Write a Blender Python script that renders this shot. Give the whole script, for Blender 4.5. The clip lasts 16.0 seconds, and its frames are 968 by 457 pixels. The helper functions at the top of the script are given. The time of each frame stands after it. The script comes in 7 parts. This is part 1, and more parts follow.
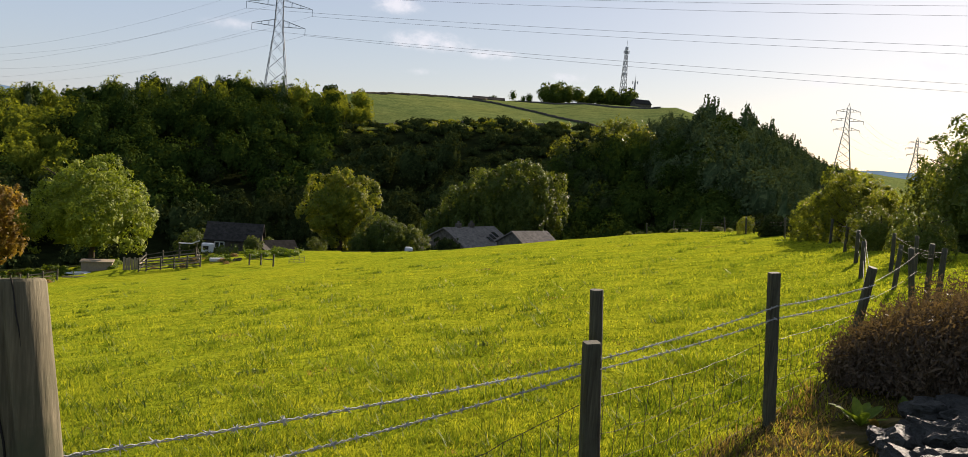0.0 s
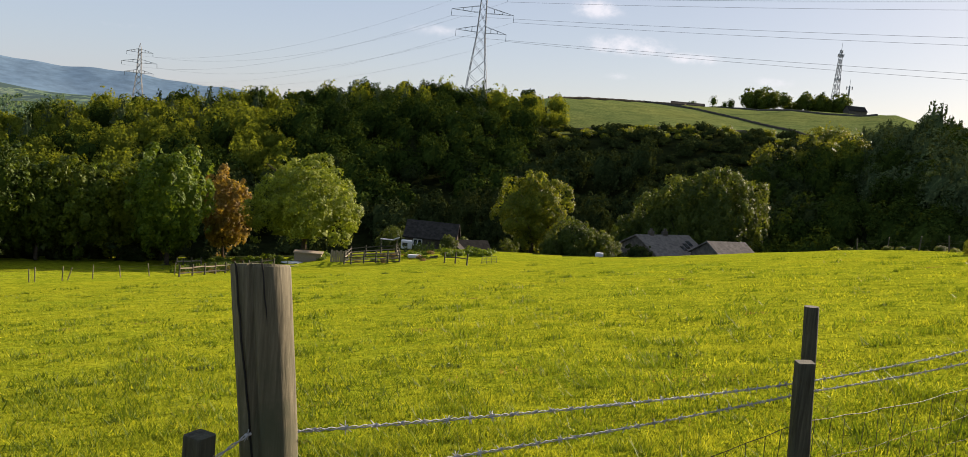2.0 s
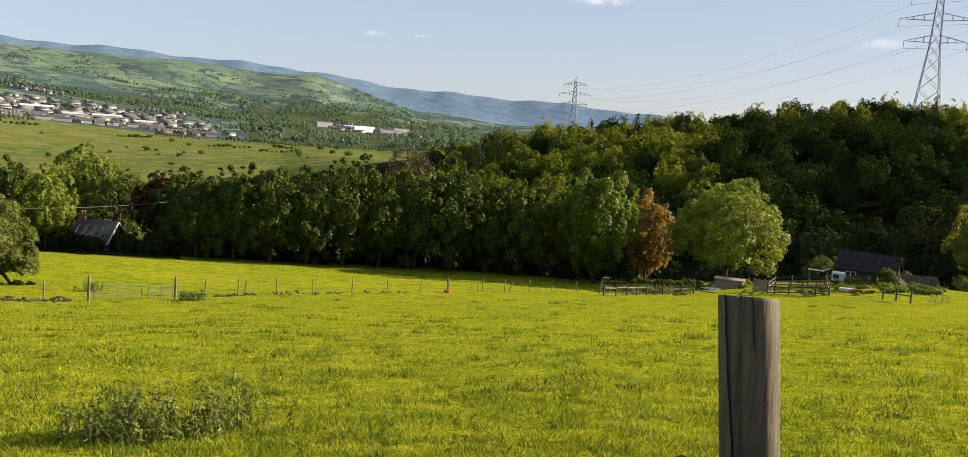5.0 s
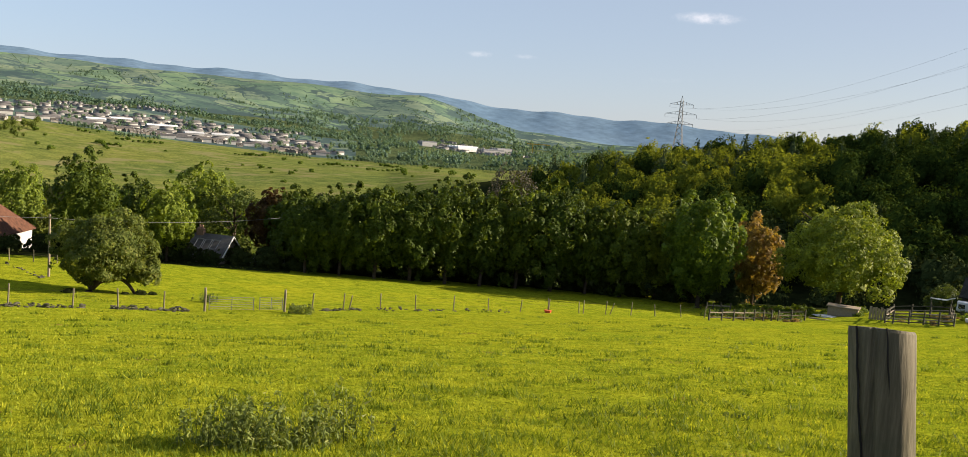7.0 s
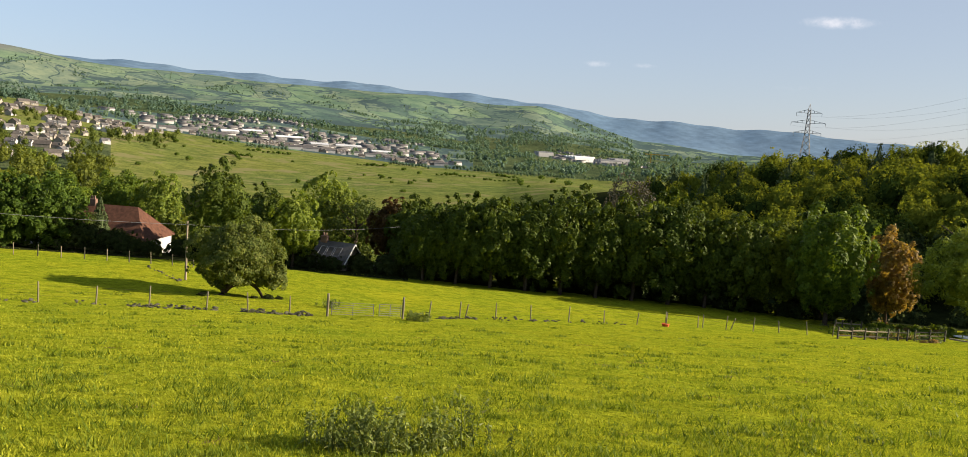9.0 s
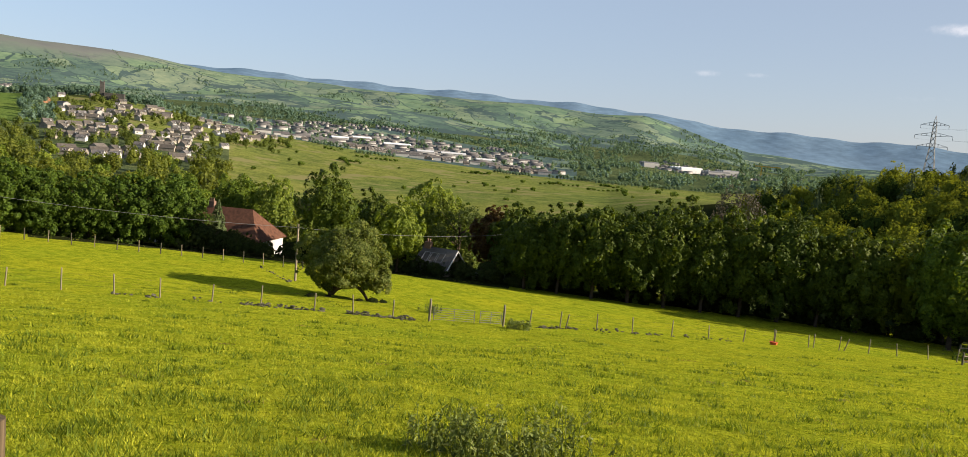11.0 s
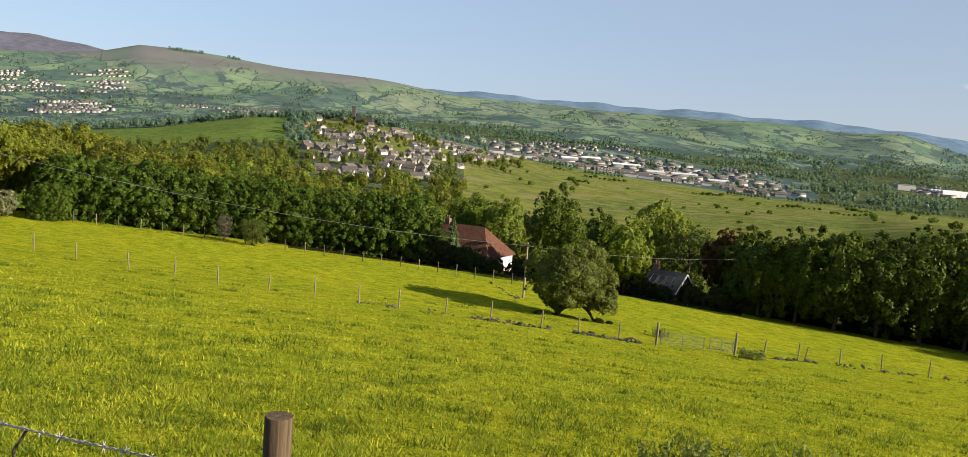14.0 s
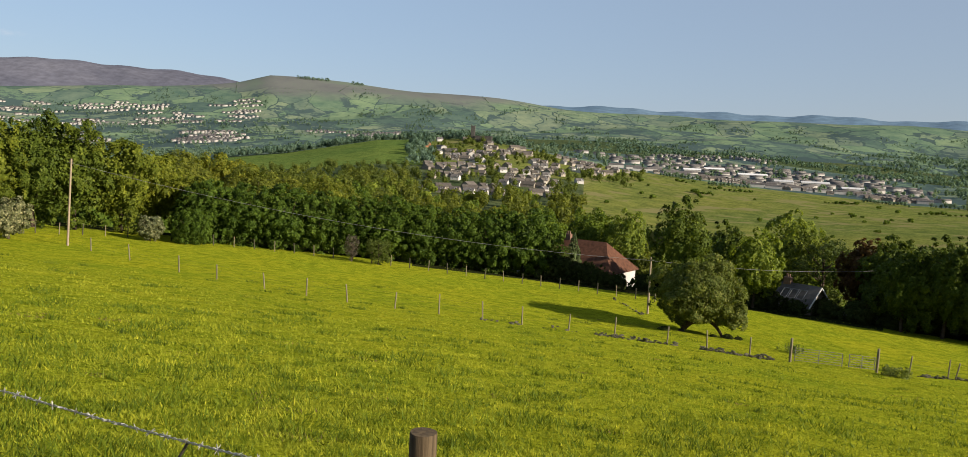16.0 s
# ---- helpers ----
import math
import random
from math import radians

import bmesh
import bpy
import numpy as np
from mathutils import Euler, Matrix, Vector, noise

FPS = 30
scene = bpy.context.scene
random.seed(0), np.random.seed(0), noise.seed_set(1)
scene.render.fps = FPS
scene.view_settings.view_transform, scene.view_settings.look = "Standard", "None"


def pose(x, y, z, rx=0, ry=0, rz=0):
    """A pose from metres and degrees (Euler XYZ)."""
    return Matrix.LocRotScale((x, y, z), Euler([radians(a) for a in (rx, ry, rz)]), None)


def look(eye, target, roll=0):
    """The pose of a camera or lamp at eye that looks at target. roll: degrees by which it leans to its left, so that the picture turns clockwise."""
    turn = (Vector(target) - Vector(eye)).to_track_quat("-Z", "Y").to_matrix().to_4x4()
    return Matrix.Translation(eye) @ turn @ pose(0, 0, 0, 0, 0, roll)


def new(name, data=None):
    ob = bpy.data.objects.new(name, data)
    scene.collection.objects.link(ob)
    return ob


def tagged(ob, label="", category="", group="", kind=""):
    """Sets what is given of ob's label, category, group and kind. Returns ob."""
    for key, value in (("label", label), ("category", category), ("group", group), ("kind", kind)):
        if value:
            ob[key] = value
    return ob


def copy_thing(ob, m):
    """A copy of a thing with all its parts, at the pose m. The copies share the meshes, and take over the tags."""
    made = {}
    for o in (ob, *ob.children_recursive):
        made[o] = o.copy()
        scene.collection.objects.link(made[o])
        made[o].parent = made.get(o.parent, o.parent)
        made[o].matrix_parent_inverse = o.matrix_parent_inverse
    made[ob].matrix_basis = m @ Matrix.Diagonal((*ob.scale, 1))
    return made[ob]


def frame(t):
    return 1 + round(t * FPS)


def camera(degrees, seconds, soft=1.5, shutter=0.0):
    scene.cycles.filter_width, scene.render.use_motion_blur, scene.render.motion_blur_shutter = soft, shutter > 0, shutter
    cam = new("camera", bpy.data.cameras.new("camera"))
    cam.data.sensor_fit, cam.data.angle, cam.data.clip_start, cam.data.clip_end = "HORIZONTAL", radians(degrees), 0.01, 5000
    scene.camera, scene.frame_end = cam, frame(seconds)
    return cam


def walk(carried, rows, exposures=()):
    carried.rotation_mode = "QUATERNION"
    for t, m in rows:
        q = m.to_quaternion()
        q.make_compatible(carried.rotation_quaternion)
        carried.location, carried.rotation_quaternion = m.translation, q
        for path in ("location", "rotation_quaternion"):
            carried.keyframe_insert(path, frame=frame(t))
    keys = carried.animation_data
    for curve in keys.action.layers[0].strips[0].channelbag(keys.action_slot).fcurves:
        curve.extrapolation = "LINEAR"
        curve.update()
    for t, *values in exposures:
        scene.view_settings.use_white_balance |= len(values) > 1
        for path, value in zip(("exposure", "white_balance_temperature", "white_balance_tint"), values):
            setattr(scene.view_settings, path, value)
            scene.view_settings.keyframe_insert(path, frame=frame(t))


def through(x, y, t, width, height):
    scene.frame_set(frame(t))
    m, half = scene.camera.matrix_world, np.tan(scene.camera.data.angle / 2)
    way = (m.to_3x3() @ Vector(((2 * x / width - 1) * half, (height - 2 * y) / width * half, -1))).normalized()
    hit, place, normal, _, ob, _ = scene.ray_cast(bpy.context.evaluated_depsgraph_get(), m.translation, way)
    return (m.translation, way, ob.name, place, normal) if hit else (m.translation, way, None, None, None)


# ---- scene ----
EYE = 1.6
cam = camera(59.53, 16.0, 0.75)
ROWS = [
    (0, -0.000, -0.000, 0.000, 84.45, -4.61, 0.45),
    (0.5, -0.017, 0.004, -0.002, 84.23, -4.85, 4.07),
    (1, -0.035, -0.000, -0.007, 84.01, -5.03, 7.48),
    (1.5, -0.047, -0.002, -0.007, 83.8, -5.22, 10.6),
    (2, -0.063, -0.003, -0.010, 83.6, -5.59, 13.55),
    (2.5, -0.077, -0.009, -0.012, 83.36, -5.8, 16.54),
    (3, -0.101, -0.018, -0.013, 82.97, -5.67, 21.36),
    (3.5, -0.119, -0.025, -0.011, 82.7, -5.22, 26.2),
    (4, -0.142, -0.038, -0.012, 82.63, -4.84, 31.03),
    (4.5, -0.169, -0.055, -0.011, 82.74, -4.54, 35.77),
    (5, -0.194, -0.074, -0.008, 82.83, -4.25, 41.59),
    (5.2, -0.200, -0.080, -0.007, 82.93, -4.17, 43.59),
    (7.3, -0.223, -0.104, -0.004, 83.69, -4.32, 49.82),
    (7.5, -0.226, -0.108, -0.003, 83.68, -4.22, 51.19),
    (8, -0.238, -0.124, -0.003, 83.72, -3.92, 54.89),
    (8.5, -0.241, -0.128, -0.003, 83.74, -4.02, 55.74),
    (11, -0.264, -0.164, -0.003, 83.79, -4.8, 63.42),
    (11.5, -0.270, -0.176, -0.003, 83.81, -5.02, 65.9),
    (12, -0.277, -0.191, -0.002, 83.86, -5.27, 68.89),
    (12.5, -0.281, -0.201, -0.002, 83.97, -5.57, 71.05),
    (13, -0.286, -0.216, -0.001, 83.96, -5.65, 73.49),
    (13.5, -0.291, -0.228, 0.000, 83.9, -5.24, 76.41),
    (14, -0.294, -0.237, 0.002, 83.88, -4.61, 78.82),
    (14.5, -0.297, -0.244, 0.004, 83.94, -3.86, 80.85),
    (15, -0.297, -0.257, 0.001, 84.11, -3.41, 82.49),
    (15.5, -0.299, -0.267, 0.001, 84.29, -2.92, 84.41),
    (16, -0.300, -0.281, 0.001, 84.48, -2.61, 86.81),
]
walk(cam, [(t, pose(x, y, EYE + z, rx, ry, rz)) for t, x, y, z, rx, ry, rz in ROWS],
     [(0.0, 1.45, 6400, 17), (3.5, 1.55, 6500, 18), (5.0, 1.57, 6450, 16), (8.0, 1.52, 6400, 15), (12.5, 1.42, 6300, 15), (14.5, 1.34, 6250, 15), (16.0, 1.1, 6250, 14)])

# ---- light: evening sun beyond the wood, thin bright sky ----
SUN_AZ, SUN_EL = -30.0, 21.0        # degrees left of +y, degrees up
world = bpy.data.worlds.new("sky")
scene.world = world
world.use_nodes = True
wn, wl = world.node_tree.nodes, world.node_tree.links
sky = wn.new("ShaderNodeTexSky")
sky.sky_type = 'NISHITA'
sky.sun_disc = False
sky.sun_elevation = radians(SUN_EL)
sky.sun_rotation = radians(-SUN_AZ)
sky.altitude = 200
sky.air_density, sky.dust_density, sky.ozone_density = 1.0, 0.5, 1.5
wn["Background"].inputs["Strength"].default_value = 0.036
veil = wn.new("ShaderNodeMix")              # thin high haze over the clear sky
veil.data_type = 'RGBA'
veil.inputs[0].default_value = 0.55
wl.new(sky.outputs["Color"], veil.inputs[6])
heaven = wn.new("ShaderNodeTexCoord").outputs["Generated"]


def wmath(op, a, b=None, c=None):
    n = wn.new("ShaderNodeMath")
    n.operation = op
    for sock, v in zip(n.inputs, (a, b, c)):
        if v is None:
            continue
        if isinstance(v, (int, float)):
            sock.default_value = v
        else:
            wl.new(v, sock)
    return n.outputs[0]


def wdot(vec):
    n = wn.new("ShaderNodeVectorMath")
    n.operation = 'DOT_PRODUCT'
    n.inputs[1].default_value = vec
    wl.new(heaven, n.inputs[0])
    return n.outputs["Value"]


# the haze is whitest towards the sun and bluer away from it
sun_dir = Vector((-math.sin(radians(SUN_AZ)) * math.cos(radians(SUN_EL)), math.cos(radians(SUN_AZ)) * math.cos(radians(SUN_EL)), math.sin(radians(SUN_EL))))
tone = wn.new("ShaderNodeValToRGB")
tone.color_ramp.elements[0].position, tone.color_ramp.elements[0].color = 0.2, (0.61, 0.83, 1.09, 1)
tone.color_ramp.elements[1].position, tone.color_ramp.elements[1].color = 0.92, (0.515, 0.56, 0.625, 1)
wl.new(wmath('MULTIPLY_ADD', wdot(sun_dir), 0.5, 0.5), tone.inputs["Fac"])
lift = wn.new("ShaderNodeVectorMath")
lift.operation = 'SCALE'
lift.inputs["Scale"].default_value = 10.0
wl.new(tone.outputs["Color"], lift.inputs[0])
wl.new(lift.outputs[0], veil.inputs[7])
# small fair-weather clouds: azimuth and height in degrees, half width, half height, thickness
CLOUDS = ((6.9, 8.7, 2.0, 0.7, 1.0), (4.6, 6.6, 3.6, 0.8, 0.9), (0.4, 6.1, 2.0, 0.5, 1.0), (17.3, 6.4, 2.6, 0.6, 0.6), (-4.8, 5.0, 2.0, 0.5, 0.7), (5.1, 4.6, 2.2, 0.4, 0.5),
          (-27.4, 6.9, 2.6, 0.6, 0.9), (-20.9, 5.6, 2.0, 0.45, 0.8), (-28.4, 3.7, 2.4, 0.6, 0.9), (34.5, 8.4, 2.6, 0.45, 0.8), (49.2, 5.25, 1.3, 0.3, 0.62), (46.2, 5.3, 1.2, 0.25, 0.55), (36.3, 4.4, 3.0, 0.4, 0.4), (116.0, 5.3, 2.0, 0.35, 0.5))
cover_sum = None
for ca_, ce_, cw_, ch_, ck_ in CLOUDS:
    a_, e_ = radians(ca_), radians(ce_)
    side_ = (-math.cos(a_), -math.sin(a_), 0)
    rise_ = (math.sin(a_) * math.sin(e_), -math.cos(a_) * math.sin(e_), math.cos(e_))
    ahead_ = (-math.sin(a_) * math.cos(e_), math.cos(a_) * math.cos(e_), math.sin(e_))
    u_ = wmath('DIVIDE', wdot(side_), radians(cw_))
    v_ = wmath('DIVIDE', wdot(rise_), radians(ch_))
    q_ = wmath('ADD', wmath('MULTIPLY', u_, u_), wmath('MULTIPLY', v_, v_))
    b_ = wmath('MULTIPLY', wmath('EXPONENT', wmath('MULTIPLY', q_, -1.0)), wmath('GREATER_THAN', wdot(ahead_), 0.5))
    b_ = wmath('MULTIPLY', b_, ck_)
    cover_sum = b_ if cover_sum is None else wmath('MAXIMUM', cover_sum, b_)
puff = wn.new("ShaderNodeTexNoise")
puff.inputs["Scale"].default_value, puff.inputs["Detail"].default_value, puff.inputs["Roughness"].default_value = 55.0, 8.0, 0.62
squash = wn.new("ShaderNodeMapping")
squash.inputs["Scale"].default_value = (1, 1, 1.5)
wl.new(heaven, squash.inputs["Vector"])
wl.new(squash.outputs[0], puff.inputs["Vector"])
thick = wmath('MULTIPLY', cover_sum, wmath('MULTIPLY', puff.outputs["Fac"], 1.9))
soft_edge = wn.new("ShaderNodeMapRange")
soft_edge.interpolation_type = 'SMOOTHSTEP'
soft_edge.inputs[1].default_value, soft_edge.inputs[2].default_value = 0.28, 1.1
wl.new(thick, soft_edge.inputs[0])
clouds = wn.new("ShaderNodeMix")
clouds.data_type = 'RGBA'
wl.new(wmath('MULTIPLY', soft_edge.outputs[0], 0.75), clouds.inputs[0])
wl.new(veil.outputs[2], clouds.inputs[6])
clouds.inputs[7].default_value = (9.8, 9.8, 9.9, 1)
wl.new(clouds.outputs[2], wn["Background"].inputs["Color"])
sun_data = bpy.data.lights.new("sun", 'SUN')
sun_data.energy, sun_data.angle, sun_data.color = 5.0, radians(0.6), (1.0, 0.86, 0.66)
sun = new("sun", sun_data)
sun.matrix_world = look(sun_dir * 100, (0, 0, 0))


# ---- materials ----
def ramp(nt, fac, stops):
    n = nt.nodes.new("ShaderNodeValToRGB")
    e = n.color_ramp.elements
    while len(e) < len(stops):
        e.new(0.5)
    for q, (p, c) in zip(e, stops):
        q.position, q.color = p, (*c, 1)
    nt.links.new(fac, n.inputs["Fac"])
    return n.outputs["Color"]


def noise_tex(nt, vec, scale, detail=4.0, rough=0.6):
    n = nt.nodes.new("ShaderNodeTexNoise")
    n.inputs["Scale"].default_value, n.inputs["Detail"].default_value, n.inputs["Roughness"].default_value = scale, detail, rough
    if vec is not None:
        nt.links.new(vec, n.inputs["Vector"])
    return n.outputs["Fac"]


def mix(nt, fac, a, b, blend='MIX'):
    n = nt.nodes.new("ShaderNodeMix")
    n.data_type, n.blend_type = 'RGBA', blend
    for sock, v in ((n.inputs[0], fac), (n.inputs[6], a), (n.inputs[7], b)):
        if isinstance(v, (int, float)):
            sock.default_value = v
        elif isinstance(v, tuple):
            sock.default_value = (*v, 1)
        else:
            nt.links.new(v, sock)
    return n.outputs[2]


def material(name, rough=0.8, metal=0.0):
    m = bpy.data.materials.new(name)
    m.use_nodes = True
    b = m.node_tree.nodes["Principled BSDF"]
    b.inputs["Roughness"].default_value, b.inputs["Metallic"].default_value = rough, metal
    return m, m.node_tree, b


def coords(nt, kind="Object"):
    return nt.nodes.new("ShaderNodeTexCoord").outputs[kind]


def bump(nt, b, height, strength, dist):
    n = nt.nodes.new("ShaderNodeBump")
    n.inputs["Strength"].default_value, n.inputs["Distance"].default_value = strength, dist
    nt.links.new(height, n.inputs["Height"])
    nt.links.new(n.outputs["Normal"], b.inputs["Normal"])


def plain(name, c1, c2, scale=3.0, rough=0.8, metal=0.0, bump_d=0.01, bump_s=0.4):
    """Two tones by two noises, with a fine relief and a shade of its own for each object."""
    m, nt, b = material(name, rough, metal)
    v = coords(nt)
    base = ramp(nt, noise_tex(nt, v, scale), [(0.3, tuple(0.8 * q for q in c1)), (0.7, tuple(0.8 * q for q in c2))])
    fine = ramp(nt, noise_tex(nt, v, scale * 9), [(0.25, (0.7, 0.7, 0.7)), (0.75, (1.15, 1.15, 1.15))])
    col = mix(nt, 1.0, base, fine, 'MULTIPLY')
    rnd = nt.nodes.new("ShaderNodeObjectInfo").outputs["Random"]
    col = mix(nt, 1.0, col, ramp(nt, rnd, [(0.0, (0.8, 0.8, 0.8)), (1.0, (1.15, 1.15, 1.15))]), 'MULTIPLY')
    nt.links.new(col, b.inputs["Base Color"])
    b.inputs["Specular IOR Level"].default_value = 0.0 if rough > 0.88 else 0.04 if rough > 0.78 else 0.2 if rough > 0.65 else 0.5
    bump(nt, b, noise_tex(nt, v, scale * 6), bump_s, bump_d)
    return m


def leaf_material(name, stops, through=0.35, grain=3.0, spread=0.35, gloss=0.08, gloss_rough=0.6, grain_amp=1.0, glow=(2.5, 2.3, 0.8)):
    """Leaves: colour by leaf and by plant, light passing through them."""
    m, nt, b = material(name, gloss_rough)
    geo = nt.nodes.new("ShaderNodeNewGeometry").outputs["Random Per Island"]
    rnd = nt.nodes.new("ShaderNodeObjectInfo").outputs["Random"]
    big = noise_tex(nt, coords(nt), spread, 3.0)
    mean = [sum(c[q] for _, c in stops) / len(stops) for q in range(3)]
    col = ramp(nt, geo, [(p, tuple(0.8 * (0.65 * c[q] + 0.35 * mean[q]) for q in range(3))) for p, c in stops])
    fine = noise_tex(nt, coords(nt), grain, 4.0, 0.75)
    col = mix(nt, grain_amp, col, ramp(nt, fine, [(0.36, (0.72, 0.76, 0.8)), (0.5, (1.0, 1.0, 1.0)), (0.64, (1.25, 1.22, 1.1))]), 'MULTIPLY')
    col = mix(nt, 1.0, col, ramp(nt, big, [(0.3, (0.6, 0.66, 0.6)), (0.7, (1.25, 1.2, 1.1))]), 'MULTIPLY')
    col = mix(nt, 1.0, col, ramp(nt, rnd, [(0.0, (0.86, 0.9, 0.9)), (0.5, (1.0, 1.0, 1.0)), (1.0, (1.12, 1.07, 0.95))]), 'MULTIPLY')
    nt.links.new(col, b.inputs["Base Color"])
    b.inputs["Specular IOR Level"].default_value = gloss
    tr = nt.nodes.new("ShaderNodeBsdfTranslucent")
    warm = mix(nt, 1.0, col, glow, 'MULTIPLY')
    nt.links.new(warm, tr.inputs["Color"])
    sh = nt.nodes.new("ShaderNodeMixShader")
    sh.inputs[0].default_value = through
    out = nt.nodes["Material Output"]
    nt.links.new(b.outputs[0], sh.inputs[1])
    nt.links.new(tr.outputs[0], sh.inputs[2])
    nt.links.new(sh.outputs[0], out.inputs["Surface"])
    return m


G = lambda r, g, b: (r, g, b)
LEAF_SYC = leaf_material("sycamore_leaf", [(0.0, G(0.04546, 0.08428, 0.01245)), (0.5, G(0.09375, 0.1493, 0.01868)), (1.0, G(0.1628, 0.2148, 0.02509))], 0.26, 2.0)
LEAF_ROW = leaf_material("row_sycamore_leaf", [(0.0, G(0.03546, 0.0607, 0.009364)), (0.5, G(0.07092, 0.1053, 0.01405)), (1.0, G(0.1198, 0.1536, 0.02062))], 0.18, 3.0)
LEAF_HORN = leaf_material("hornbeam_leaf", [(0.0, G(0.0307, 0.06214, 0.00774)), (0.5, G(0.05796, 0.09918, 0.0112)), (1.0, G(0.09384, 0.1413, 0.01547))], 0.18, 3.5)
LEAF_GOLD = leaf_material("golden_leaf", [(0.0, G(0.07725, 0.104, 0.01386)), (0.5, G(0.1367, 0.1675, 0.01848)), (1.0, G(0.2139, 0.231, 0.02541))], 0.28, 2.5, glow=(2.2, 2.2, 0.8))
LEAF_OLIVE = leaf_material("olive_leaf", [(0.0, G(0.06773, 0.084, 0.0147)), (0.5, G(0.1219, 0.1449, 0.021)), (1.0, G(0.1806, 0.1995, 0.0294))], 0.26, 2.0)
LEAF_GARDEN = leaf_material("garden_leaf", [(0.0, G(.06, .085, .022)), (0.5, G(.095, .125, .03)), (1.0, G(.14, .165, .04))], 0.25, 1.0, 0.05, gloss=0.0)
LEAF_BUSH = leaf_material("willow_bush_leaf", [(0.0, G(0.072, 0.0912, 0.016)), (0.5, G(0.1296, 0.1482, 0.024)), (1.0, G(0.1944, 0.2128, 0.036))], 0.45, 5.0, glow=(2.3, 2.2, 0.8))
LEAF_TWIG = leaf_material("bare_twig", [(0.0, G(.07, .058, .045)), (1.0, G(.16, .14, .115))], 0.1, 5)
# darker copy of the wood's leaf: hillside shade put into the colour
LEAF_WOOD_SHADED = leaf_material("shaded_wood_leaf", [(0.0, G(0.02038, 0.03845, 0.009535)), (0.5, G(0.04006, 0.06565, 0.01335)), (1.0, G(0.07271, 0.09614, 0.01719))], 0.06, 1.4, 0.12, gloss=0.0)
LEAF_LIME = leaf_material("fresh_leaf", [(0.0, G(0.08224, 0.1211, 0.01995)), (0.5, G(0.1573, 0.2079, 0.03045)), (1.0, G(0.2691, 0.3087, 0.04499))], 0.3, 5.0, glow=(2.3, 2.3, 0.8))
LEAF_ROUND = leaf_material("round_tree_leaf", [(0.0, G(0.09, 0.1299, 0.0215)), (0.5, G(0.1721, 0.2229, 0.03284)), (1.0, G(0.2945, 0.331, 0.0485))], 0.2, 5.0, glow=(2.3, 2.3, 0.8))
LEAF_OAK = leaf_material("oak_leaf", [(0.0, G(0.07679, 0.1066, 0.01486)), (0.5, G(0.1467, 0.1758, 0.02108)), (1.0, G(0.238, 0.2325, 0.0297))], 0.28, 2.0)
# young leaf, brightened to give the sunlit part of the wood
LEAF_YOUNG_LIT = leaf_material("young_leaf_lit", [(0.0, G(0.09446, 0.1194, 0.01669)), (0.5, G(0.169, 0.1921, 0.02622)), (1.0, G(0.2535, 0.2649, 0.03814))], 0.26, 1.4, 0.12, gloss=0.0, glow=(2.4, 2.25, 0.8))
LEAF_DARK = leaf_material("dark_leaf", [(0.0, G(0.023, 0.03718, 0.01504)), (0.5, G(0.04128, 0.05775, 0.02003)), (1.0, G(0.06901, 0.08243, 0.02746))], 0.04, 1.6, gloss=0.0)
LEAF_PINE = leaf_material("pine_needle", [(0.0, G(0.05276, 0.07795, 0.03899)), (0.5, G(0.08803, 0.1217, 0.05352)), (1.0, G(0.1467, 0.1704, 0.0729))], 0.04, 1.6, gloss=0.0)
LEAF_COPPER = leaf_material("copper_leaf", [(0.0, G(0.1257, 0.08154, 0.03744)), (0.5, G(0.2259, 0.1551, 0.05411)), (1.0, G(0.3008, 0.245, 0.0706))], 0.32, 4)
LEAF_PURPLE = leaf_material("purple_leaf", [(0.0, G(0.04275, 0.02448, 0.01584)), (0.5, G(0.07695, 0.0459, 0.02475)), (1.0, G(0.1111, 0.0765, 0.0297))], 0.35, 4)
LEAF_WILLOW = leaf_material("willow_leaf", [(0.0, G(0.05056, 0.07577, 0.01697)), (0.5, G(0.08219, 0.1118, 0.02424)), (1.0, G(0.1138, 0.1443, 0.03393))], 0.26, 3)
LEAF_MAY = leaf_material("hawthorn_leaf", [(0.0, G(0.05934, 0.09448, 0.01859)), (0.7, G(0.1183, 0.1478, 0.02685)), (1.0, G(0.197, 0.2022, 0.06208))], 0.25, 5)
LEAF_BLOSSOM = leaf_material("may_blossom", [(0.0, G(.06, .08, .03)), (0.7, G(.1, .12, .05)), (0.84, G(.36, .35, .2)), (1.0, G(.52, .5, .32))], 0.2, 5)
LEAF_NETTLE = leaf_material("nettle_leaf", [(0.0, G(0.0391, 0.06364, 0.01564)), (0.5, G(0.08309, 0.1232, 0.02737)), (0.85, G(0.1368, 0.1796, 0.04399)), (1.0, G(0.2541, 0.2771, 0.1173))], 0.22, 14)
LEAF_HEATHER = leaf_material("heather_sprig", [(0.0, G(0.04692, 0.0357, 0.02907)), (0.5, G(0.08797, 0.0629, 0.04845)), (1.0, G(0.1662, 0.119, 0.09367))], 0.12, 40)
LEAF_DRY = leaf_material("dry_grass", [(0.0, G(0.08855, 0.0638, 0.03135)), (0.5, G(0.1645, 0.1188, 0.05748)), (1.0, G(0.2783, 0.209, 0.1045))], 0.3, 8)
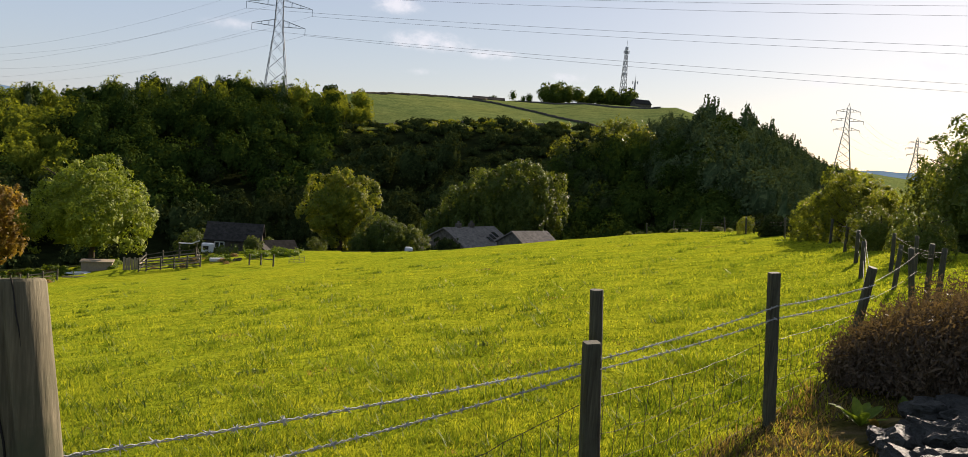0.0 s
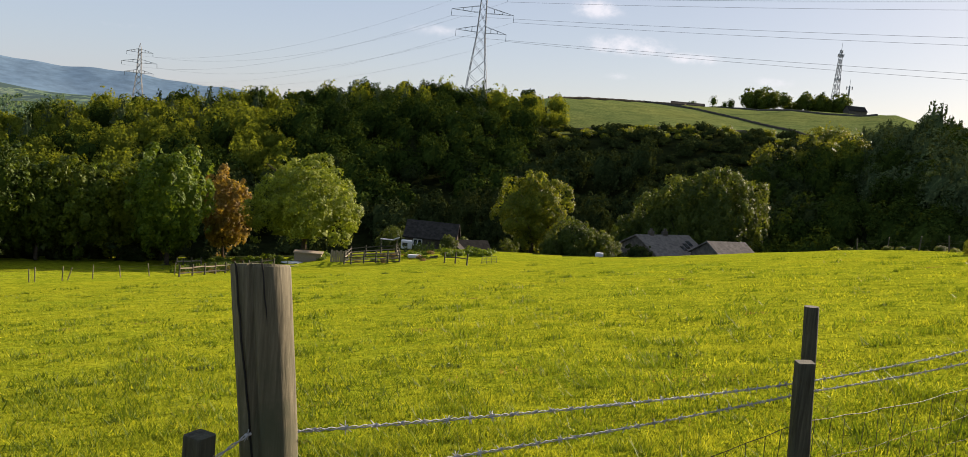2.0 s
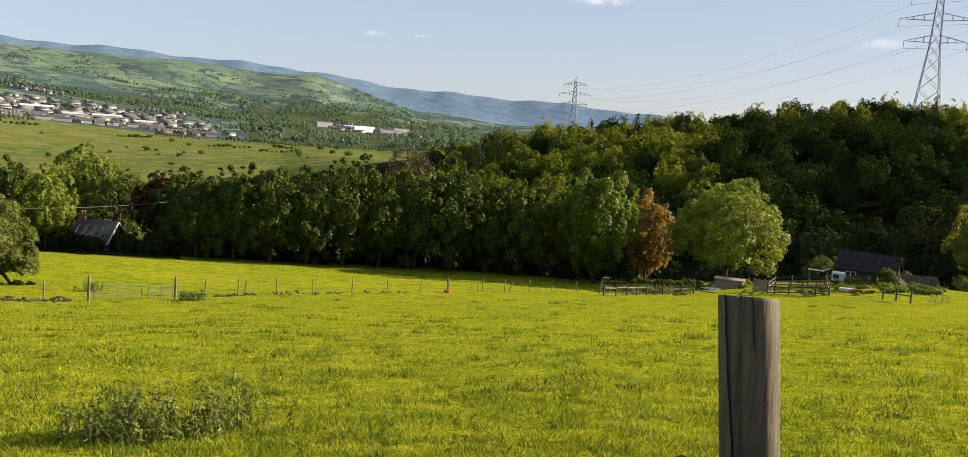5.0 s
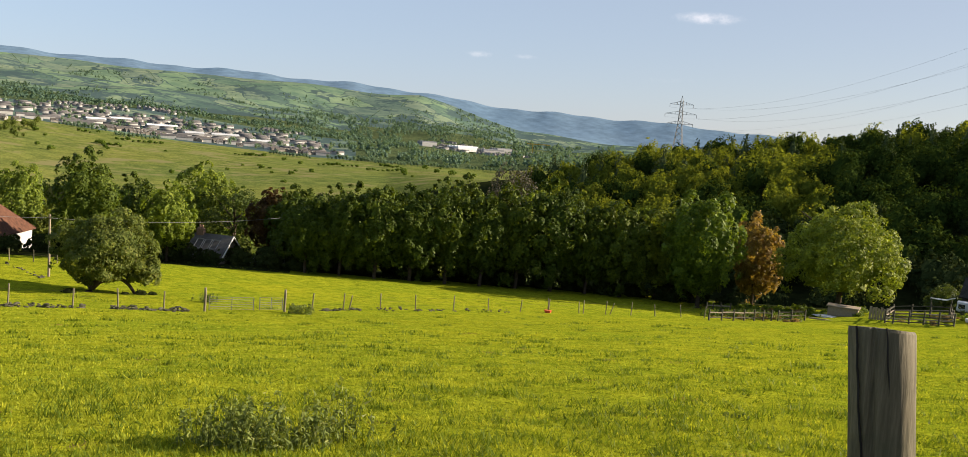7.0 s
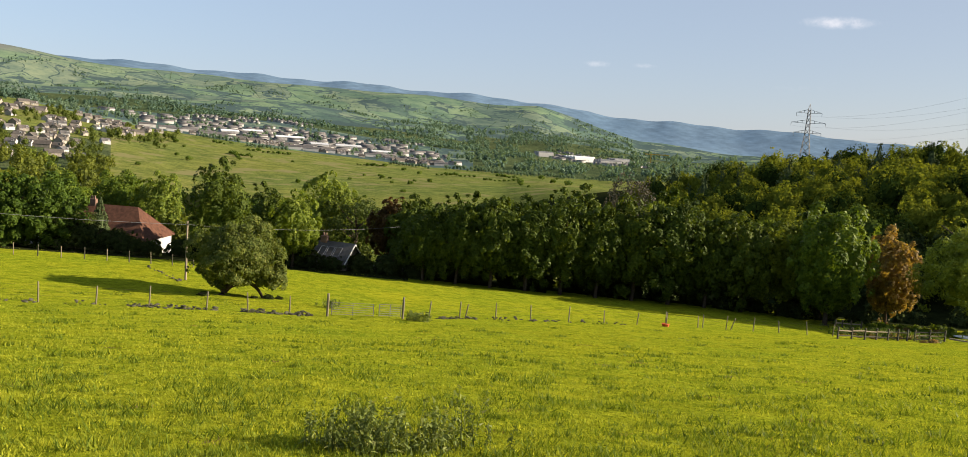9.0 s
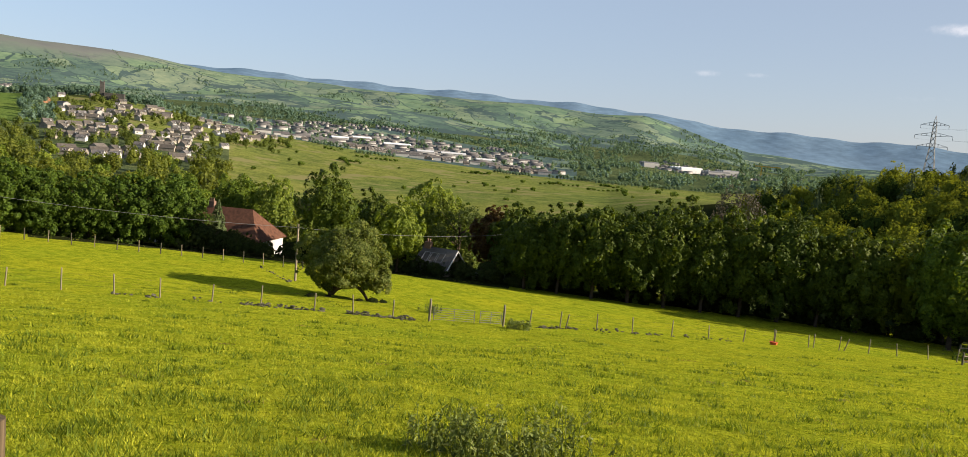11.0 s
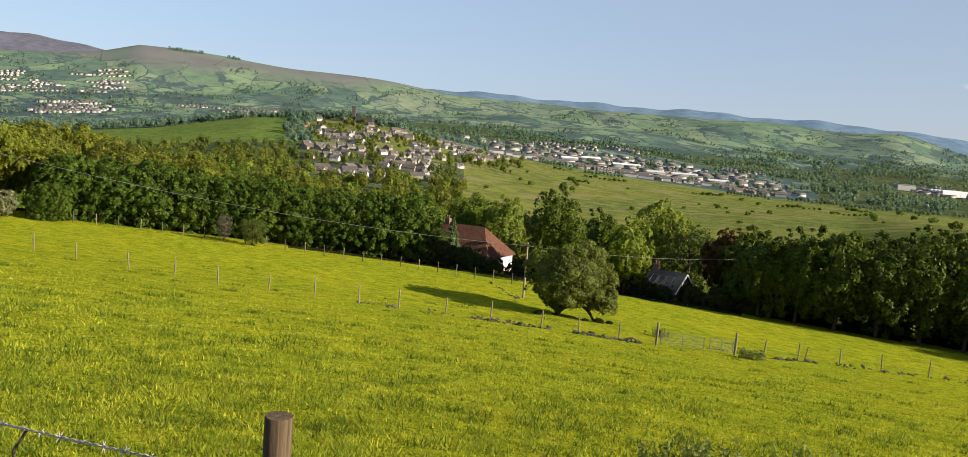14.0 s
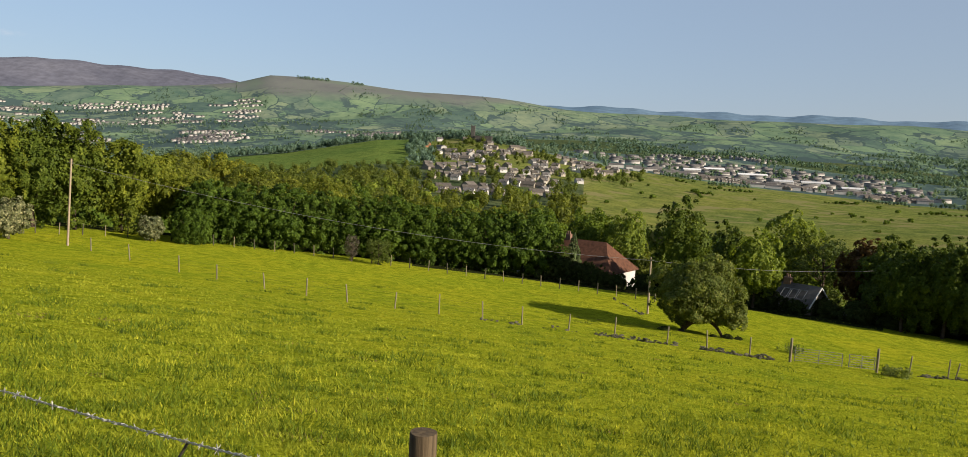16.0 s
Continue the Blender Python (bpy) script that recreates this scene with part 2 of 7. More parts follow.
# paler and bluer than near leaves: distance haze put into the colour
LEAF_FAR_HAZED = leaf_material("hazed_far_leaf", [(0.0, G(0.08048, 0.1325, 0.118)), (0.5, G(0.1122, 0.1777, 0.1486)), (1.0, G(0.1647, 0.2359, 0.181))], 0.25, 0.35, 0.02, gloss=0.0)
GRASS_BLADE = leaf_material("grass_blade", [(0.0, G(0.142, 0.1876, 0.01817)), (0.3, G(0.2638, 0.2972, 0.02693)), (0.7, G(0.3461, 0.3696, 0.03629)), (1.0, G(0.3865, 0.3942, 0.04234))], 0.3, 22.0, 1.6, gloss=0.0, grain_amp=0.9, glow=(1.9, 1.8, 0.8))
GRASS_LUSH = leaf_material("lush_grass", [(0.0, G(0.05871, 0.09838, 0.0074)), (0.5, G(0.1174, 0.1678, 0.01233)), (1.0, G(0.2088, 0.2489, 0.01973))], 0.3, 6, glow=(1.9, 1.8, 0.8))
BARK = plain("bark", G(.05, .038, .028), G(.11, .085, .06), 4, 0.9, bump_d=0.03)


def timber(name, c1, c2, c3, green=(.09, .09, .055)):
    """Weathered wood: long grain, grey and green bloom, pale scratches."""
    m, nt, b = material(name, 0.85)
    stretch = nt.nodes.new("ShaderNodeMapping")
    stretch.inputs["Scale"].default_value = (1, 1, 0.045)
    v = coords(nt)
    nt.links.new(v, stretch.inputs["Vector"])
    grain = noise_tex(nt, stretch.outputs[0], 70, 8.0, 0.7)
    col = ramp(nt, grain, [(0.3, c1), (0.5, c2), (0.72, c3)])
    col = mix(nt, step(nt, noise_tex(nt, v, 5, 6.0), 0.45, 0.7), col, green)
    streak = noise_tex(nt, stretch.outputs[0], 25, 3.0, 0.5)
    col = mix(nt, step(nt, streak, 0.70, 0.76), col, (.18, .163, .13))
    nt.links.new(col, b.inputs["Base Color"])
    b.inputs["Specular IOR Level"].default_value = 0.15
    bump(nt, b, grain, 0.7, 0.004)
    return m


def step(nt, value, lo, hi):
    n = nt.nodes.new("ShaderNodeMapRange")
    n.interpolation_type = 'SMOOTHSTEP'
    n.inputs[1].default_value, n.inputs[2].default_value = lo, hi
    nt.links.new(value, n.inputs[0])
    return n.outputs[0]


POST_WOOD = timber("weathered_post", G(.055, .048, .029), G(.108, .094, .056), G(.19, .16, .1), (.07, .073, .04))
BROWN_POST = timber("brown_post", G(.024, .018, .01), G(.068, .05, .028), G(.125, .093, .054), (.07, .05, .03))
DARK_POST = timber("dark_post", G(.02, .018, .011), G(.052, .048, .03), G(.1, .092, .06), (.06, .06, .04))
STAKE_WOOD = timber("stake_wood", G(.075, .062, .038), G(.16, .135, .082), G(.25, .215, .14), (.15, .14, .09))
PALE_WOOD = timber("pale_timber", G(.13, .10, .07), G(.24, .19, .13), G(.32, .26, .19), (.2, .17, .12))
WIRE = plain("galvanised_wire", G(.3, .295, .27), G(.52, .51, .48), 20, 0.7, 0.0)
OLD_WIRE = plain("rusted_wire", G(.035, .028, .022), G(.09, .072, .055), 20, 0.7, 0.3)
STEEL = plain("lattice_steel", G(.22, .23, .24), G(.34, .35, .36), 2, 0.6, 0.2)
GATE_STEEL = plain("dull_gate_steel", G(.09, .09, .085), G(.17, .165, .155), 8, 0.7, 0.2)
CABLE = plain("cable", G(.2, .2, .21), G(.3, .3, .31), 2, 0.6, 0.2)
GRIT = plain("gritstone", G(.10, .088, .07), G(.24, .21, .17), 1.5, 0.9, bump_d=0.05)
FIELD_STONE = plain("brown_fieldstone", G(.065, .064, .04), G(.15, .142, .092), 1.5, 0.9, bump_d=0.05)
ROCK = plain("dark_rock", G(.024, .023, .02), G(.07, .066, .056), 3, 0.7, bump_d=0.03, bump_s=0.8)
SLATE = plain("stone_slate", G(0.138, 0.1219, 0.1043), G(0.2761, 0.2437, 0.2048), 2.0, 0.92)
CHURCH_STONE = plain("weathered_church_stone", G(.06, .058, .055), G(.12, .115, .105), 0.6, 0.9)
TILE_RED = plain("clay_tile", G(0.06396, 0.0333, 0.02322), G(0.1343, 0.06508, 0.04025), 2.5, 0.8)
WHITEWASH = plain("render_white", G(.42, .41, .38), G(.58, .57, .54), 0.8, 0.8)
BRICK_ORANGE = plain("orange_brick", G(.3, .15, .085), G(.42, .22, .12), 0.7, 0.85)
BRICK_PALE = plain("pale_brick", G(.21, .19, .155), G(.4, .365, .3), 0.7, 0.85)
# gritstone darkened to carry the tree shade on the barn
DARK_GRIT = plain("dark_gritstone", G(.075, .064, .05), G(.17, .15, .12), 1.5, 0.9, bump_d=0.05)
# slate darkened further, the barn roof's shade put into its tone
SHADED_SLATE = plain("shaded_slate", G(0.0225, 0.02106, 0.0187), G(0.0585, 0.05304, 0.0459), 2.0, 0.85)
BRICK_RED = plain("red_brick", G(.2, .12, .085), G(.29, .19, .14), 0.7, 0.85)
ROOF_GREY = plain("roof_grey", G(0.084, 0.0812, 0.0812), G(0.175, 0.1652, 0.1568), 0.6, 0.8)
ROOF_BROWN = plain("roof_brown", G(.085, .076, .066), G(.15, .135, .118), 0.6, 0.8)
PAINT_WHITE = plain("white_paint", G(.68, .68, .66), G(.8, .8, .78), 3, 0.5)
GLASS_DARK = plain("dark_pane", G(.02, .022, .026), G(.05, .055, .06), 2, 0.12)
CRANE_YELLOW = plain("crane_paint", G(.5, .3, .03), G(.6, .38, .05), 1, 0.6)
CONE_ORANGE = plain("orange_plastic", G(.6, .09, .02), G(.75, .14, .03), 4, 0.5)


def sward(name, low, mid, high, fine_scale, dark=0.45, bump_d=0.06, dry=None, spec=0.05):
    """Grass seen from above: tufts, clumps and broad changes of colour."""
    m, nt, b = material(name, 0.9)
    pos = nt.nodes.new("ShaderNodeNewGeometry").outputs["Position"]
    fine = noise_tex(nt, pos, fine_scale, 8.0, 0.8)
    clump = noise_tex(nt, pos, fine_scale * 0.12, 6.0, 0.7)
    big = noise_tex(nt, pos, fine_scale * 0.012, 5.0)
    low, mid, high = (tuple(0.76 * q for q in c) for c in (low, mid, high))
    col = ramp(nt, clump, [(0.33, low), (0.5, mid), (0.67, high)])
    col = mix(nt, 1.0, col, ramp(nt, fine, [(0.37, (dark, dark * 1.05, dark)), (0.5, (0.95, 0.95, 0.95)), (0.64, (1.4, 1.35, 1.25))]), 'MULTIPLY')
    col = mix(nt, 1.0, col, ramp(nt, big, [(0.3, (.82, .9, .9)), (0.7, (1.15, 1.06, .95))]), 'MULTIPLY')
    if dry:
        col = mix(nt, step(nt, noise_tex(nt, pos, fine_scale * 0.06, 5.0), 0.52, 0.66), col, dry)
    nt.links.new(col, b.inputs["Base Color"])
    b.inputs["Specular IOR Level"].default_value = spec
    relief = nt.nodes.new("ShaderNodeMath")
    relief.operation = 'MULTIPLY_ADD'
    relief.inputs[1].default_value = 1.4
    nt.links.new(clump, relief.inputs[0])
    nt.links.new(fine, relief.inputs[2])
    bump(nt, b, relief.outputs[0], 0.8, bump_d)
    return m


def upland_material():
    """Walled fields on the far slopes, going over into moor on the heights."""
    m, nt, b = material("hazed_upland", 0.95)
    pos = nt.nodes.new("ShaderNodeNewGeometry").outputs["Position"]
    drift = nt.nodes.new("ShaderNodeTexNoise")
    drift.inputs["Scale"].default_value, drift.inputs["Detail"].default_value = 0.006, 4.0
    nt.links.new(pos, drift.inputs["Vector"])
    sway = nt.nodes.new("ShaderNodeVectorMath")
    sway.operation = 'MULTIPLY_ADD'
    sway.inputs[1].default_value = (130.0, 130.0, 0.0)
    nt.links.new(drift.outputs["Color"], sway.inputs[0])
    nt.links.new(pos, sway.inputs[2])
    warp = nt.nodes.new("ShaderNodeVectorMath")
    warp.operation = 'MULTIPLY'
    warp.inputs[1].default_value = (1.0, 1.6, 0.0)
    nt.links.new(sway.outputs[0], warp.inputs[0])
    cells = nt.nodes.new("ShaderNodeTexVoronoi")
    cells.inputs["Scale"].default_value = 0.0062
    nt.links.new(warp.outputs[0], cells.inputs["Vector"])
    sep = nt.nodes.new("ShaderNodeSeparateColor")
    nt.links.new(cells.outputs["Color"], sep.inputs[0])
    # field greens pushed toward blue, as haze would turn them
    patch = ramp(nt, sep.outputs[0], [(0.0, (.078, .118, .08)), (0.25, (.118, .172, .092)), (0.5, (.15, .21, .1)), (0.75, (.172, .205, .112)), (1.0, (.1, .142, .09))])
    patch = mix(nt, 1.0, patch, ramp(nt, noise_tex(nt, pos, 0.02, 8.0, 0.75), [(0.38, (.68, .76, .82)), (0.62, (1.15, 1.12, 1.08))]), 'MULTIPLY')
    lines = nt.nodes.new("ShaderNodeTexVoronoi")
    lines.feature = 'DISTANCE_TO_EDGE'
    lines.inputs["Scale"].default_value = 0.0062
    nt.links.new(warp.outputs[0], lines.inputs["Vector"])
    gappy = nt.nodes.new("ShaderNodeMath")
    gappy.operation = 'MULTIPLY_ADD'
    gappy.inputs[1].default_value = -0.05
    nt.links.new(noise_tex(nt, pos, 0.03, 3.0), gappy.inputs[0])
    nt.links.new(lines.outputs["Distance"], gappy.inputs[2])
    hedge = step(nt, gappy.outputs[0], -0.014, -0.004)
    patch = mix(nt, hedge, (.05, .078, .058), patch)
    xyz = nt.nodes.new("ShaderNodeSeparateXYZ")
    nt.links.new(pos, xyz.inputs[0])
    low = nt.nodes.new("ShaderNodeMath")           # copses keep to the lower slopes
    low.operation = 'MULTIPLY_ADD'
    low.inputs[1].default_value = -0.0007
    nt.links.new(xyz.outputs[2], low.inputs[0])
    nt.links.new(noise_tex(nt, pos, 0.0075, 9.0, 0.75), low.inputs[2])
    copse = step(nt, low.outputs[0], 0.475, 0.5)
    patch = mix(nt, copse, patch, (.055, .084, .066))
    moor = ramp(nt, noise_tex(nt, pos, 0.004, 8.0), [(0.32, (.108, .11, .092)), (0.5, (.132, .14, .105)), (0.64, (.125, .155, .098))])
    edge = nt.nodes.new("ShaderNodeMath")
    edge.operation = 'MULTIPLY_ADD'
    edge.inputs[1].default_value = 130.0
    nt.links.new(noise_tex(nt, pos, 0.003, 5.0), edge.inputs[0])
    nt.links.new(xyz.outputs[2], edge.inputs[2])
    col = mix(nt, step(nt, edge.outputs[0], 200, 255), patch, moor)
    # blue cast of distance haze, multiplied into fields and moor
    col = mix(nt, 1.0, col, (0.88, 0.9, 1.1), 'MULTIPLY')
    nt.links.new(col, b.inputs["Base Color"])
    b.inputs["Specular IOR Level"].default_value = 0.0
    bump(nt, b, noise_tex(nt, pos, 0.02, 8.0), 0.2, 4.0)
    return m


PASTURE = sward("pasture", (.142, .182, .011), (.262, .304, .016), (.36, .378, .024), 9.0, 0.17, spec=0.0)
VERGE = sward("rough_verge", (.07, .065, .02), (.11, .1, .03), (.15, .13, .045), 14.0, 0.4, 0.08, (.15, .11, .06), spec=0.0)
HILL_PASTURE = sward("hill_pasture", (.095, .13, .045), (.14, .175, .058), (.18, .21, .072), 1.2, spec=0.0)
MEADOW = sward("valley_meadow", (.09, .12, .034), (.145, .175, .046), (.2, .215, .06), 0.5, 0.5, 0.3, (.15, .14, .058), spec=0.0)
GREEN_FIELD = sward("green_field", (.085, .135, .034), (.125, .185, .044), (.16, .215, .055), 0.6, spec=0.0)
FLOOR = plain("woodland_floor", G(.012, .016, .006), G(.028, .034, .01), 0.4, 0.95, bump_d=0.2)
HAZED_UPLAND = upland_material()
COVERT = sward("tree_cover", (.05, .074, .038), (.076, .104, .05), (.11, .136, .06), 0.12, 0.5, 2.0, spec=0.0)
# the blue-grey is distance haze put into the moor's colour
HAZED_MOOR = plain("hazed_far_moor", G(0.1189, 0.1915, 0.2709), G(0.1486, 0.2255, 0.3071), 0.002, 0.95, bump_d=5.0)
# heather purple with some of the same haze blue mixed in
HAZED_HEATH = plain("hazed_heather_moor", G(.092, .098, .13), G(.145, .15, .185), 0.003, 0.95, bump_d=5.0)


# ---- mesh helpers ----
def mesh_of(name, verts, faces, mat, smooth=False):
    """verts (n, 3) and faces (m, k) as arrays."""
    verts, faces = np.asarray(verts, dtype=np.float32), np.asarray(faces, dtype=np.int32)
    me = bpy.data.meshes.new(name)
    n, k = faces.shape
    me.vertices.add(len(verts))
    me.vertices.foreach_set("co", verts.ravel())
    me.loops.add(n * k)
    me.loops.foreach_set("vertex_index", faces.ravel())
    me.polygons.add(n)
    me.polygons.foreach_set("loop_start", np.arange(0, n * k, k, dtype=np.int32))
    me.polygons.foreach_set("loop_total", np.full(n, k, dtype=np.int32))
    if smooth:
        me.polygons.foreach_set("use_smooth", np.ones(n, dtype=bool))
    me.materials.append(mat)
    me.update(calc_edges=True)
    return me


def part(name, bm, mat, parent=None, label="", smooth=False):
    me = bpy.data.meshes.new(name)
    bm.to_mesh(me)
    bm.free()
    me.materials.append(mat)
    if smooth:
        for p in me.polygons:
            p.use_smooth = True
    ob = new(name, me)
    ob.parent = parent
    return tagged(ob, label)


def share(name, me, parent=None, m=None, label=""):
    ob = new(name, me)
    ob.parent = parent
    if m is not None:
        ob.matrix_basis = m
    return tagged(ob, label)


def thing(name, m, label, category, group="", kind=""):
    ob = new(name)
    ob.empty_display_size = 0.1
    ob.matrix_basis = m
    return tagged(ob, label, category, group, kind)


def box(bm, x0, y0, z0, x1, y1, z1, bevel=0.0):
    vs = bmesh.ops.create_cube(bm, size=1.0)["verts"]
    for v in vs:
        v.co = Vector(((x0 + x1) / 2 + v.co.x * (x1 - x0), (y0 + y1) / 2 + v.co.y * (y1 - y0), (z0 + z1) / 2 + v.co.z * (z1 - z0)))
    if bevel:
        es = {e for v in vs for e in v.link_edges}
        bmesh.ops.bevel(bm, geom=list(es), offset=bevel, segments=1, affect='EDGES')
    return vs


def beam(bm, a, b, w, w2=None):
    """A square bar from a to b."""
    a, b = Vector(a), Vector(b)
    q = (b - a).to_track_quat("Z", "Y").to_matrix()
    rings = []
    for p, s in ((a, w), (b, w2 or w)):
        rings.append([bm.verts.new(p + q @ Vector((i * s / 2, j * s / 2, 0))) for i, j in ((-1, -1), (1, -1), (1, 1), (-1, 1))])
    for k in range(4):
        bm.faces.new((rings[0][k], rings[0][(k + 1) % 4], rings[1][(k + 1) % 4], rings[1][k]))
    bm.faces.new(rings[0][::-1])
    bm.faces.new(rings[1])


def tube(points, radius, sides=6, wobble=0.0):
    """Arrays of a tube along points (n, 3); radius a number or one for each point."""
    p = np.asarray(points, dtype=float)
    n = len(p)
    rad = np.broadcast_to(np.asarray(radius, dtype=float), (n,))
    d = np.gradient(p, axis=0)
    d /= np.linalg.norm(d, axis=1)[:, None] + 1e-9
    ref = np.where(np.abs(d[:, 2:3]) > 0.9, np.array([[1.0, 0, 0]]), np.array([[0, 0, 1.0]]))
    u = np.cross(d, ref)
    u /= np.linalg.norm(u, axis=1)[:, None]
    w = np.cross(d, u)
    a = np.arange(sides) * 2 * np.pi / sides
    v = p[:, None, :] + rad[:, None, None] * (np.cos(a)[None, :, None] * u[:, None, :] + np.sin(a)[None, :, None] * w[:, None, :])
    i, j = np.meshgrid(np.arange(n - 1), np.arange(sides), indexing="ij")
    q = np.stack([i * sides + j, i * sides + (j + 1) % sides, (i + 1) * sides + (j + 1) % sides, (i + 1) * sides + j], -1).reshape(-1, 4)
    return v.reshape(-1, 3), q


def join(pieces):
    vs, fs, k = [], [], 0
    for v, f in pieces:
        vs.append(v)
        fs.append(np.asarray(f) + k)
        k += len(v)
    return np.concatenate(vs), np.concatenate(fs)


def polar(az, r):
    a = radians(az)
    return -r * math.sin(a), r * math.cos(a)


# ---- the land ----
def prof(az, *knots):
    return np.interp(az, [k[0] for k in knots], [k[1] for k in knots])


def slope_field(x, y):
    """The pasture: an even slope that eases beyond the lower fence."""
    d = -0.866 * x + 0.5 * y
    q = -0.985 * x + 0.174 * y - 58
    az, r = np.degrees(np.arctan2(-x, y)), np.hypot(x, y)
    t = np.clip((r - 74) / 30, 0, 1)
    knoll = 1.8 * t * t * (3 - 2 * t) * np.exp(-((az - 17) / 9.0) ** 2)
    return -0.2 * d + 0.128 * 5 * np.logaddexp(0, q / 5) + knoll


def field_edge(az):
    return prof(az, (-60, 16), (-45, 18), (-30, 23), (-24, 31), (-20, 42), (-17, 60), (-11, 80), (-5, 84), (3, 86), (11, 100), (18, 106), (24, 114), (31, 114), (40, 108), (50, 100), (62, 95), (80, 93), (94, 96), (109, 102), (125, 106), (160, 100))


def el(deg, r):
    return 1.6 + r * np.tan(np.radians(deg))


def height(az, r):
    """Height of the ground at az degrees left of +y and r metres out (arrays)."""
    az, r = np.broadcast_arrays(np.asarray(az, float), np.asarray(r, float))
    a = np.radians(az)
    e = field_edge(az)
    xe, ye = -e * np.sin(a), e * np.cos(a)
    rings = [(np.zeros_like(e), np.zeros_like(e)), (e, slope_field(xe, ye))]
    rv = prof(az, (-60, 60), (-27, 75), (-20, 95), (-14, 120), (-5, 140), (10, 150), (45, 165), (60, 230), (125, 230))
    rings.append((rv, prof(az, (-60, -5), (-27, -5), (-20, -8), (-12, -16), (0, -22), (20, -26), (45, -33), (60, -40), (100, -36), (125, -30))))
    rs = prof(az, (-60, 200), (-27, 260), (-16, 215), (-5, 260), (9, 255), (45, 250), (60, 420))
    rings.append((rs, prof(az, (-60, 0), (-27, -3), (-20, 2), (-12, 6.5), (-4, 9), (3, 7.5), (9, 3.5), (14, 0), (20, -2), (27, -6), (34, -11), (40, -17), (46, -27), (55, -45), (65, -46), (80, -42), (100, -38), (125, -30))))
    rc = prof(az, (-60, 600), (-27, 480), (-18, 330), (-10, 440), (-4, 470), (3, 400), (9, 340), (14, 300), (30, 300), (45, 320), (60, 700))
    crest = prof(az, (-60, -5), (-27, 1.6), (-22, 5), (-18, 10), (-12, 27), (-6, 29), (0, 25), (6, 21), (9.5, 18), (14, 8.5), (20, 7), (27, 0), (34, -4), (40, -9), (46, -17), (55, -44), (65, -48), (75, -46), (83, -38), (95, -34), (110, -40), (125, -40))
    rings.append((rc, crest))
    r4 = prof(az, (40, 750), (52, 1200))
    rings.append((r4, prof(az, (-60, -20), (30, -20), (40, -40), (48, -50), (60, -48), (70, -36), (78, -20), (85, 5), (88, 12), (94, 4), (100, -20), (106, -35), (116, -45))))
    rings.append((1900 + 0 * r, prof(az, (30, -30), (40, -35), (50, -43), (60, -25), (70, 4), (80, 8), (90, 0), (100, -28), (110, -40))))
    ra = el(prof(az, (38, -.1), (46, .3), (50, 1.3), (53, 2.1), (58, 2.2), (65, 2.35), (75, 2.5), (82, 2.8), (90, 3.45), (96, 3.72), (101, 3.78), (103, 3.3), (108, 2.7), (116, 2.3)), 3300)
    mid = rings[-1][1]
    rings.append((2600 + 0 * r, mid * 0.6 + ra * 0.32))
    rings.append((3300 + 0 * r, ra))
    rb = el(prof(az, (-40, .3), (24, .8), (30, 1.22), (34, 1.48), (38, 1.64), (41, 1.68), (45, 1.78), (49, 1.98), (53, 2.46), (57, 2.66), (60, 2.7), (66, 2.86), (70, 2.82), (78, 2.96), (90, 3.0), (101, 3.35), (104, 3.65), (110, 4.02), (116, 4.0), (135, 3.5)) + 0.07 * np.sin(az * 0.9) + 0.04 * np.sin(az * 2.3 + 1), 4700)
    rings.append((4000 + 0 * r, np.minimum(ra, rb) * 0.8))
    rings.append((4700 + 0 * r, rb))
    rings.append((4990 + 0 * r, rb * 0.9))
    out = slope_field(-r * np.sin(a), r * np.cos(a))
    for (r0, z0), (r1, z1) in zip(rings[1:-1], rings[2:]):
        t = np.clip((r - r0) / (r1 - r0), 0, 1)
        s = t * (1 - 0.5) + 0.5 * t * t * (3 - 2 * t)
        out = np.where(r > r0, z0 + (z1 - z0) * s, out)
    # folds and spurs of the far hills
    far = np.clip((r - 1500) / 700, 0, 1) * np.clip((4600 - r) / 900, 0, 1)
    px, py = -r * np.sin(a), r * np.cos(a)
    out = out + far * (10 * np.sin(px / 170 + 1.3 * np.sin(py / 260)) * np.sin(py / 210 + 0.8) + 4 * np.sin(px / 75 + py / 120))
    # behind the path the hillside goes on up
    back = np.clip((np.abs((az + 180 - 32) % 360 - 180) - 92) / 40, 0, 1)
    up = slope_field(-np.minimum(r, 260) * np.sin(a), np.minimum(r, 260) * np.cos(a)) * 0.7
    out = out * (1 - back) + back * np.clip(up, -30, 45)
    return out


def ground_z(x, y):
    return float(height(math.degrees(math.atan2(-x, y)), math.hypot(x, y)))


def on_land(az, r, sink=0.0):
    x, y = polar(az, r)
    return x, y, float(height(az, r)) - sink


def lumps(x, y):
    return 0.02 * np.sin(x * 1.3 + 0.7 * y) * np.sin(y * 0.9 - 0.4 * x) + 0.012 * np.sin(2.9 * x - 1.1 * y) * np.sin(2.3 * y + x)


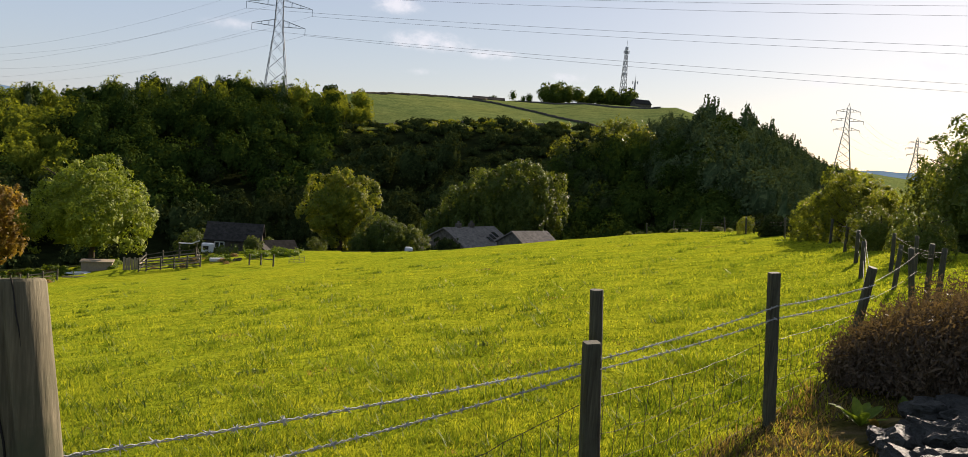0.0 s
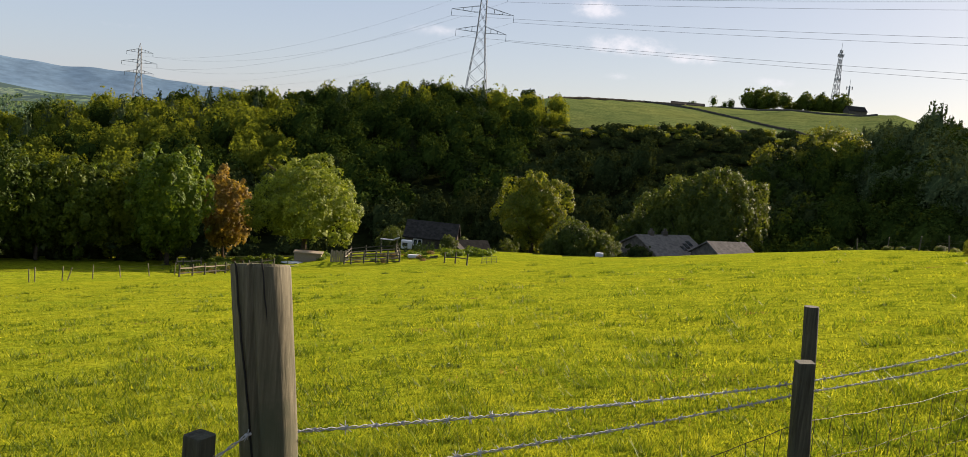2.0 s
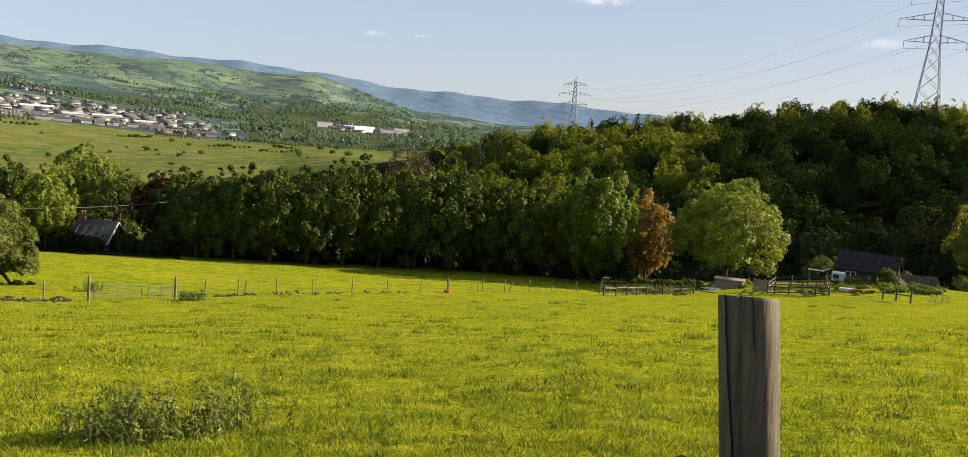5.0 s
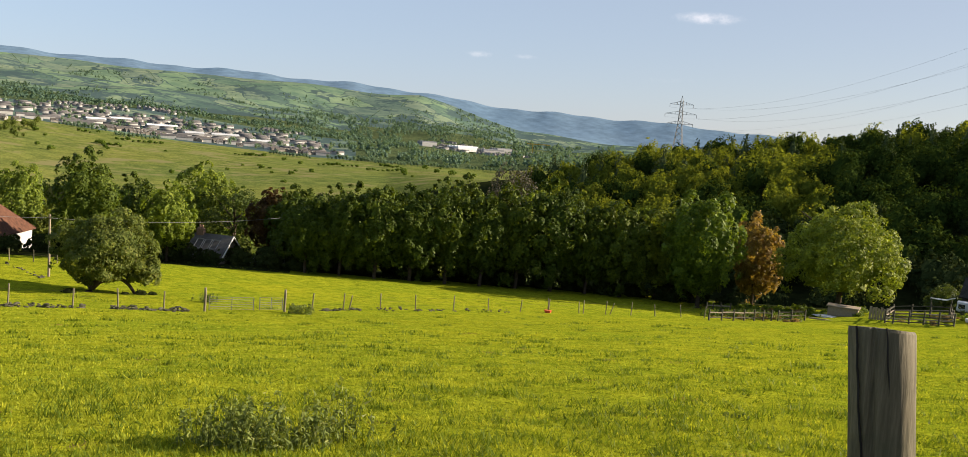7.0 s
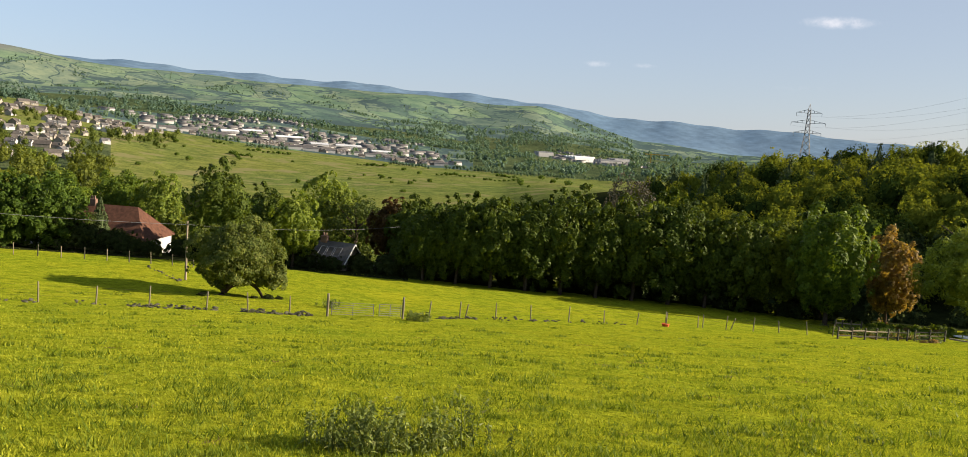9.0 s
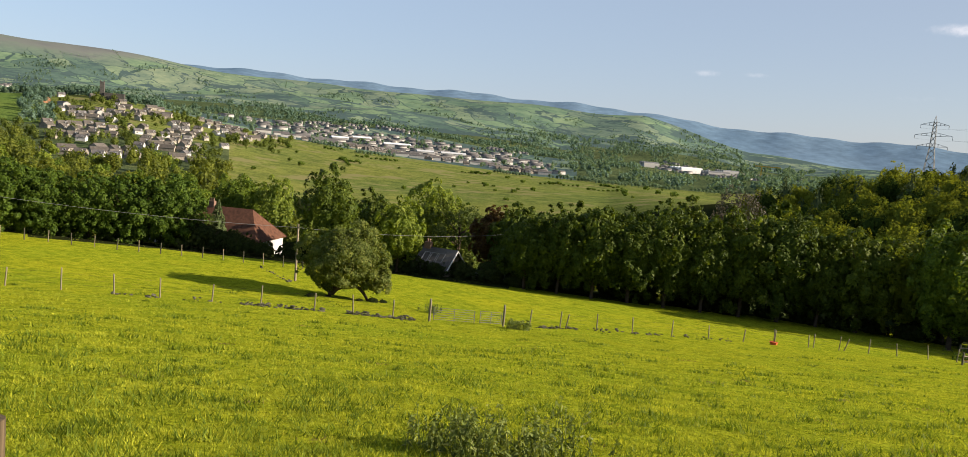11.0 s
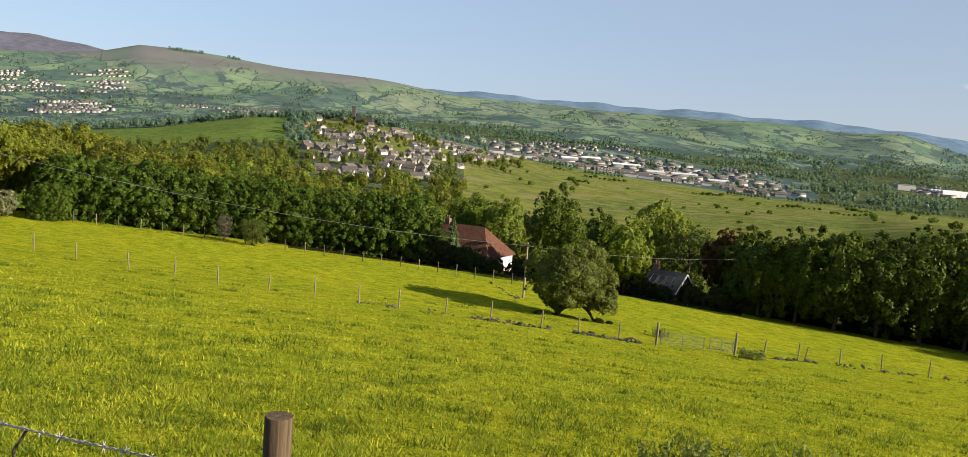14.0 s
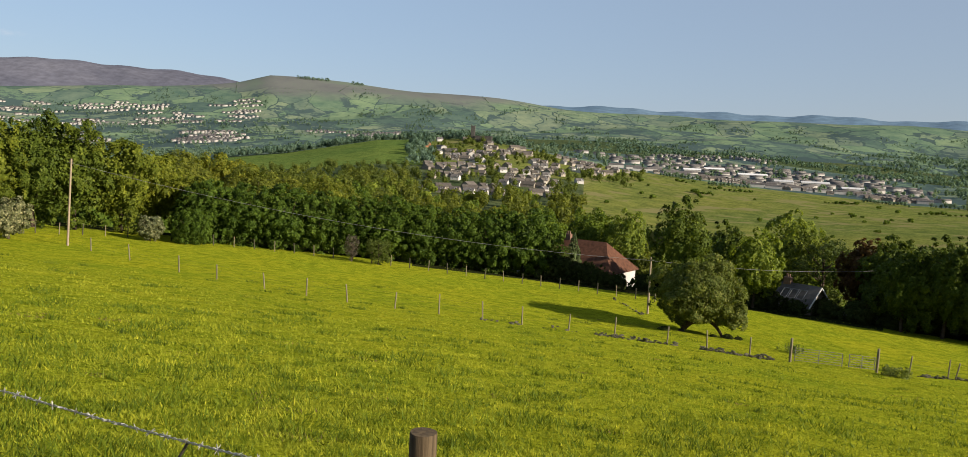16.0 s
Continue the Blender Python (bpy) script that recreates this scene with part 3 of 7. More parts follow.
azs = np.concatenate([np.arange(-42, 126, 0.5), np.arange(126, 318, 3.0)])
rads = np.concatenate([[0.0], np.geomspace(0.4, 1000, 200), np.linspace(1030, 4990, 118)])
ga, gr = np.meshgrid(azs, rads, indexing="ij")
gx, gy = -gr * np.sin(np.radians(ga)), gr * np.cos(np.radians(ga))
wrapped = (ga + 180 - 32) % 360 - 180 + 32
gz = height(wrapped, gr) + lumps(gx, gy) * np.clip(gr / 4, 0, 1) * np.clip((160 - gr) / 80, 0, 1)
na, nr = ga.shape
ii, jj = np.meshgrid(np.arange(na), np.arange(nr - 1), indexing="ij")
quads = np.stack([ii * nr + jj, ii * nr + jj + 1, ((ii + 1) % na) * nr + jj + 1, ((ii + 1) % na) * nr + jj], -1).reshape(-1, 4)
land = share("ground", mesh_of("ground", np.stack([gx, gy, gz], -1).reshape(-1, 3), quads, PASTURE, True))
tagged(land, "sloping green pasture running down to a wooded valley", "ground", kind="structure")
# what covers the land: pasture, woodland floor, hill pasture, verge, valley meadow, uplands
for mat in (FLOOR, HILL_PASTURE, VERGE, MEADOW, HAZED_UPLAND, HAZED_MOOR, HAZED_HEATH, COVERT, GREEN_FIELD):
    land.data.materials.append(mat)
ca, cr = wrapped[:, :-1] + 0.25, gr[:, 1:]
cx, cy = -cr * np.sin(np.radians(ca)), cr * np.cos(np.radians(ca))
edge_r = field_edge(ca)
cover = np.zeros(ca.shape, int)
shoulder = prof(ca, (-27, 70), (-22, 110), (-16, 215), (-5, 260), (9, 262), (10, 330), (46, 345))
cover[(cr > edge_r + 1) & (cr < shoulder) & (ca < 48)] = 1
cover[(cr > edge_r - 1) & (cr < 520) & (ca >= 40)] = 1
cover[(cr >= shoulder) & (ca < 40)] = 2
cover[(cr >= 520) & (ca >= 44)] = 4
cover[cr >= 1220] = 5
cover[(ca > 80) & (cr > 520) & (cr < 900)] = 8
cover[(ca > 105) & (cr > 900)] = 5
cover[(-0.8 * cx + 0.6 * cy < 1.55) & (cy < 2.0) & (cr < 60)] = 3
cover[(cx > -0.3) & (cy < 4.2 + 1.25 * (cx - 0.6)) & (cr < 22)] = 3
cover[(cr > 1225) & (cr < 2350) & (ca > 30) & (ca < 57)] = 8
cover[(cr > 1760) & (cr < 2150) & (ca >= 57) & (ca < 93)] = 8
cover[(cr > 1200) & (cr < 1300) & (ca > 88) & (ca < 104)] = 8
cover[(cr > 900) & (cr < 1200) & (ca > 91) & (ca < 104.5)] = 9
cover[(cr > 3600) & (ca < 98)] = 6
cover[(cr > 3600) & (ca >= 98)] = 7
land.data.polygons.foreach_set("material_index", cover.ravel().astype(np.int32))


# ---- trees ----
def leaf_quads(centre, normal, size, rng, long=1.0):
    """One small pointed leaf for each centre, facing about along normal."""
    n = len(centre)
    normal = normal / (np.linalg.norm(normal, axis=1)[:, None] + 1e-9)
    t = np.cross(normal, rng.normal(size=(n, 3)))
    t /= np.linalg.norm(t, axis=1)[:, None] + 1e-9
    b = np.cross(normal, t)
    s = np.asarray(size)[:, None]
    w = 0.42 / long
    v = np.stack([centre - t * s * 0.5 + b * s * w, centre - t * s * 0.5 - b * s * w, centre + t * s * 0.6 + normal * s * 0.15], 1)
    return v.reshape(-1, 3), np.arange(3 * n).reshape(n, 3)


def lobes_of(rng, shape, n, boughs):
    """Where the leafy tufts lie in a crown of unit size: centres, radii and the way each faces."""
    if shape == "cone":                     # tiers of drooping branch ends round a leader
        z = 1 - 1.9 * (np.arange(n) + 0.5) / n
        wide = 0.05 + 0.95 * ((1 - z) / 2) ** 0.85
        a = np.arange(n) * 2.4 + rng.uniform(0, 6.28) + rng.normal(size=n) * 0.3
        rad = (0.08 + 0.24 * wide) * rng.uniform(0.8, 1.2, n)
        c = np.column_stack([np.cos(a) * wide * 0.7, np.sin(a) * wide * 0.7, z])
        face = np.column_stack([np.cos(a), np.sin(a), np.full(n, 0.35)])
    else:
        z = 1 - (1.45 if shape == "dome" else 2.0) * (np.arange(n) + 0.5) / n
        a = np.arange(n) * 2.39996 + rng.uniform(0, 6.28)
        face = np.column_stack([np.cos(a) * np.sqrt(1 - z * z), np.sin(a) * np.sqrt(1 - z * z), z]) + rng.normal(size=(n, 3)) * 0.6 / math.sqrt(n)
        face /= np.linalg.norm(face, axis=1)[:, None]
        rad = rng.uniform(0.6, 1.4, n) * 1.45 / math.sqrt(n)
        big = rng.normal(size=(boughs, 3))
        big /= np.linalg.norm(big, axis=1)[:, None]
        near = np.max(face @ big.T, axis=1)
        swell = 0.74 + 0.28 * np.exp(-((1 - near) / 0.12) ** 2)
        loose = rng.uniform(0.8, 1.06, n)
        if boughs == 1:                     # an even, dense crown
            swell, loose = 1.0, rng.uniform(0.88, 1.02, n)
        c = face * (swell * np.clip(1.0 - rad * 0.8, 0.3, 1) * loose)[:, None]
    return c, rad, face / np.linalg.norm(face, axis=1)[:, None]


def crown(rng, wide, base, top, clumps, leaves, size, shape="round", lobes=None, boughs=15, solid=True):
    """A crown of boughs: tufts of leaves that swell where a bough ends, with dark gaps between."""
    half = np.array([wide / 2, wide / 2, (top - base) / 2])
    mid = np.array([0, 0, (top + base) / 2])
    n = lobes or (95 if clumps > 150 else 26 if clumps > 50 else 14 if clumps > 20 else 8)
    centre, rad, face = lobes_of(rng, shape, n, boughs)
    which = rng.choice(n, clumps, p=rad ** 2 / np.sum(rad ** 2))
    d = rng.normal(size=(clumps, 3))
    d /= np.linalg.norm(d, axis=1)[:, None]
    d = d + face[which] * 0.8 + np.array([0, 0, 0.2])
    d /= np.linalg.norm(d, axis=1)[:, None]
    e = d[:, None, :] + rng.normal(size=(clumps, leaves, 3)) * (0.35 if clumps > 50 else 0.5)
    e /= np.linalg.norm(e, axis=2)[:, :, None]
    reach = rad[which][:, None, None] * (rng.uniform(0.85, 1.15, (clumps, 1, 1)) + rng.normal(size=(clumps, leaves, 1)) * 0.1)
    pos = mid + (centre[which][:, None, :] + e * reach) * half
    nrm = e + rng.normal(size=e.shape) * 0.42 + np.array([0, 0, 0.15])
    pos, nrm = pos.reshape(-1, 3), nrm.reshape(-1, 3)
    if shape != "cone":
        k = rng.choice(len(pos), len(pos) // 5, replace=False)
        d = rng.normal(size=(len(k), 3))
        if shape == "dome":
            d[:, 2] = np.where(d[:, 2] < -0.45, -d[:, 2], d[:, 2])
        d /= np.linalg.norm(d, axis=1)[:, None]
        pos[k], nrm[k] = mid + d * rng.uniform(0.58, 0.76, (len(k), 1)) * half, d + rng.normal(size=d.shape) * 0.5
    v, f = leaf_quads(pos, nrm, size * rng.uniform(0.6, 1.3, clumps * leaves), rng)
    if not solid:
        return v, f
    return join([(v, f), inner_mass(rng, half, mid, shape, 10 if clumps > 150 else 6 if clumps > 50 else 4 if clumps > 10 else 3)])


def inner_mass(rng, half, mid, shape, n):
    """The dense inside of a crown, lumpy and cut up into leaf sprays."""
    ring = 2 * n
    t, p = np.meshgrid(np.linspace(0.08, np.pi - 0.08, n), np.arange(ring) * 2 * np.pi / ring, indexing="ij")
    k = 0.52 + 0.07 * np.sin(3 * p + rng.uniform(0, 6)) * np.sin(2 * t) + 0.08 * rng.normal(size=t.shape)
    side = np.sin(t)
    if shape == "cone":
        side = np.clip((1 - np.cos(t)) / 2, 0.03, 0.9) * np.where(t > 2.9, 0.4, 1.0)
        k = k / 0.7
    d = np.stack([side * np.cos(p), side * np.sin(p), np.cos(t)], -1) * k[:, :, None]
    if shape == "dome":
        d[:, :, 2] = np.maximum(d[:, :, 2], -0.45)
    v = (mid + d * half).reshape(-1, 3)
    i, j = np.meshgrid(np.arange(n - 1), np.arange(ring), indexing="ij")
    a, b, c, e = i * ring + j, i * ring + (j + 1) % ring, (i + 1) * ring + (j + 1) % ring, (i + 1) * ring + j
    f = np.concatenate([np.stack([a, e, b], -1).reshape(-1, 3), np.stack([b, e, c], -1).reshape(-1, 3)])
    w = v[f.ravel()]
    return w, np.arange(len(w)).reshape(-1, 3)


def limbs(rng, wide, base, top, thick, n=7):
    """Trunk and boughs as tapering tubes."""
    h = base + (top - base) * 0.75
    z = np.linspace(-0.4, h, 7)
    bend = np.cumsum(rng.normal(size=(7, 2)) * 0.06 * wide * 0.2, 0)
    p = np.column_stack([bend - bend[0], z])
    out = [tube(p, np.linspace(thick, thick * 0.25, 7), 7)]
    for k in range(n):
        a, f = rng.uniform(0, 6.28), rng.uniform(0.3, 0.85)
        z0 = max(base * 0.6, h * f * 0.9)
        s = np.array([np.interp(z0, z, p[:, 0]), np.interp(z0, z, p[:, 1]), z0])
        e = np.array([math.cos(a) * wide * 0.36, math.sin(a) * wide * 0.36, min(top * 0.9, z0 + wide * 0.28)])
        m = (s + e) / 2 + rng.normal(size=3) * wide * 0.03
        v, f = tube(np.array([s, m, e]), np.array([0.42, 0.28, 0.1]) * thick, 5)
        out.append((v, f))
    v, f = join(out)
    trunk, start = len(out[0][0]), len(out[0][0])
    for piece, _ in out[1:]:
        near = int(np.argmin(np.sum((v[:trunk] - v[start]) ** 2, axis=1)))
        f[f == start] = near
        start += len(piece)
    return v, f


PLANTS = {}


def tree_kind(key, seed, wide, base, top, leaf, clumps, leaves, size, shape="round", thick=None, boughs=7, lobes=None, swells=15, solid=True):
    rng = np.random.default_rng(seed)
    PLANTS[key] = (mesh_of(key + "_trunk", *limbs(rng, wide, base, top, thick or wide * 0.03, boughs), BARK, True),
                   mesh_of(key + "_crown", *crown(rng, wide, base, top, clumps, leaves, size, shape, lobes, swells, solid), leaf))


def plant(key, az, r, scale=1.0, turn=0.0, tall=1.0, name="tree", label="", category="tree", group="", sink=0.15):
    x, y, z = on_land(az, r, sink)
    t = thing(name, pose(x, y, z, 0, 0, turn), label, category, group)
    trunk, leafage = PLANTS[key]
    m = Matrix.Diagonal((scale, scale, scale * tall, 1))
    share("trunk", trunk, t, m)
    share("crown", leafage, t, m)
    return t


# kinds of tree, built once
tree_kind("sycamore_a", 11, 9.0, 0.3, 12.5, LEAF_ROW, 210, 55, 0.31, "round")
tree_kind("sycamore_b", 12, 8.4, 0.3, 12.0, LEAF_ROW, 196, 54, 0.31, "round")
tree_kind("sycamore_c", 13, 8.8, 0.5, 13.0, LEAF_ROW, 196, 54, 0.31, "round")
tree_kind("lime_a", 14, 8.0, 1.0, 12.0, LEAF_LIME, 196, 49, 0.30)
tree_kind("round_tree", 15, 14.6, -1.2, 13.4, LEAF_ROUND, 700, 36, 0.25, "dome", 0.4, lobes=150, swells=26)
tree_kind("copper_tree", 46, 6.4, 0.3, 10.5, LEAF_COPPER, 234, 49, 0.26)
tree_kind("purple_tree", 17, 6.5, 1.0, 10.0, LEAF_PURPLE, 216, 49, 0.28)
tree_kind("oak_a", 18, 11.0, 1.2, 12.5, LEAF_OAK, 520, 38, 0.25, lobes=120, swells=20)
tree_kind("dome_tree", 36, 11.5, 0.6, 11.0, LEAF_OLIVE, 480, 34, 0.27, "dome", lobes=110, swells=14)
tree_kind("willow_a", 19, 9.0, 0.5, 15.0, LEAF_WILLOW, 520, 34, 0.24, lobes=120, swells=26)
tree_kind("willow_b", 20, 7.0, -1.5, 6.5, LEAF_WILLOW, 420, 32, 0.17, lobes=110, swells=22)
tree_kind("dark_bush", 21, 6.0, -1.2, 4.0, LEAF_DARK, 162, 44, 0.23)
tree_kind("hawthorn", 22, 8.6, -0.5, 6.8, LEAF_MAY, 420, 67, 0.18, "dome", 0.36, 14)
tree_kind("hornbeam_a", 23, 7.4, -0.7, 7.2, LEAF_HORN, 520, 28, 0.225, "round", lobes=130, swells=1)
tree_kind("hornbeam_b", 24, 7.2, -0.7, 6.9, LEAF_HORN, 520, 28, 0.225, "round", lobes=130, swells=1)
tree_kind("dark_tree", 30, 10.0, 0.5, 17.0, LEAF_DARK, 380, 30, 0.32)
tree_kind("pine_a", 25, 7.0, 1.5, 16.0, LEAF_PINE, 216, 44, 0.35, "cone")
tree_kind("may_bush", 26, 5.0, 0.0, 4.6, LEAF_BLOSSOM, 198, 49, 0.18)
tree_kind("lime_bush", 27, 5.6, -2.4, 5.2, LEAF_BUSH, 460, 44, 0.112, "dome", boughs=12, lobes=130, swells=22, solid=False)
tree_kind("airy_bush", 28, 6.0, 0.2, 6.2, LEAF_WILLOW, 240, 34, 0.15, "round", lobes=60, solid=False)
tree_kind("bramble_a", 34, 5.4, -1.0, 5.0, LEAF_MAY, 130, 26, 0.2, "dome")
tree_kind("bramble_b", 35, 5.6, -1.6, 4.6, LEAF_BUSH, 130, 26, 0.2, "dome")
tree_kind("thorn", 29, 5.4, -1.0, 5.0, LEAF_MAY, 460, 38, 0.104, "round", lobes=150, swells=22)

tree_kind("bare_tree", 31, 7.0, 1.0, 13.5, LEAF_TWIG, 420, 16, 0.17, "round", 0.2, 40, solid=False)
tree_kind("bright_tree", 33, 9.0, 0.3, 12.5, LEAF_SYC, 420, 34, 0.27, "round")
tree_kind("gold_tree", 32, 9.0, 0.3, 12.5, LEAF_GOLD, 200, 52, 0.3, "round")
rnd = random.Random(5)
# the row of sycamores below the field
row = [(33.5, 99, 1.1), (33.9, 105, 0.90), (36.3, 104, 0.94), (38.7, 102, 0.97), (41.0, 101, 1.0), (43.4, 99, 1.02), (45.8, 98, 1.0), (48.2, 96, 0.98), (50.6, 95, 0.96), (53.0, 94, 0.92), (55.4, 93, 0.88), (57.8, 93, 0.82), (60.0, 93, 0.76)]
# first trees take brighter leaves, for the sunlit end of the row
for k, (az, r, s) in enumerate(row):
    plant("bright_tree" if k == 0 else "gold_tree" if k < 3 else ("sycamore_a", "sycamore_b", "sycamore_c")[k % 3], az, r, s * rnd.uniform(0.95, 1.06), rnd.uniform(0, 360), 1.0, "sycamore", "tall dark green sycamore in a row below the pasture", "tree", "row of sycamores")
    plant(("sycamore_b", "sycamore_c", "lime_a")[k % 3], az + 1.1, r + 6, s * rnd.uniform(0.9, 1.04), rnd.uniform(0, 360), 1.0, "sycamore", "green sycamore standing behind the front row of trees", "tree", "row of sycamores")
plant("round_tree", 25.0, 106, 1.0, 40, 1.0, "lime_tree", "broad round lime tree with fresh yellow-green leaves", "tree")
plant("copper_tree", 30.1, 110, 1.1, 10, 1.0, "copper_beech", "orange-leaved copper beech beside a round green tree", "tree")
plant("oak_a", 9.7, 113, 1.0, 0, 1.0, "oak_tree", "domed oak tree with yellow-green spring leaves near stone roofs", "tree")
for az, r, s, k, lab in ((7.0, 106, 0.95, "willow_b", "grey-green sallow bush at the field's edge"), (5.0, 108, 0.8, "willow_b", "grey-green sallow bush beside the stone roofs"), (2.6, 114, 0.95, "dark_bush", "dark garden bush by a stone roof"), (2.4, 98, 0.6, "dark_bush", "low rounded bush at the field's edge"), (11.2, 118, 0.6, "airy_bush", "thin pale shrub beside the barn"), (15.6, 128, 1.05, "willow_b", "shrub with lit top behind the barn"), (18.9, 127, 0.95, "willow_b", "shrub behind the barn gable"), (8.4, 104, 0.45, "willow_b", "small sallow at the field's edge"), (15.3, 113, 0.42, "willow_b", "small pale shrub before the barn wall"), (17.9, 112, 0.34, "dark_bush", "low dark shrub before the barn wall"), (11.9, 112, 0.4, "dark_bush", "dark shrub beside the outhouse")):
    plant(k, az, r, s, az * 37, 1.0, "bush", lab, "bush")
for az, r, s in ((3.2, 142, 0.85), (1.5, 142, 1.15), (-0.4, 140, 1.32), (-2.2, 138, 1.36), (-3.6, 142, 1.25), (5.5, 150, 0.6)):
    plant("willow_a", az, r, s, az * 50, 1.05, "willow", "pale grey-green willow standing in the shaded valley", "tree", "willows in the valley")
for az, r in ((5.6, 146), (7.6, 143), (9.8, 145), (12.0, 142), (14.2, 144), (16.6, 146)):
    plant("dark_tree", az, r, 0.95, az * 61, 1.05, "alder", "tall dark alder behind the stone barn", "tree", "alders behind the barn")
plant("bare_tree", 46.4, 105, 1.1, 30, 1.08, "ash_tree", "leafless grey-twigged ash rising above the sycamores", "tree")


def hawthorn_tree(az, r):
    """A spreading hawthorn: one trunk leans out and props on the ground, the crown sits aside of the root."""
    rng = np.random.default_rng(222)
    x, y, z = on_land(az, r, 0.1)
    t = thing("hawthorn_tree", pose(x, y, z, 0, 0, az), "wide hawthorn tree with leaning trunk beside the fence", "tree")
    stems = []
    for pts, rad in ((((-1.0, 0, -0.3), (-0.9, 0, 0.5), (-0.3, 0.1, 1.1), (0.3, 0.2, 2.2), (0.6, 0.3, 3.6)), 0.3),
                     (((-0.8, 0, 0.4), (-0.2, -0.2, 1.05), (0.8, -0.3, 1.2), (1.6, -0.3, 0.85), (2.0, -0.3, 0.1), (2.05, -0.3, -0.3)), 0.2),
                     (((1.4, -0.3, 0.95), (1.7, -0.2, 1.7), (2.1, 0, 2.6)), 0.14),
                     (((-0.9, 0, 0.5), (-1.3, 0.2, 1.4), (-2.0, 0.3, 2.4), (-2.6, 0.2, 3.0)), 0.17),
                     (((-0.2, 0.1, 1.3), (-0.4, -0.9, 2.2), (-0.2, -1.7, 3.0)), 0.15),
                     (((0.2, 0.2, 1.9), (0.5, 1.3, 2.6), (0.9, 1.9, 3.2)), 0.14)):
        u = np.linspace(0, 1, 14)
        k = np.linspace(0, 1, len(pts))
        p = np.column_stack([np.interp(u, k, [q[i] for q in pts]) for i in range(3)])
        p[1:-1] += rng.normal(size=(12, 3)) * 0.04
        p = np.concatenate([p[:1], (p[:-2] + 2 * p[1:-1] + p[2:]) / 4, p[-1:]])
        stems.append(tube(p, np.linspace(rad, rad * 0.4, 14), 7))
    share("trunk", mesh_of("hawthorn_trunk", *join(stems), BARK, True), t)
    main = crown(rng, 7.8, 0.35, 6.2, 800, 38, 0.15, "round", 120, 20)
    skirt = crown(rng, 2.8, 0.1, 2.9, 160, 30, 0.14, "dome", 40, 8)
    skirt = (skirt[0] + np.array([2.6, -0.2, 0.0]), skirt[1])
    share("crown", mesh_of("hawthorn_crown", *join([main, skirt]), LEAF_MAY), t)


hawthorn_tree(72.4, 66)
for az, r, sc in ((74.4, 64.6, 0.16), (70.3, 65.4, 0.17), (69.6, 65.8, 0.13), (71.2, 65.0, 0.12)):
    plant("dark_bush", az, r, sc, az * 19, 0.9, "bush", "low dark weeds growing under a hawthorn", "bush")
for az, r, k, s, nm, lab in ((73.6, 90, "sycamore_c", 0.86, "sycamore", "tall dark green sycamore behind a hawthorn"), (70.6, 98, "sycamore_c", 0.72, "sycamore", "brown-tinged sycamore behind a hawthorn"), (68.8, 94, "lime_a", 0.74, "lime_tree", "bright green lime tree near a small house"), (66.5, 112, "lime_a", 1.05, "lime_tree", "tall yellow-green lime tree behind a small house"), (64.6, 108, "airy_bush", 1.6, "birch", "thin-leaved tree behind the house roof"), (62.3, 102, "purple_tree", 0.95, "purple_beech", "dark purple-leaved beech by a small house"), (77.3, 116, "lime_a", 0.9, "lime_tree", "light green tree behind the red roof"), (79.5, 122, "bright_tree", 0.9, "sycamore", "green tree behind the red-roofed house"), (81.9, 97, "airy_bush", 0.7, "elder", "thin dark elder before the red-roofed house"), (82.6, 108, "bright_tree", 0.72, "sycamore", "broad green tree behind the hedge row"), (60.6, 100, "sycamore_a", 0.8, "sycamore", "dark tree at the end of the row")):
    plant(k, az, r, s, az * 77, 1.0, nm, lab, "tree")
for k in range(10):
    az = 83.6 + k * 2.35
    plant(("hornbeam_a", "hornbeam_b")[k % 2], az, 96 - 0.1 * k, (1.1 if k == 0 else 0.97 + 0.07 * (k % 3 == 1) + 0.02 * (k % 2)), k * 71, 1.0, "hornbeam", "dense rounded hornbeam in a tall screen along the pasture", "tree", "hornbeam screen")
for az, r, k, s in ((105.6, 98, "gold_tree", 0.62), (107.8, 100, "gold_tree", 0.78), (110.0, 97, "gold_tree", 0.88), (112.6, 96, "sycamore_a", 0.93), (114.8, 95, "sycamore_a", 0.96), (117.2, 94, "gold_tree", 0.93), (119.5, 92, "sycamore_a", 1.0), (122.0, 92, "sycamore_b", 1.0)):
    plant(k, az, r, s, az * 31, 1.0, "sycamore", "dark green sycamore at the edge of a wood", "tree", "trees at the wood's edge")
for az, r, s, k in ((108.3, 90.5, 0.62, "may_bush"), (116.2, 82, 0.85, "may_bush")):
    plant(k, az, r, s, az * 13, 1.0, "may_bush", "hawthorn bush with white may blossom under tall trees", "bush")
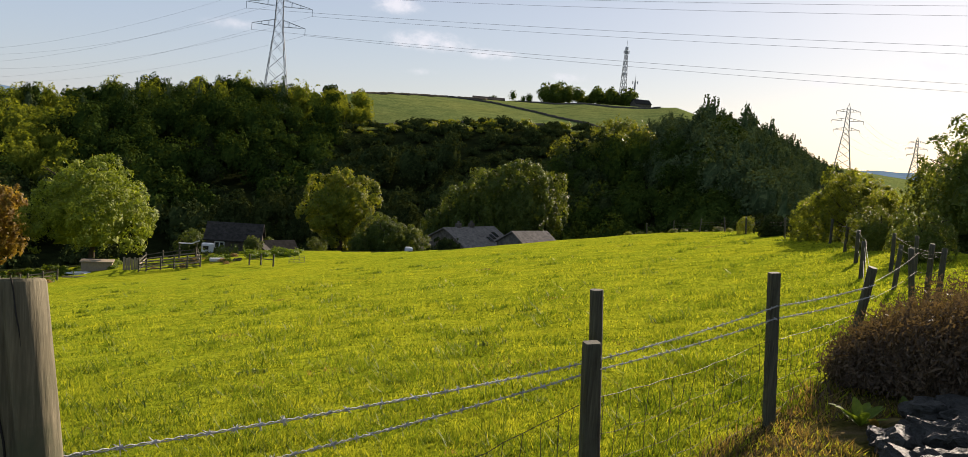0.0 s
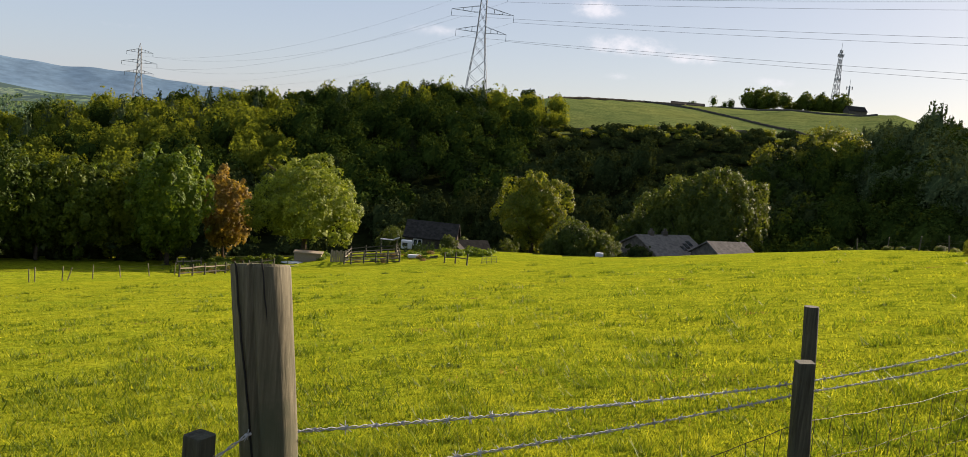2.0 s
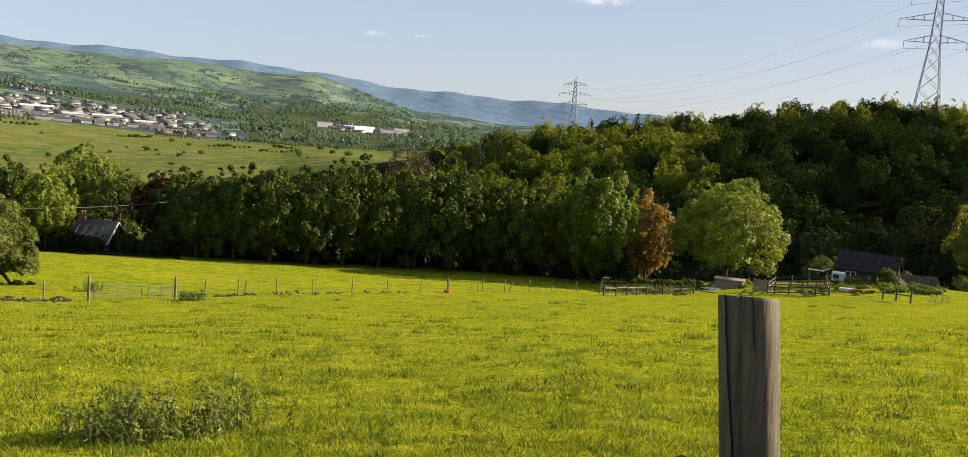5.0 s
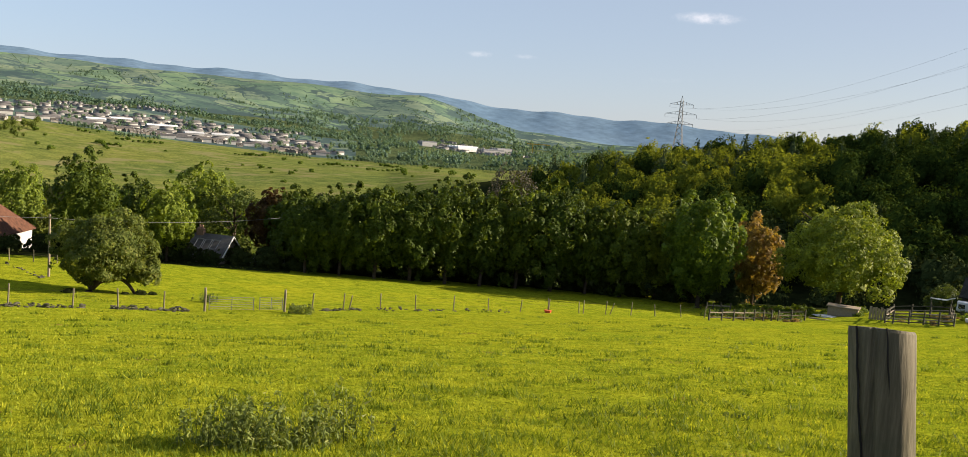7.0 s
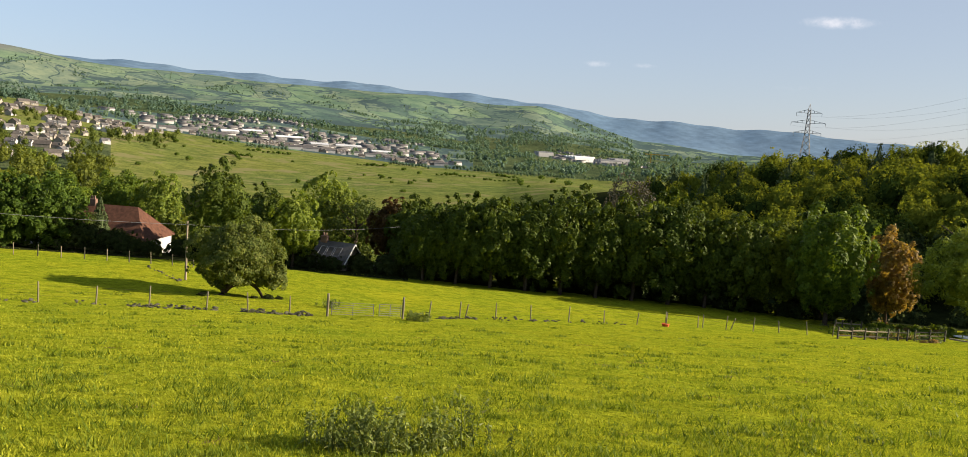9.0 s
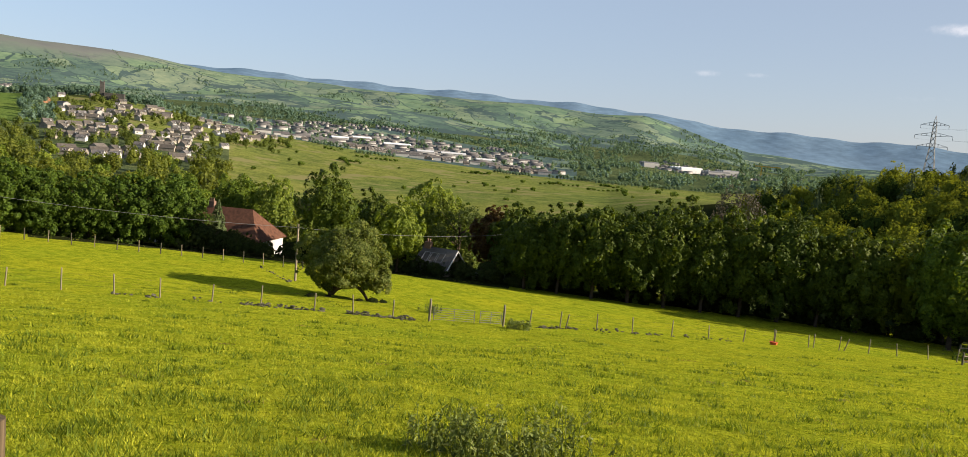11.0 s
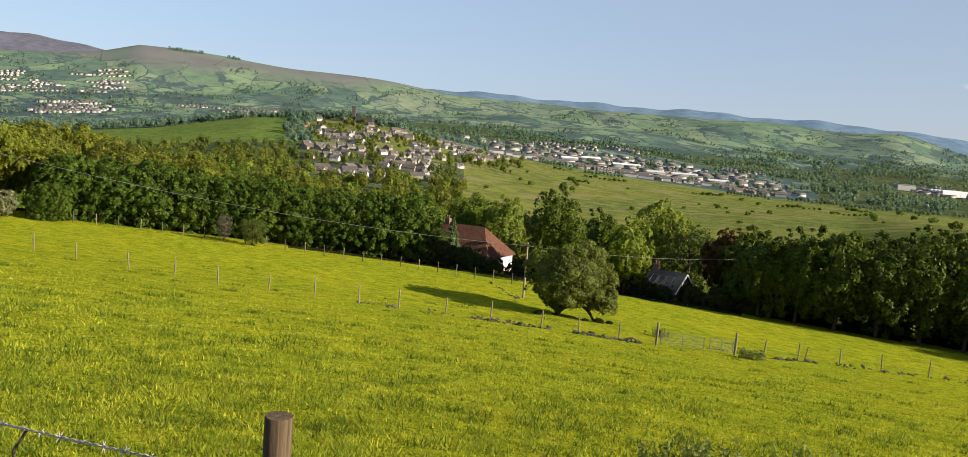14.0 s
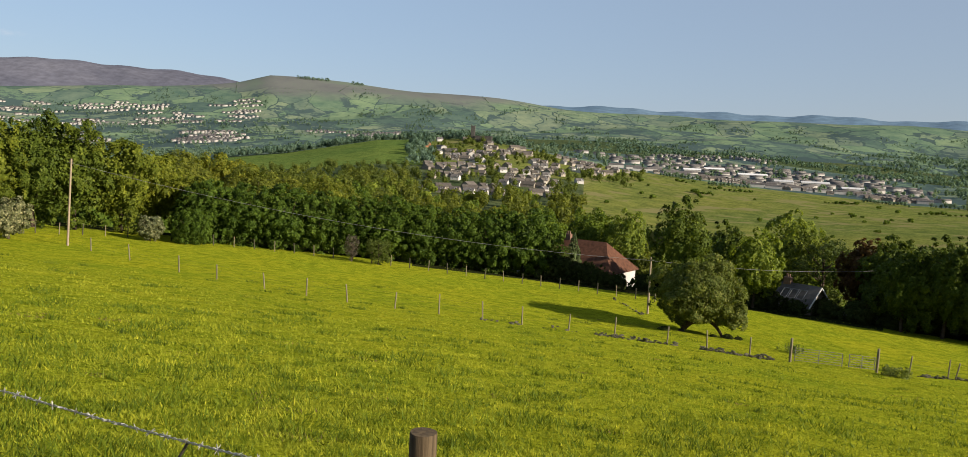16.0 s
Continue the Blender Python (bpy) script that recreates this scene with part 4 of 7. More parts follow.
for az, r, s, k in ((83.4, 118, 0.8, "dome_tree"), (85.9, 130, 0.86, "oak_a"), (88.3, 122, 0.84, "dome_tree"), (90.6, 134, 0.95, "oak_a"), (93.2, 124, 0.9, "dome_tree"), (95.4, 138, 1.02, "dome_tree"), (97.6, 126, 0.96, "oak_a"), (99.9, 132, 1.05, "dome_tree"), (102.0, 122, 1.02, "dome_tree"), (104.2, 128, 1.1, "oak_a"), (106.6, 120, 1.05, "dome_tree")):
    plant(k, az, r, s, az * 53, 1.0, "garden_tree", "broad domed olive-green tree behind a hornbeam screen", "tree", "trees behind the screen")
plant("airy_bush", 93.8, 88.5, 0.5, 20, 1.0, "bush", "thin yellowish bush before the hornbeams", "bush")
plant("bare_tree", 95.6, 88.5, 0.26, 70, 0.9, "bush", "leafless brown bush before the hornbeams", "bush")
plant("hornbeam_b", 105.9, 91, 0.55, 5, 1.0, "bush", "rounded green bush beside blossoming may", "bush")
# dark hedge before the two houses
for k in range(12):
    az = 60.5 + k * 1.9
    plant("dark_bush", az, 94.5 + (k * 7 % 3), 0.5 + 0.12 * (k * 5 % 3), k * 47, 1.0, "hedge_bush", "dark overgrown hedge bush before the houses", "bush", "hedge before the houses")
for az, r, s in ((78.5, 94.4, 0.56), (79.3, 94.6, 0.66), (80.2, 95.2, 0.74), (81.3, 95, 0.86), (82.3, 95.6, 0.96)):
    plant("dark_bush", az, r, s, az * 29, 1.0, "garden_bush", "dark garden bush before the red-roofed house", "bush", "bushes of the red-roofed house")
plant("pine_a", 80.6, 100, 0.36, 15, 1.0, "cypress", "dark narrow cypress before the red-roofed house", "tree")
# dark bushes added in place of the shade under the row
for k in range(15):
    plant("dark_bush", 31.5 + k * 2.05, 105.5 - 0.55 * k + 1.5 * (k % 2), 0.56 + 0.1 * (k % 3), k * 59, 0.9, "undergrowth_bush", "dark bush added to fill the gap beneath the sycamores", "bush", "undergrowth of the row")
# bushes along the upper fence, where two fields meet
for az, r, s, k, lab in ((-21.3, 39, 0.4, "lime_bush", "yellow-green willow bush at the fence corner"), (-22.8, 37, 0.62, "lime_bush", "tall yellow-green willow bush over the fence"), (-23.6, 35, 0.56, "lime_bush", "leafy green bush over the fence"), (-25.2, 33, 0.42, "lime_bush", "leafy green bush in the fence line"), (-26.9, 30, 0.3, "thorn", "dark green bush beside the fence"), (-29.4, 31, 0.74, "thorn", "dark thorn tree over the fence corner"), (-30.8, 28, 0.85, "thorn", "dark thorn tree beside the path"), (-18.9, 46, 0.36, "dark_bush", "ivy-covered clump on the fence line"), (-17.2, 54, 0.24, "lime_bush", "low bramble on the fence line"), (-27.4, 21, 0.28, "thorn", "low bramble behind the fence"), (-24.6, 27, 0.3, "thorn", "low bramble under the fence wires")):
    plant(k, az, r, s, az * 91, 1.0, "bush", lab, "bush")


for k in range(13):
    az = -9.0 - 0.72 * k
    plant(("bramble_a", "bramble_b", "bramble_a")[k % 3], az, float(field_edge(az)) - 1.5 + (k * 7 % 5) * 0.5, 0.08 + 0.03 * (k * 3 % 4), k * 83, 0.65, "bramble", "low bramble and nettles along the field's brow", "bush", "brambles on the brow")


# woods, too many trees to count
def wood(name, label, spots, kinds, seed, leaf, clumps, leaves, size, category="wood"):
    """spots: rows of az, r, scale. One joined mesh of crowns."""
    rng = np.random.default_rng(seed)
    temps = [crown(rng, w, b, t, clumps, leaves, size, sh)[0] for w, b, t, sh in kinds]
    out = []
    for az, r, s in spots:
        x, y, z = on_land(az, r, 0.3)
        v = temps[rng.integers(len(temps))]
        a = rng.uniform(0, 6.28)
        c, n = math.cos(a), math.sin(a)
        w = v * s * np.array([1, 1, rng.uniform(0.9, 1.15)])
        out.append(np.column_stack([w[:, 0] * c - w[:, 1] * n + x, w[:, 0] * n + w[:, 1] * c + y, w[:, 2] + z]))
    v = np.concatenate(out)
    ob = share(name, mesh_of(name, v, np.arange(len(v)).reshape(-1, 3), leaf))
    return tagged(ob, label, category, kind="stuff")


def scatter(seed, n, az0, az1, r0, r1, s0, s1, keep=None):
    g = random.Random(seed)
    out = []
    while len(out) < n:
        az, r = g.uniform(az0, az1), g.uniform(r0, r1)
        if keep is None or keep(az, r):
            out.append((az, r, g.uniform(s0, s1)))
    return out


def belts(seed, n, az0, az1, r0, r1, count, s0, s1, along=0.5):
    """Lines of trees, as hedges and shelter belts stand."""
    g = random.Random(seed)
    out = []
    for _ in range(n):
        az, r = g.uniform(az0, az1), g.uniform(r0, r1)
        da, dr = (g.uniform(0.18, 0.32), g.uniform(-4, 4)) if g.random() < along else (g.uniform(-0.08, 0.08), g.uniform(12, 22))
        for k in range(g.randint(count // 2, count)):
            out.append((az + da * k, r + dr * k + g.uniform(-6, 6), g.uniform(s0, s1)))
    return out


BROAD = [(9, 0.5, 11, "round"), (8, 0.5, 10, "round"), (7, 0.3, 9.5, "dome"), (10, 0.5, 12, "round")]
SCRUB = [(5, 0, 3.2, "dome"), (4, 0, 2.6, "dome"), (6, 0, 4, "dome")]
PINES = [(8, 0.5, 15.5, "cone"), (7.5, 0.5, 14, "cone"), (7, 1, 12, "round")]
# shade and sunlight laid on by leaf tone: dark right, bright left
wood("wood", "mixed broadleaved wood covering the shaded valley side", scatter(1, 240, 10.5, 48, 178, 305, 0.75, 1.1, lambda a, r: a < 27 or random.Random(int(a * 1000)).random() < 0.3), BROAD, 31, LEAF_WOOD_SHADED, 60, 12, 0.58)
wood("wood", "yellow-green young leaves toned as sunlit among the darker wood", scatter(2, 330, 11, 49, 200, 308, 0.65, 1.0, lambda a, r: a > 26 or r > 275), BROAD, 32, LEAF_YOUNG_LIT, 60, 12, 0.56)
wood("wood", "dark pines among the wood on the hill", scatter(3, 60, 13, 46, 255, 305, 0.6, 0.85), PINES, 33, LEAF_PINE, 90, 12, 0.5)
# the near-black leaf carries the shade of the valley bottom
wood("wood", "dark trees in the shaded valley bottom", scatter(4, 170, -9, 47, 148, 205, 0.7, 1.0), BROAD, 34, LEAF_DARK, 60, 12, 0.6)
wood("wood", "small yellow-green trees at the wood's end on the hill", scatter(26, 42, 8.3, 13, 262, 305, 0.35, 0.75, lambda a, r: r < 330 - 6 * (13 - a)), BROAD, 58, LEAF_YOUNG_LIT, 70, 14, 0.5)
# bank scrub in two leaf tones: shade below, sunlit rim along the top
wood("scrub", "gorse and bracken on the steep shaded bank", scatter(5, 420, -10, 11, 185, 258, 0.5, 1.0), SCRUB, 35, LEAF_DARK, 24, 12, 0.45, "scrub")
wood("scrub", "yellow-green thorn scrub along the bank's upper wall", scatter(15, 70, -8, 10.5, 240, 262, 0.4, 0.8), SCRUB, 45, LEAF_OAK, 24, 12, 0.45, "scrub")
wood("conifer_wood", "dark conifer wood on the shoulder of the hill", [(a, r, s * float(np.interp(a, [-22.5, -20, -18, -14, -12, -9.5], [0.3, 0.56, 0.8, 0.95, 0.75, 0.4]))) for a, r, s in scatter(6, 270, -22.5, -9.5, 118, 235, 0.8, 1.05, lambda a, r: r > 108 + 7 * (a + 21))], [(8, 0.5, 12.5, "round"), (7, 0.5, 14.5, "cone"), (9, 0.5, 11, "round"), (7, 1, 12, "round")], 36, LEAF_PINE, 84, 10, 0.52)
wood("wood", "olive-green trees with lit tops below the conifers", scatter(29, 12, -11.5, -5, 190, 228, 0.7, 0.95), BROAD, 63, LEAF_OLIVE, 84, 14, 0.45)
wood("wood", "light-edged trees below the conifers", scatter(7, 90, -17, -4, 128, 200, 0.6, 0.9), BROAD, 37, LEAF_WOOD_SHADED, 76, 15, 0.48)
wood("valley_trees", "trees of mixed green beyond the row of sycamores", scatter(8, 120, 48, 120, 128, 330, 0.7, 1.1, lambda a, r: a < 83 or r > 165), BROAD, 38, LEAF_OLIVE, 80, 13, 0.55)
wood("valley_trees", "dark green trees in the valley before the town", scatter(9, 200, 60, 120, 150, 520, 0.75, 1.15, lambda a, r: a > 78 or r < 400), BROAD, 39, LEAF_SYC, 46, 11, 1.0)
wood("valley_trees", "big garden trees between hedge and town", scatter(22, 330, 80, 119, 330, 760, 0.8, 1.3, lambda a, r: r < 660 or a > 91), BROAD, 54, LEAF_OLIVE, 30, 12, 1.0)
wood("valley_trees", "bright spring trees between hedge and town", scatter(23, 110, 80, 119, 360, 700, 0.7, 1.1), BROAD, 55, LEAF_LIME, 28, 11, 1.1)
wood("valley_scrub", "scattered thorn bushes on the flat valley meadow", scatter(10, 40, 47, 79, 560, 1150, 0.5, 1.5, lambda a, r: noise.noise(Vector((a * 0.2, r * 0.005, 2.0))) > -0.05), SCRUB, 40, LEAF_SYC, 34, 10, 0.7, "scrub")
wood("valley_scrub", "lines of willow bushes across the valley meadow", belts(24, 9, 50, 77, 780, 1120, 9, 0.6, 1.3, 0.8), SCRUB, 56, LEAF_SYC, 30, 9, 0.9, "scrub")
wood("valley_trees", "line of trees edging the valley meadow", belts(16, 12, 46, 74, 1130, 1210, 16, 0.5, 0.8, 1.0), BROAD, 46, LEAF_FAR_HAZED, 30, 9, 1.0)
wood("far_trees", "dark trees at the end of the hill field", scatter(28, 60, 90.2, 92.0, 880, 1200, 0.7, 1.1), BROAD, 60, LEAF_FAR_HAZED, 14, 10, 1.3)
FIELD = lambda a, r: 90.5 < a < 104.5 and 880 < r < 1205
COPSE = lambda a, r: noise.noise(Vector((a * 0.55, r * 0.011, 7.0)))
TOWN_TREES = scatter(11, 1900, 57, 118, 640, 1750, 0.5, 0.95, lambda a, r: not FIELD(a, r) and (COPSE(a, r) > 0.04 or (a > 91.5 and r < 1240)) and (r > 1240 or (a > 76 and r > 900) or a > 80.5))
OPEN = lambda a, r: (80.3 < a < 84 and 1890 < r < 2110) or (70.3 < a < 74.5 and 1960 < r < 2200) or (63 < a < 67 and 2000 < r < 2150)
wood("far_trees", "trees among the houses of the far town", [q for q in TOWN_TREES if q[1] > 1150], BROAD, 41, LEAF_FAR_HAZED, 12, 9, 1.5)
wood("far_trees", "leafy garden trees among the nearer houses of the town", [q for q in TOWN_TREES if q[1] <= 1150], BROAD, 61, LEAF_GARDEN, 18, 11, 1.15)
wood("far_trees", "dark wood round the church hill", scatter(17, 260, 84, 104.5, 1150, 1300, 0.8, 1.2, lambda a, r: r > 1205 or a < 90), BROAD, 47, LEAF_FAR_HAZED, 14, 9, 1.6)
wood("far_woods", "belts of trees and hedges on the far valley side", belts(12, 150, 44, 117, 1900, 3150, 14, 0.25, 0.5), BROAD, 42, LEAF_FAR_HAZED, 5, 5, 2.8)
wood("far_woods", "dense trees filling the far valley floor", scatter(18, 1900, 30, 62, 1230, 2500, 0.75, 1.35, lambda a, r: math.sin(a * 2.3 + r * 0.004) + 0.7 * math.sin(r * 0.013 + a * 0.9) > -0.45 and (not 46.5 < a < 53 or r > 2030 or r < 1500) and (a < 57.5 or r > 1640)), BROAD, 48, LEAF_FAR_HAZED, 5, 5, 3.0)
wood("far_woods", "scattered trees round the factory", scatter(27, 170, 46, 53.5, 1500, 2030, 0.4, 0.75, lambda a, r: not (48.2 < a < 51.8 and 1850 < r < 1990)), BROAD, 59, LEAF_FAR_HAZED, 8, 6, 2.4)
wood("far_woods", "wooded slope behind the far town", scatter(19, 900, 56, 93, 1760, 2150, 0.7, 1.2, lambda a, r: not OPEN(a, r)), BROAD, 49, LEAF_FAR_HAZED, 7, 5, 2.5)
wood("far_woods", "dark plantation on the edge of the far hill", scatter(20, 520, 46.5, 55, 2450, 3250, 0.5, 0.8, lambda a, r: a < 50.5 or r < 2800), BROAD, 50, LEAF_FAR_HAZED, 5, 5, 3.4)
wood("far_woods", "dark strip of wood along the far ridge", scatter(21, 90, 95, 101, 3240, 3300, 0.5, 0.8, lambda a, r: 97.2 < a < 99.3 or a < 95.8), BROAD, 51, LEAF_FAR_HAZED, 5, 5, 3.4)
wood("far_woods", "trees filling the far valley before the moor", scatter(25, 850, 98, 119, 1250, 2450, 0.6, 1.1), BROAD, 57, LEAF_FAR_HAZED, 5, 5, 2.8)
wood("far_woods", "small copses in the folds of the far hills", [(a + g_.gauss(0, 0.5), r + g_.gauss(0, 30), g_.uniform(0.5, 0.9)) for g_ in (random.Random(99),) for a, r, _ in scatter(98, 90, 50, 117, 2150, 3050, 1, 1) for _ in range(16)], BROAD, 52, LEAF_FAR_HAZED, 5, 5, 3.0)
wood("hilltop_trees", "clump of trees round a farm on the hilltop", scatter(13, 60, -9.0, -3.2, 455, 480, 0.45, 1.1), BROAD, 43, LEAF_ROW, 80, 13, 0.7)
wood("hilltop_trees", "thin trees along the hilltop wall", scatter(14, 16, -2.8, 1.6, 440, 455, 0.25, 0.6), BROAD, 44, LEAF_ROW, 44, 13, 0.57)


# ---- pylons and cables ----
def lattice(bm, z0, w0, z1, w1, bays, bar):
    def ring(z):
        k = (z - z0) / (z1 - z0)
        w = (w0 + (w1 - w0) * k) / 2
        return [Vector((i * w, j * w, z)) for i, j in ((-1, -1), (1, -1), (1, 1), (-1, 1))]
    zs = [z0 + (z1 - z0) * (1 - (1 - k / bays) ** 1.25) for k in range(bays + 1)]
    for a, b in zip(zs, zs[1:]):
        lo, hi = ring(a), ring(b)
        for k in range(4):
            beam(bm, lo[k], hi[k], bar * 1.5)
            beam(bm, lo[k], hi[(k + 1) % 4], bar)
            beam(bm, lo[(k + 1) % 4], hi[k], bar)


def pylon(name, az, r, z, tall, base, turn, label):
    """A lattice tower with a narrow waist and three pairs of arms."""
    x, y = polar(az, r)
    t = thing(name, pose(x, y, z, 0, 0, turn), label, "pylon", "line of pylons")
    bar = max(0.1, r * 0.00032)
    bm = bmesh.new()
    lattice(bm, -1, base, tall * 0.6, base * 0.3, 6, bar)
    part("leg_tower", bm, STEEL, t)
    bm = bmesh.new()
    lattice(bm, tall * 0.6, base * 0.3, tall * 0.93, base * 0.16, 5, bar)
    for k in range(4):
        beam(bm, ((k % 2 - .5) * base * .16, (k // 2 - .5) * base * .16, tall * 0.93), (0, 0, tall), bar)
    part("top_tower", bm, STEEL, t)
    tips = []
    for f, w in ((0.62, 0.17), (0.75, 0.21), (0.88, 0.155)):
        for s in (-1, 1):
            bm = bmesh.new()
            z0, tip = tall * f, Vector((s * tall * w, 0, tall * f + 0.3))
            for j in (-1, 1):
                beam(bm, (s * base * 0.1, j * base * 0.1, z0), tip, bar)
                beam(bm, (s * base * 0.1, j * base * 0.1, z0 + tall * 0.045), tip, bar)
                for k in (0.3, 0.6):
                    p = Vector((s * base * 0.1, j * base * 0.1, z0)).lerp(tip, k)
                    beam(bm, p, p + Vector((0, 0, tall * 0.045 * (1 - k))), bar)
            beam(bm, tip, tip - Vector((0, 0, tall * 0.045)), bar * 1.3)
            part("arm", bm, STEEL, t)
            tips.append(Matrix.Translation((x, y, z)) @ pose(0, 0, 0, 0, 0, turn) @ (tip - Vector((0, 0, tall * 0.045))))
    return tips


P1 = pylon("pylon", 14.4, 290, 4.0, 50, 9.5, 20, "tall grey lattice pylon on the wooded hilltop")
P2 = pylon("pylon", 35.7, 520, -11, 44, 8.5, 30, "grey lattice pylon beyond the wood")
P3 = pylon("pylon", -22.45, 470, 2.0, 36, 9.0, -20, "grey lattice pylon beyond the hill's shoulder")
P4 = pylon("pylon", -26.45, 640, -1.0, 32, 8.0, -20, "distant grey lattice pylon on the skyline")


def cable(a, b, sag, radius):
    k = np.linspace(0, 1, 28)[:, None]
    p = np.array(a)[None] * (1 - k) + np.array(b)[None] * k
    p[:, 2] -= (4 * sag * k * (1 - k))[:, 0]
    ob = share("power_cable", mesh_of("power_cable", *tube(p, radius, 4), CABLE))
    return tagged(ob, "thin overhead power cable slung between pylons", "cable", "overhead cables")


# the line goes on to the east, past the hilltop
for k in range(6):
    cable(P1[k], P2[k], 9, 0.024)
    # the next tower stands beyond the view; each line is slung so that it passes at a set height
    up = (5.85, 5.4, 8.0, 7.55, 10.25, 9.7)[k]
    ex, ey = polar(-62, 300)
    hx, hy = polar(-28.5, 1.0)
    den = (ex - P1[k].x) * hy - (ey - P1[k].y) * hx
    u = -(P1[k].x * hy - P1[k].y * hx) / den
    px, py = P1[k].x + u * (ex - P1[k].x), P1[k].y + u * (ey - P1[k].y)
    want = 1.6 + math.hypot(px, py) * math.tan(radians(up)) + 4 * 3 * u * (1 - u)
    cable(P1[k], Vector((ex, ey, (want - P1[k].z * (1 - u)) / u)), 3, 0.035)
for k in range(6):
    cable(P3[k], P4[k], 6, 0.04)


# masts on the hilltop
def mast(az, r, z, tall, wide, label):
    x, y = polar(az, r)
    t = thing("radio_mast", pose(x, y, z, 0, 0, 20), label, "mast", "hilltop masts")
    bm = bmesh.new()
    lattice(bm, -1, wide * 0.75, tall, wide * 0.2, 11, 0.13)
    beam(bm, (0, 0, tall), (0, 0, tall + 3.5), 0.16, 0.08)
    part("lattice", bm, STEEL, t)
    for f in (0.56, 0.9):
        bm = bmesh.new()
        for k in range(3):
            a = k * 2.1
            box(bm, math.cos(a) * 1.5 - 0.2, math.sin(a) * 1.5 - 0.2, tall * f, math.cos(a) * 1.5 + 0.2, math.sin(a) * 1.5 + 0.2, tall * f + 1.6, 0.05)
            beam(bm, (0, 0, tall * f + 1), (math.cos(a) * 1.5, math.sin(a) * 1.5, tall * f + 1), 0.12)
        part("antenna", bm, STEEL, t)


mast(-8.45, 470, float(height(-8.45, 470)), 35, 4.8, "slender lattice radio mast on the hilltop")
mast(-9.2, 470, float(height(-9.2, 470)), 18, 1.6, "short lattice mast with antennas beside a taller mast")


# ---- buildings ----
def gable_house(name, az, r, z, turn, w, d, eave, rise, wall, roof, label, category, group="", windows=(), chimney=None, over=0.3, hip=0.0, stack=BRICK_RED):
    """Ridge along local x. windows: rows of x, z, width, height on the front (local -y)."""
    x, y = polar(az, r)
    t = thing(name, pose(x, y, z, 0, 0, turn), label, category, group)
    bm = bmesh.new()
    a = [bm.verts.new((i * w / 2, j * d / 2, -1.5)) for i, j in ((-1, -1), (1, -1), (1, 1), (-1, 1))]
    b = [bm.verts.new((i * w / 2, j * d / 2, eave)) for i, j in ((-1, -1), (1, -1), (1, 1), (-1, 1))]
    g = [bm.verts.new((i * w / 2, 0, eave + rise)) for i in (-1, 1)]
    for k in range(4):
        bm.faces.new((a[k], a[(k + 1) % 4], b[(k + 1) % 4], b[k]))
    g[1].co.x -= hip
    bm.faces.new((b[1], b[2], g[1]))
    bm.faces.new((b[3], b[0], g[0]))
    part("wall", bm, wall, t)
    bm = bmesh.new()
    k = 1 + over / (d / 2)
    low = eave + rise - rise * k
    sec = [(-d / 2 * k, low), (0, eave + rise), (d / 2 * k, low), (d / 2 * k, low + 0.16), (0, eave + rise + 0.18), (-d / 2 * k, low + 0.16)]
    ends = [[bm.verts.new((sx * (w / 2 + over), py, pz + 0.02)) for py, pz in sec] for sx in (-1, 1)]
    if hip:                                 # the ridge stops short of the +x end
        for q in (1, 4):
            ends[1][q].co.x -= hip
    for q in range(6):
        bm.faces.new((ends[0][q], ends[0][(q + 1) % 6], ends[1][(q + 1) % 6], ends[1][q]))
    for e in ends:
        if hip and e is ends[1]:
            bm.faces.new((e[0], e[5], e[4], e[3], e[2]))
            bm.faces.new((e[0], e[1], e[2]))
            continue
        bm.faces.new((e[0], e[1], e[4], e[5]))
        bm.faces.new((e[1], e[2], e[3], e[4]))
    bmesh.ops.recalc_face_normals(bm, faces=bm.faces)
    part("roof", bm, roof, t)
    for wx, wz, ww, wh in windows:
        bm = bmesh.new()
        for p, q in (((-1, 0), (-1, 1)), ((1, 0), (1, 1)), ((-1, 0), (1, 0)), ((-1, 1), (1, 1)), ((0, 0), (0, 1))):
            beam(bm, (wx + p[0] * ww / 2, -d / 2 - 0.03, wz + p[1] * wh), (wx + q[0] * ww / 2, -d / 2 - 0.03, wz + q[1] * wh), 0.14)
        fr = part("window", bm, PAINT_WHITE, t, "white window frame")
        bm = bmesh.new()
        box(bm, wx - ww / 2, -d / 2 - 0.02, wz, wx + ww / 2, -d / 2 + 0.02, wz + wh)
        part("pane", bm, GLASS_DARK, fr)
    for cx in chimney or ():
        bm = bmesh.new()
        box(bm, cx - 0.42, -0.28, eave + rise - 0.6, cx + 0.42, 0.28, eave + rise + 0.75, 0.04)
        for k in (-0.2, 0.2):
            beam(bm, (cx + k * 0.8, 0, eave + rise + 0.75), (cx + k * 0.8, 0, eave + rise + 1.1), 0.2, 0.15)
        part("chimney", bm, stack, t)
    return t


gable_house("stone_barn", 16.4, 121, -16.4, 10, 7.0, 6, 2.7, 1.9, DARK_GRIT, SHADED_SLATE, "dark gritstone barn with a slate roof and small white window", "barn", windows=((-1.7, 1.6, 1.2, 0.8),))
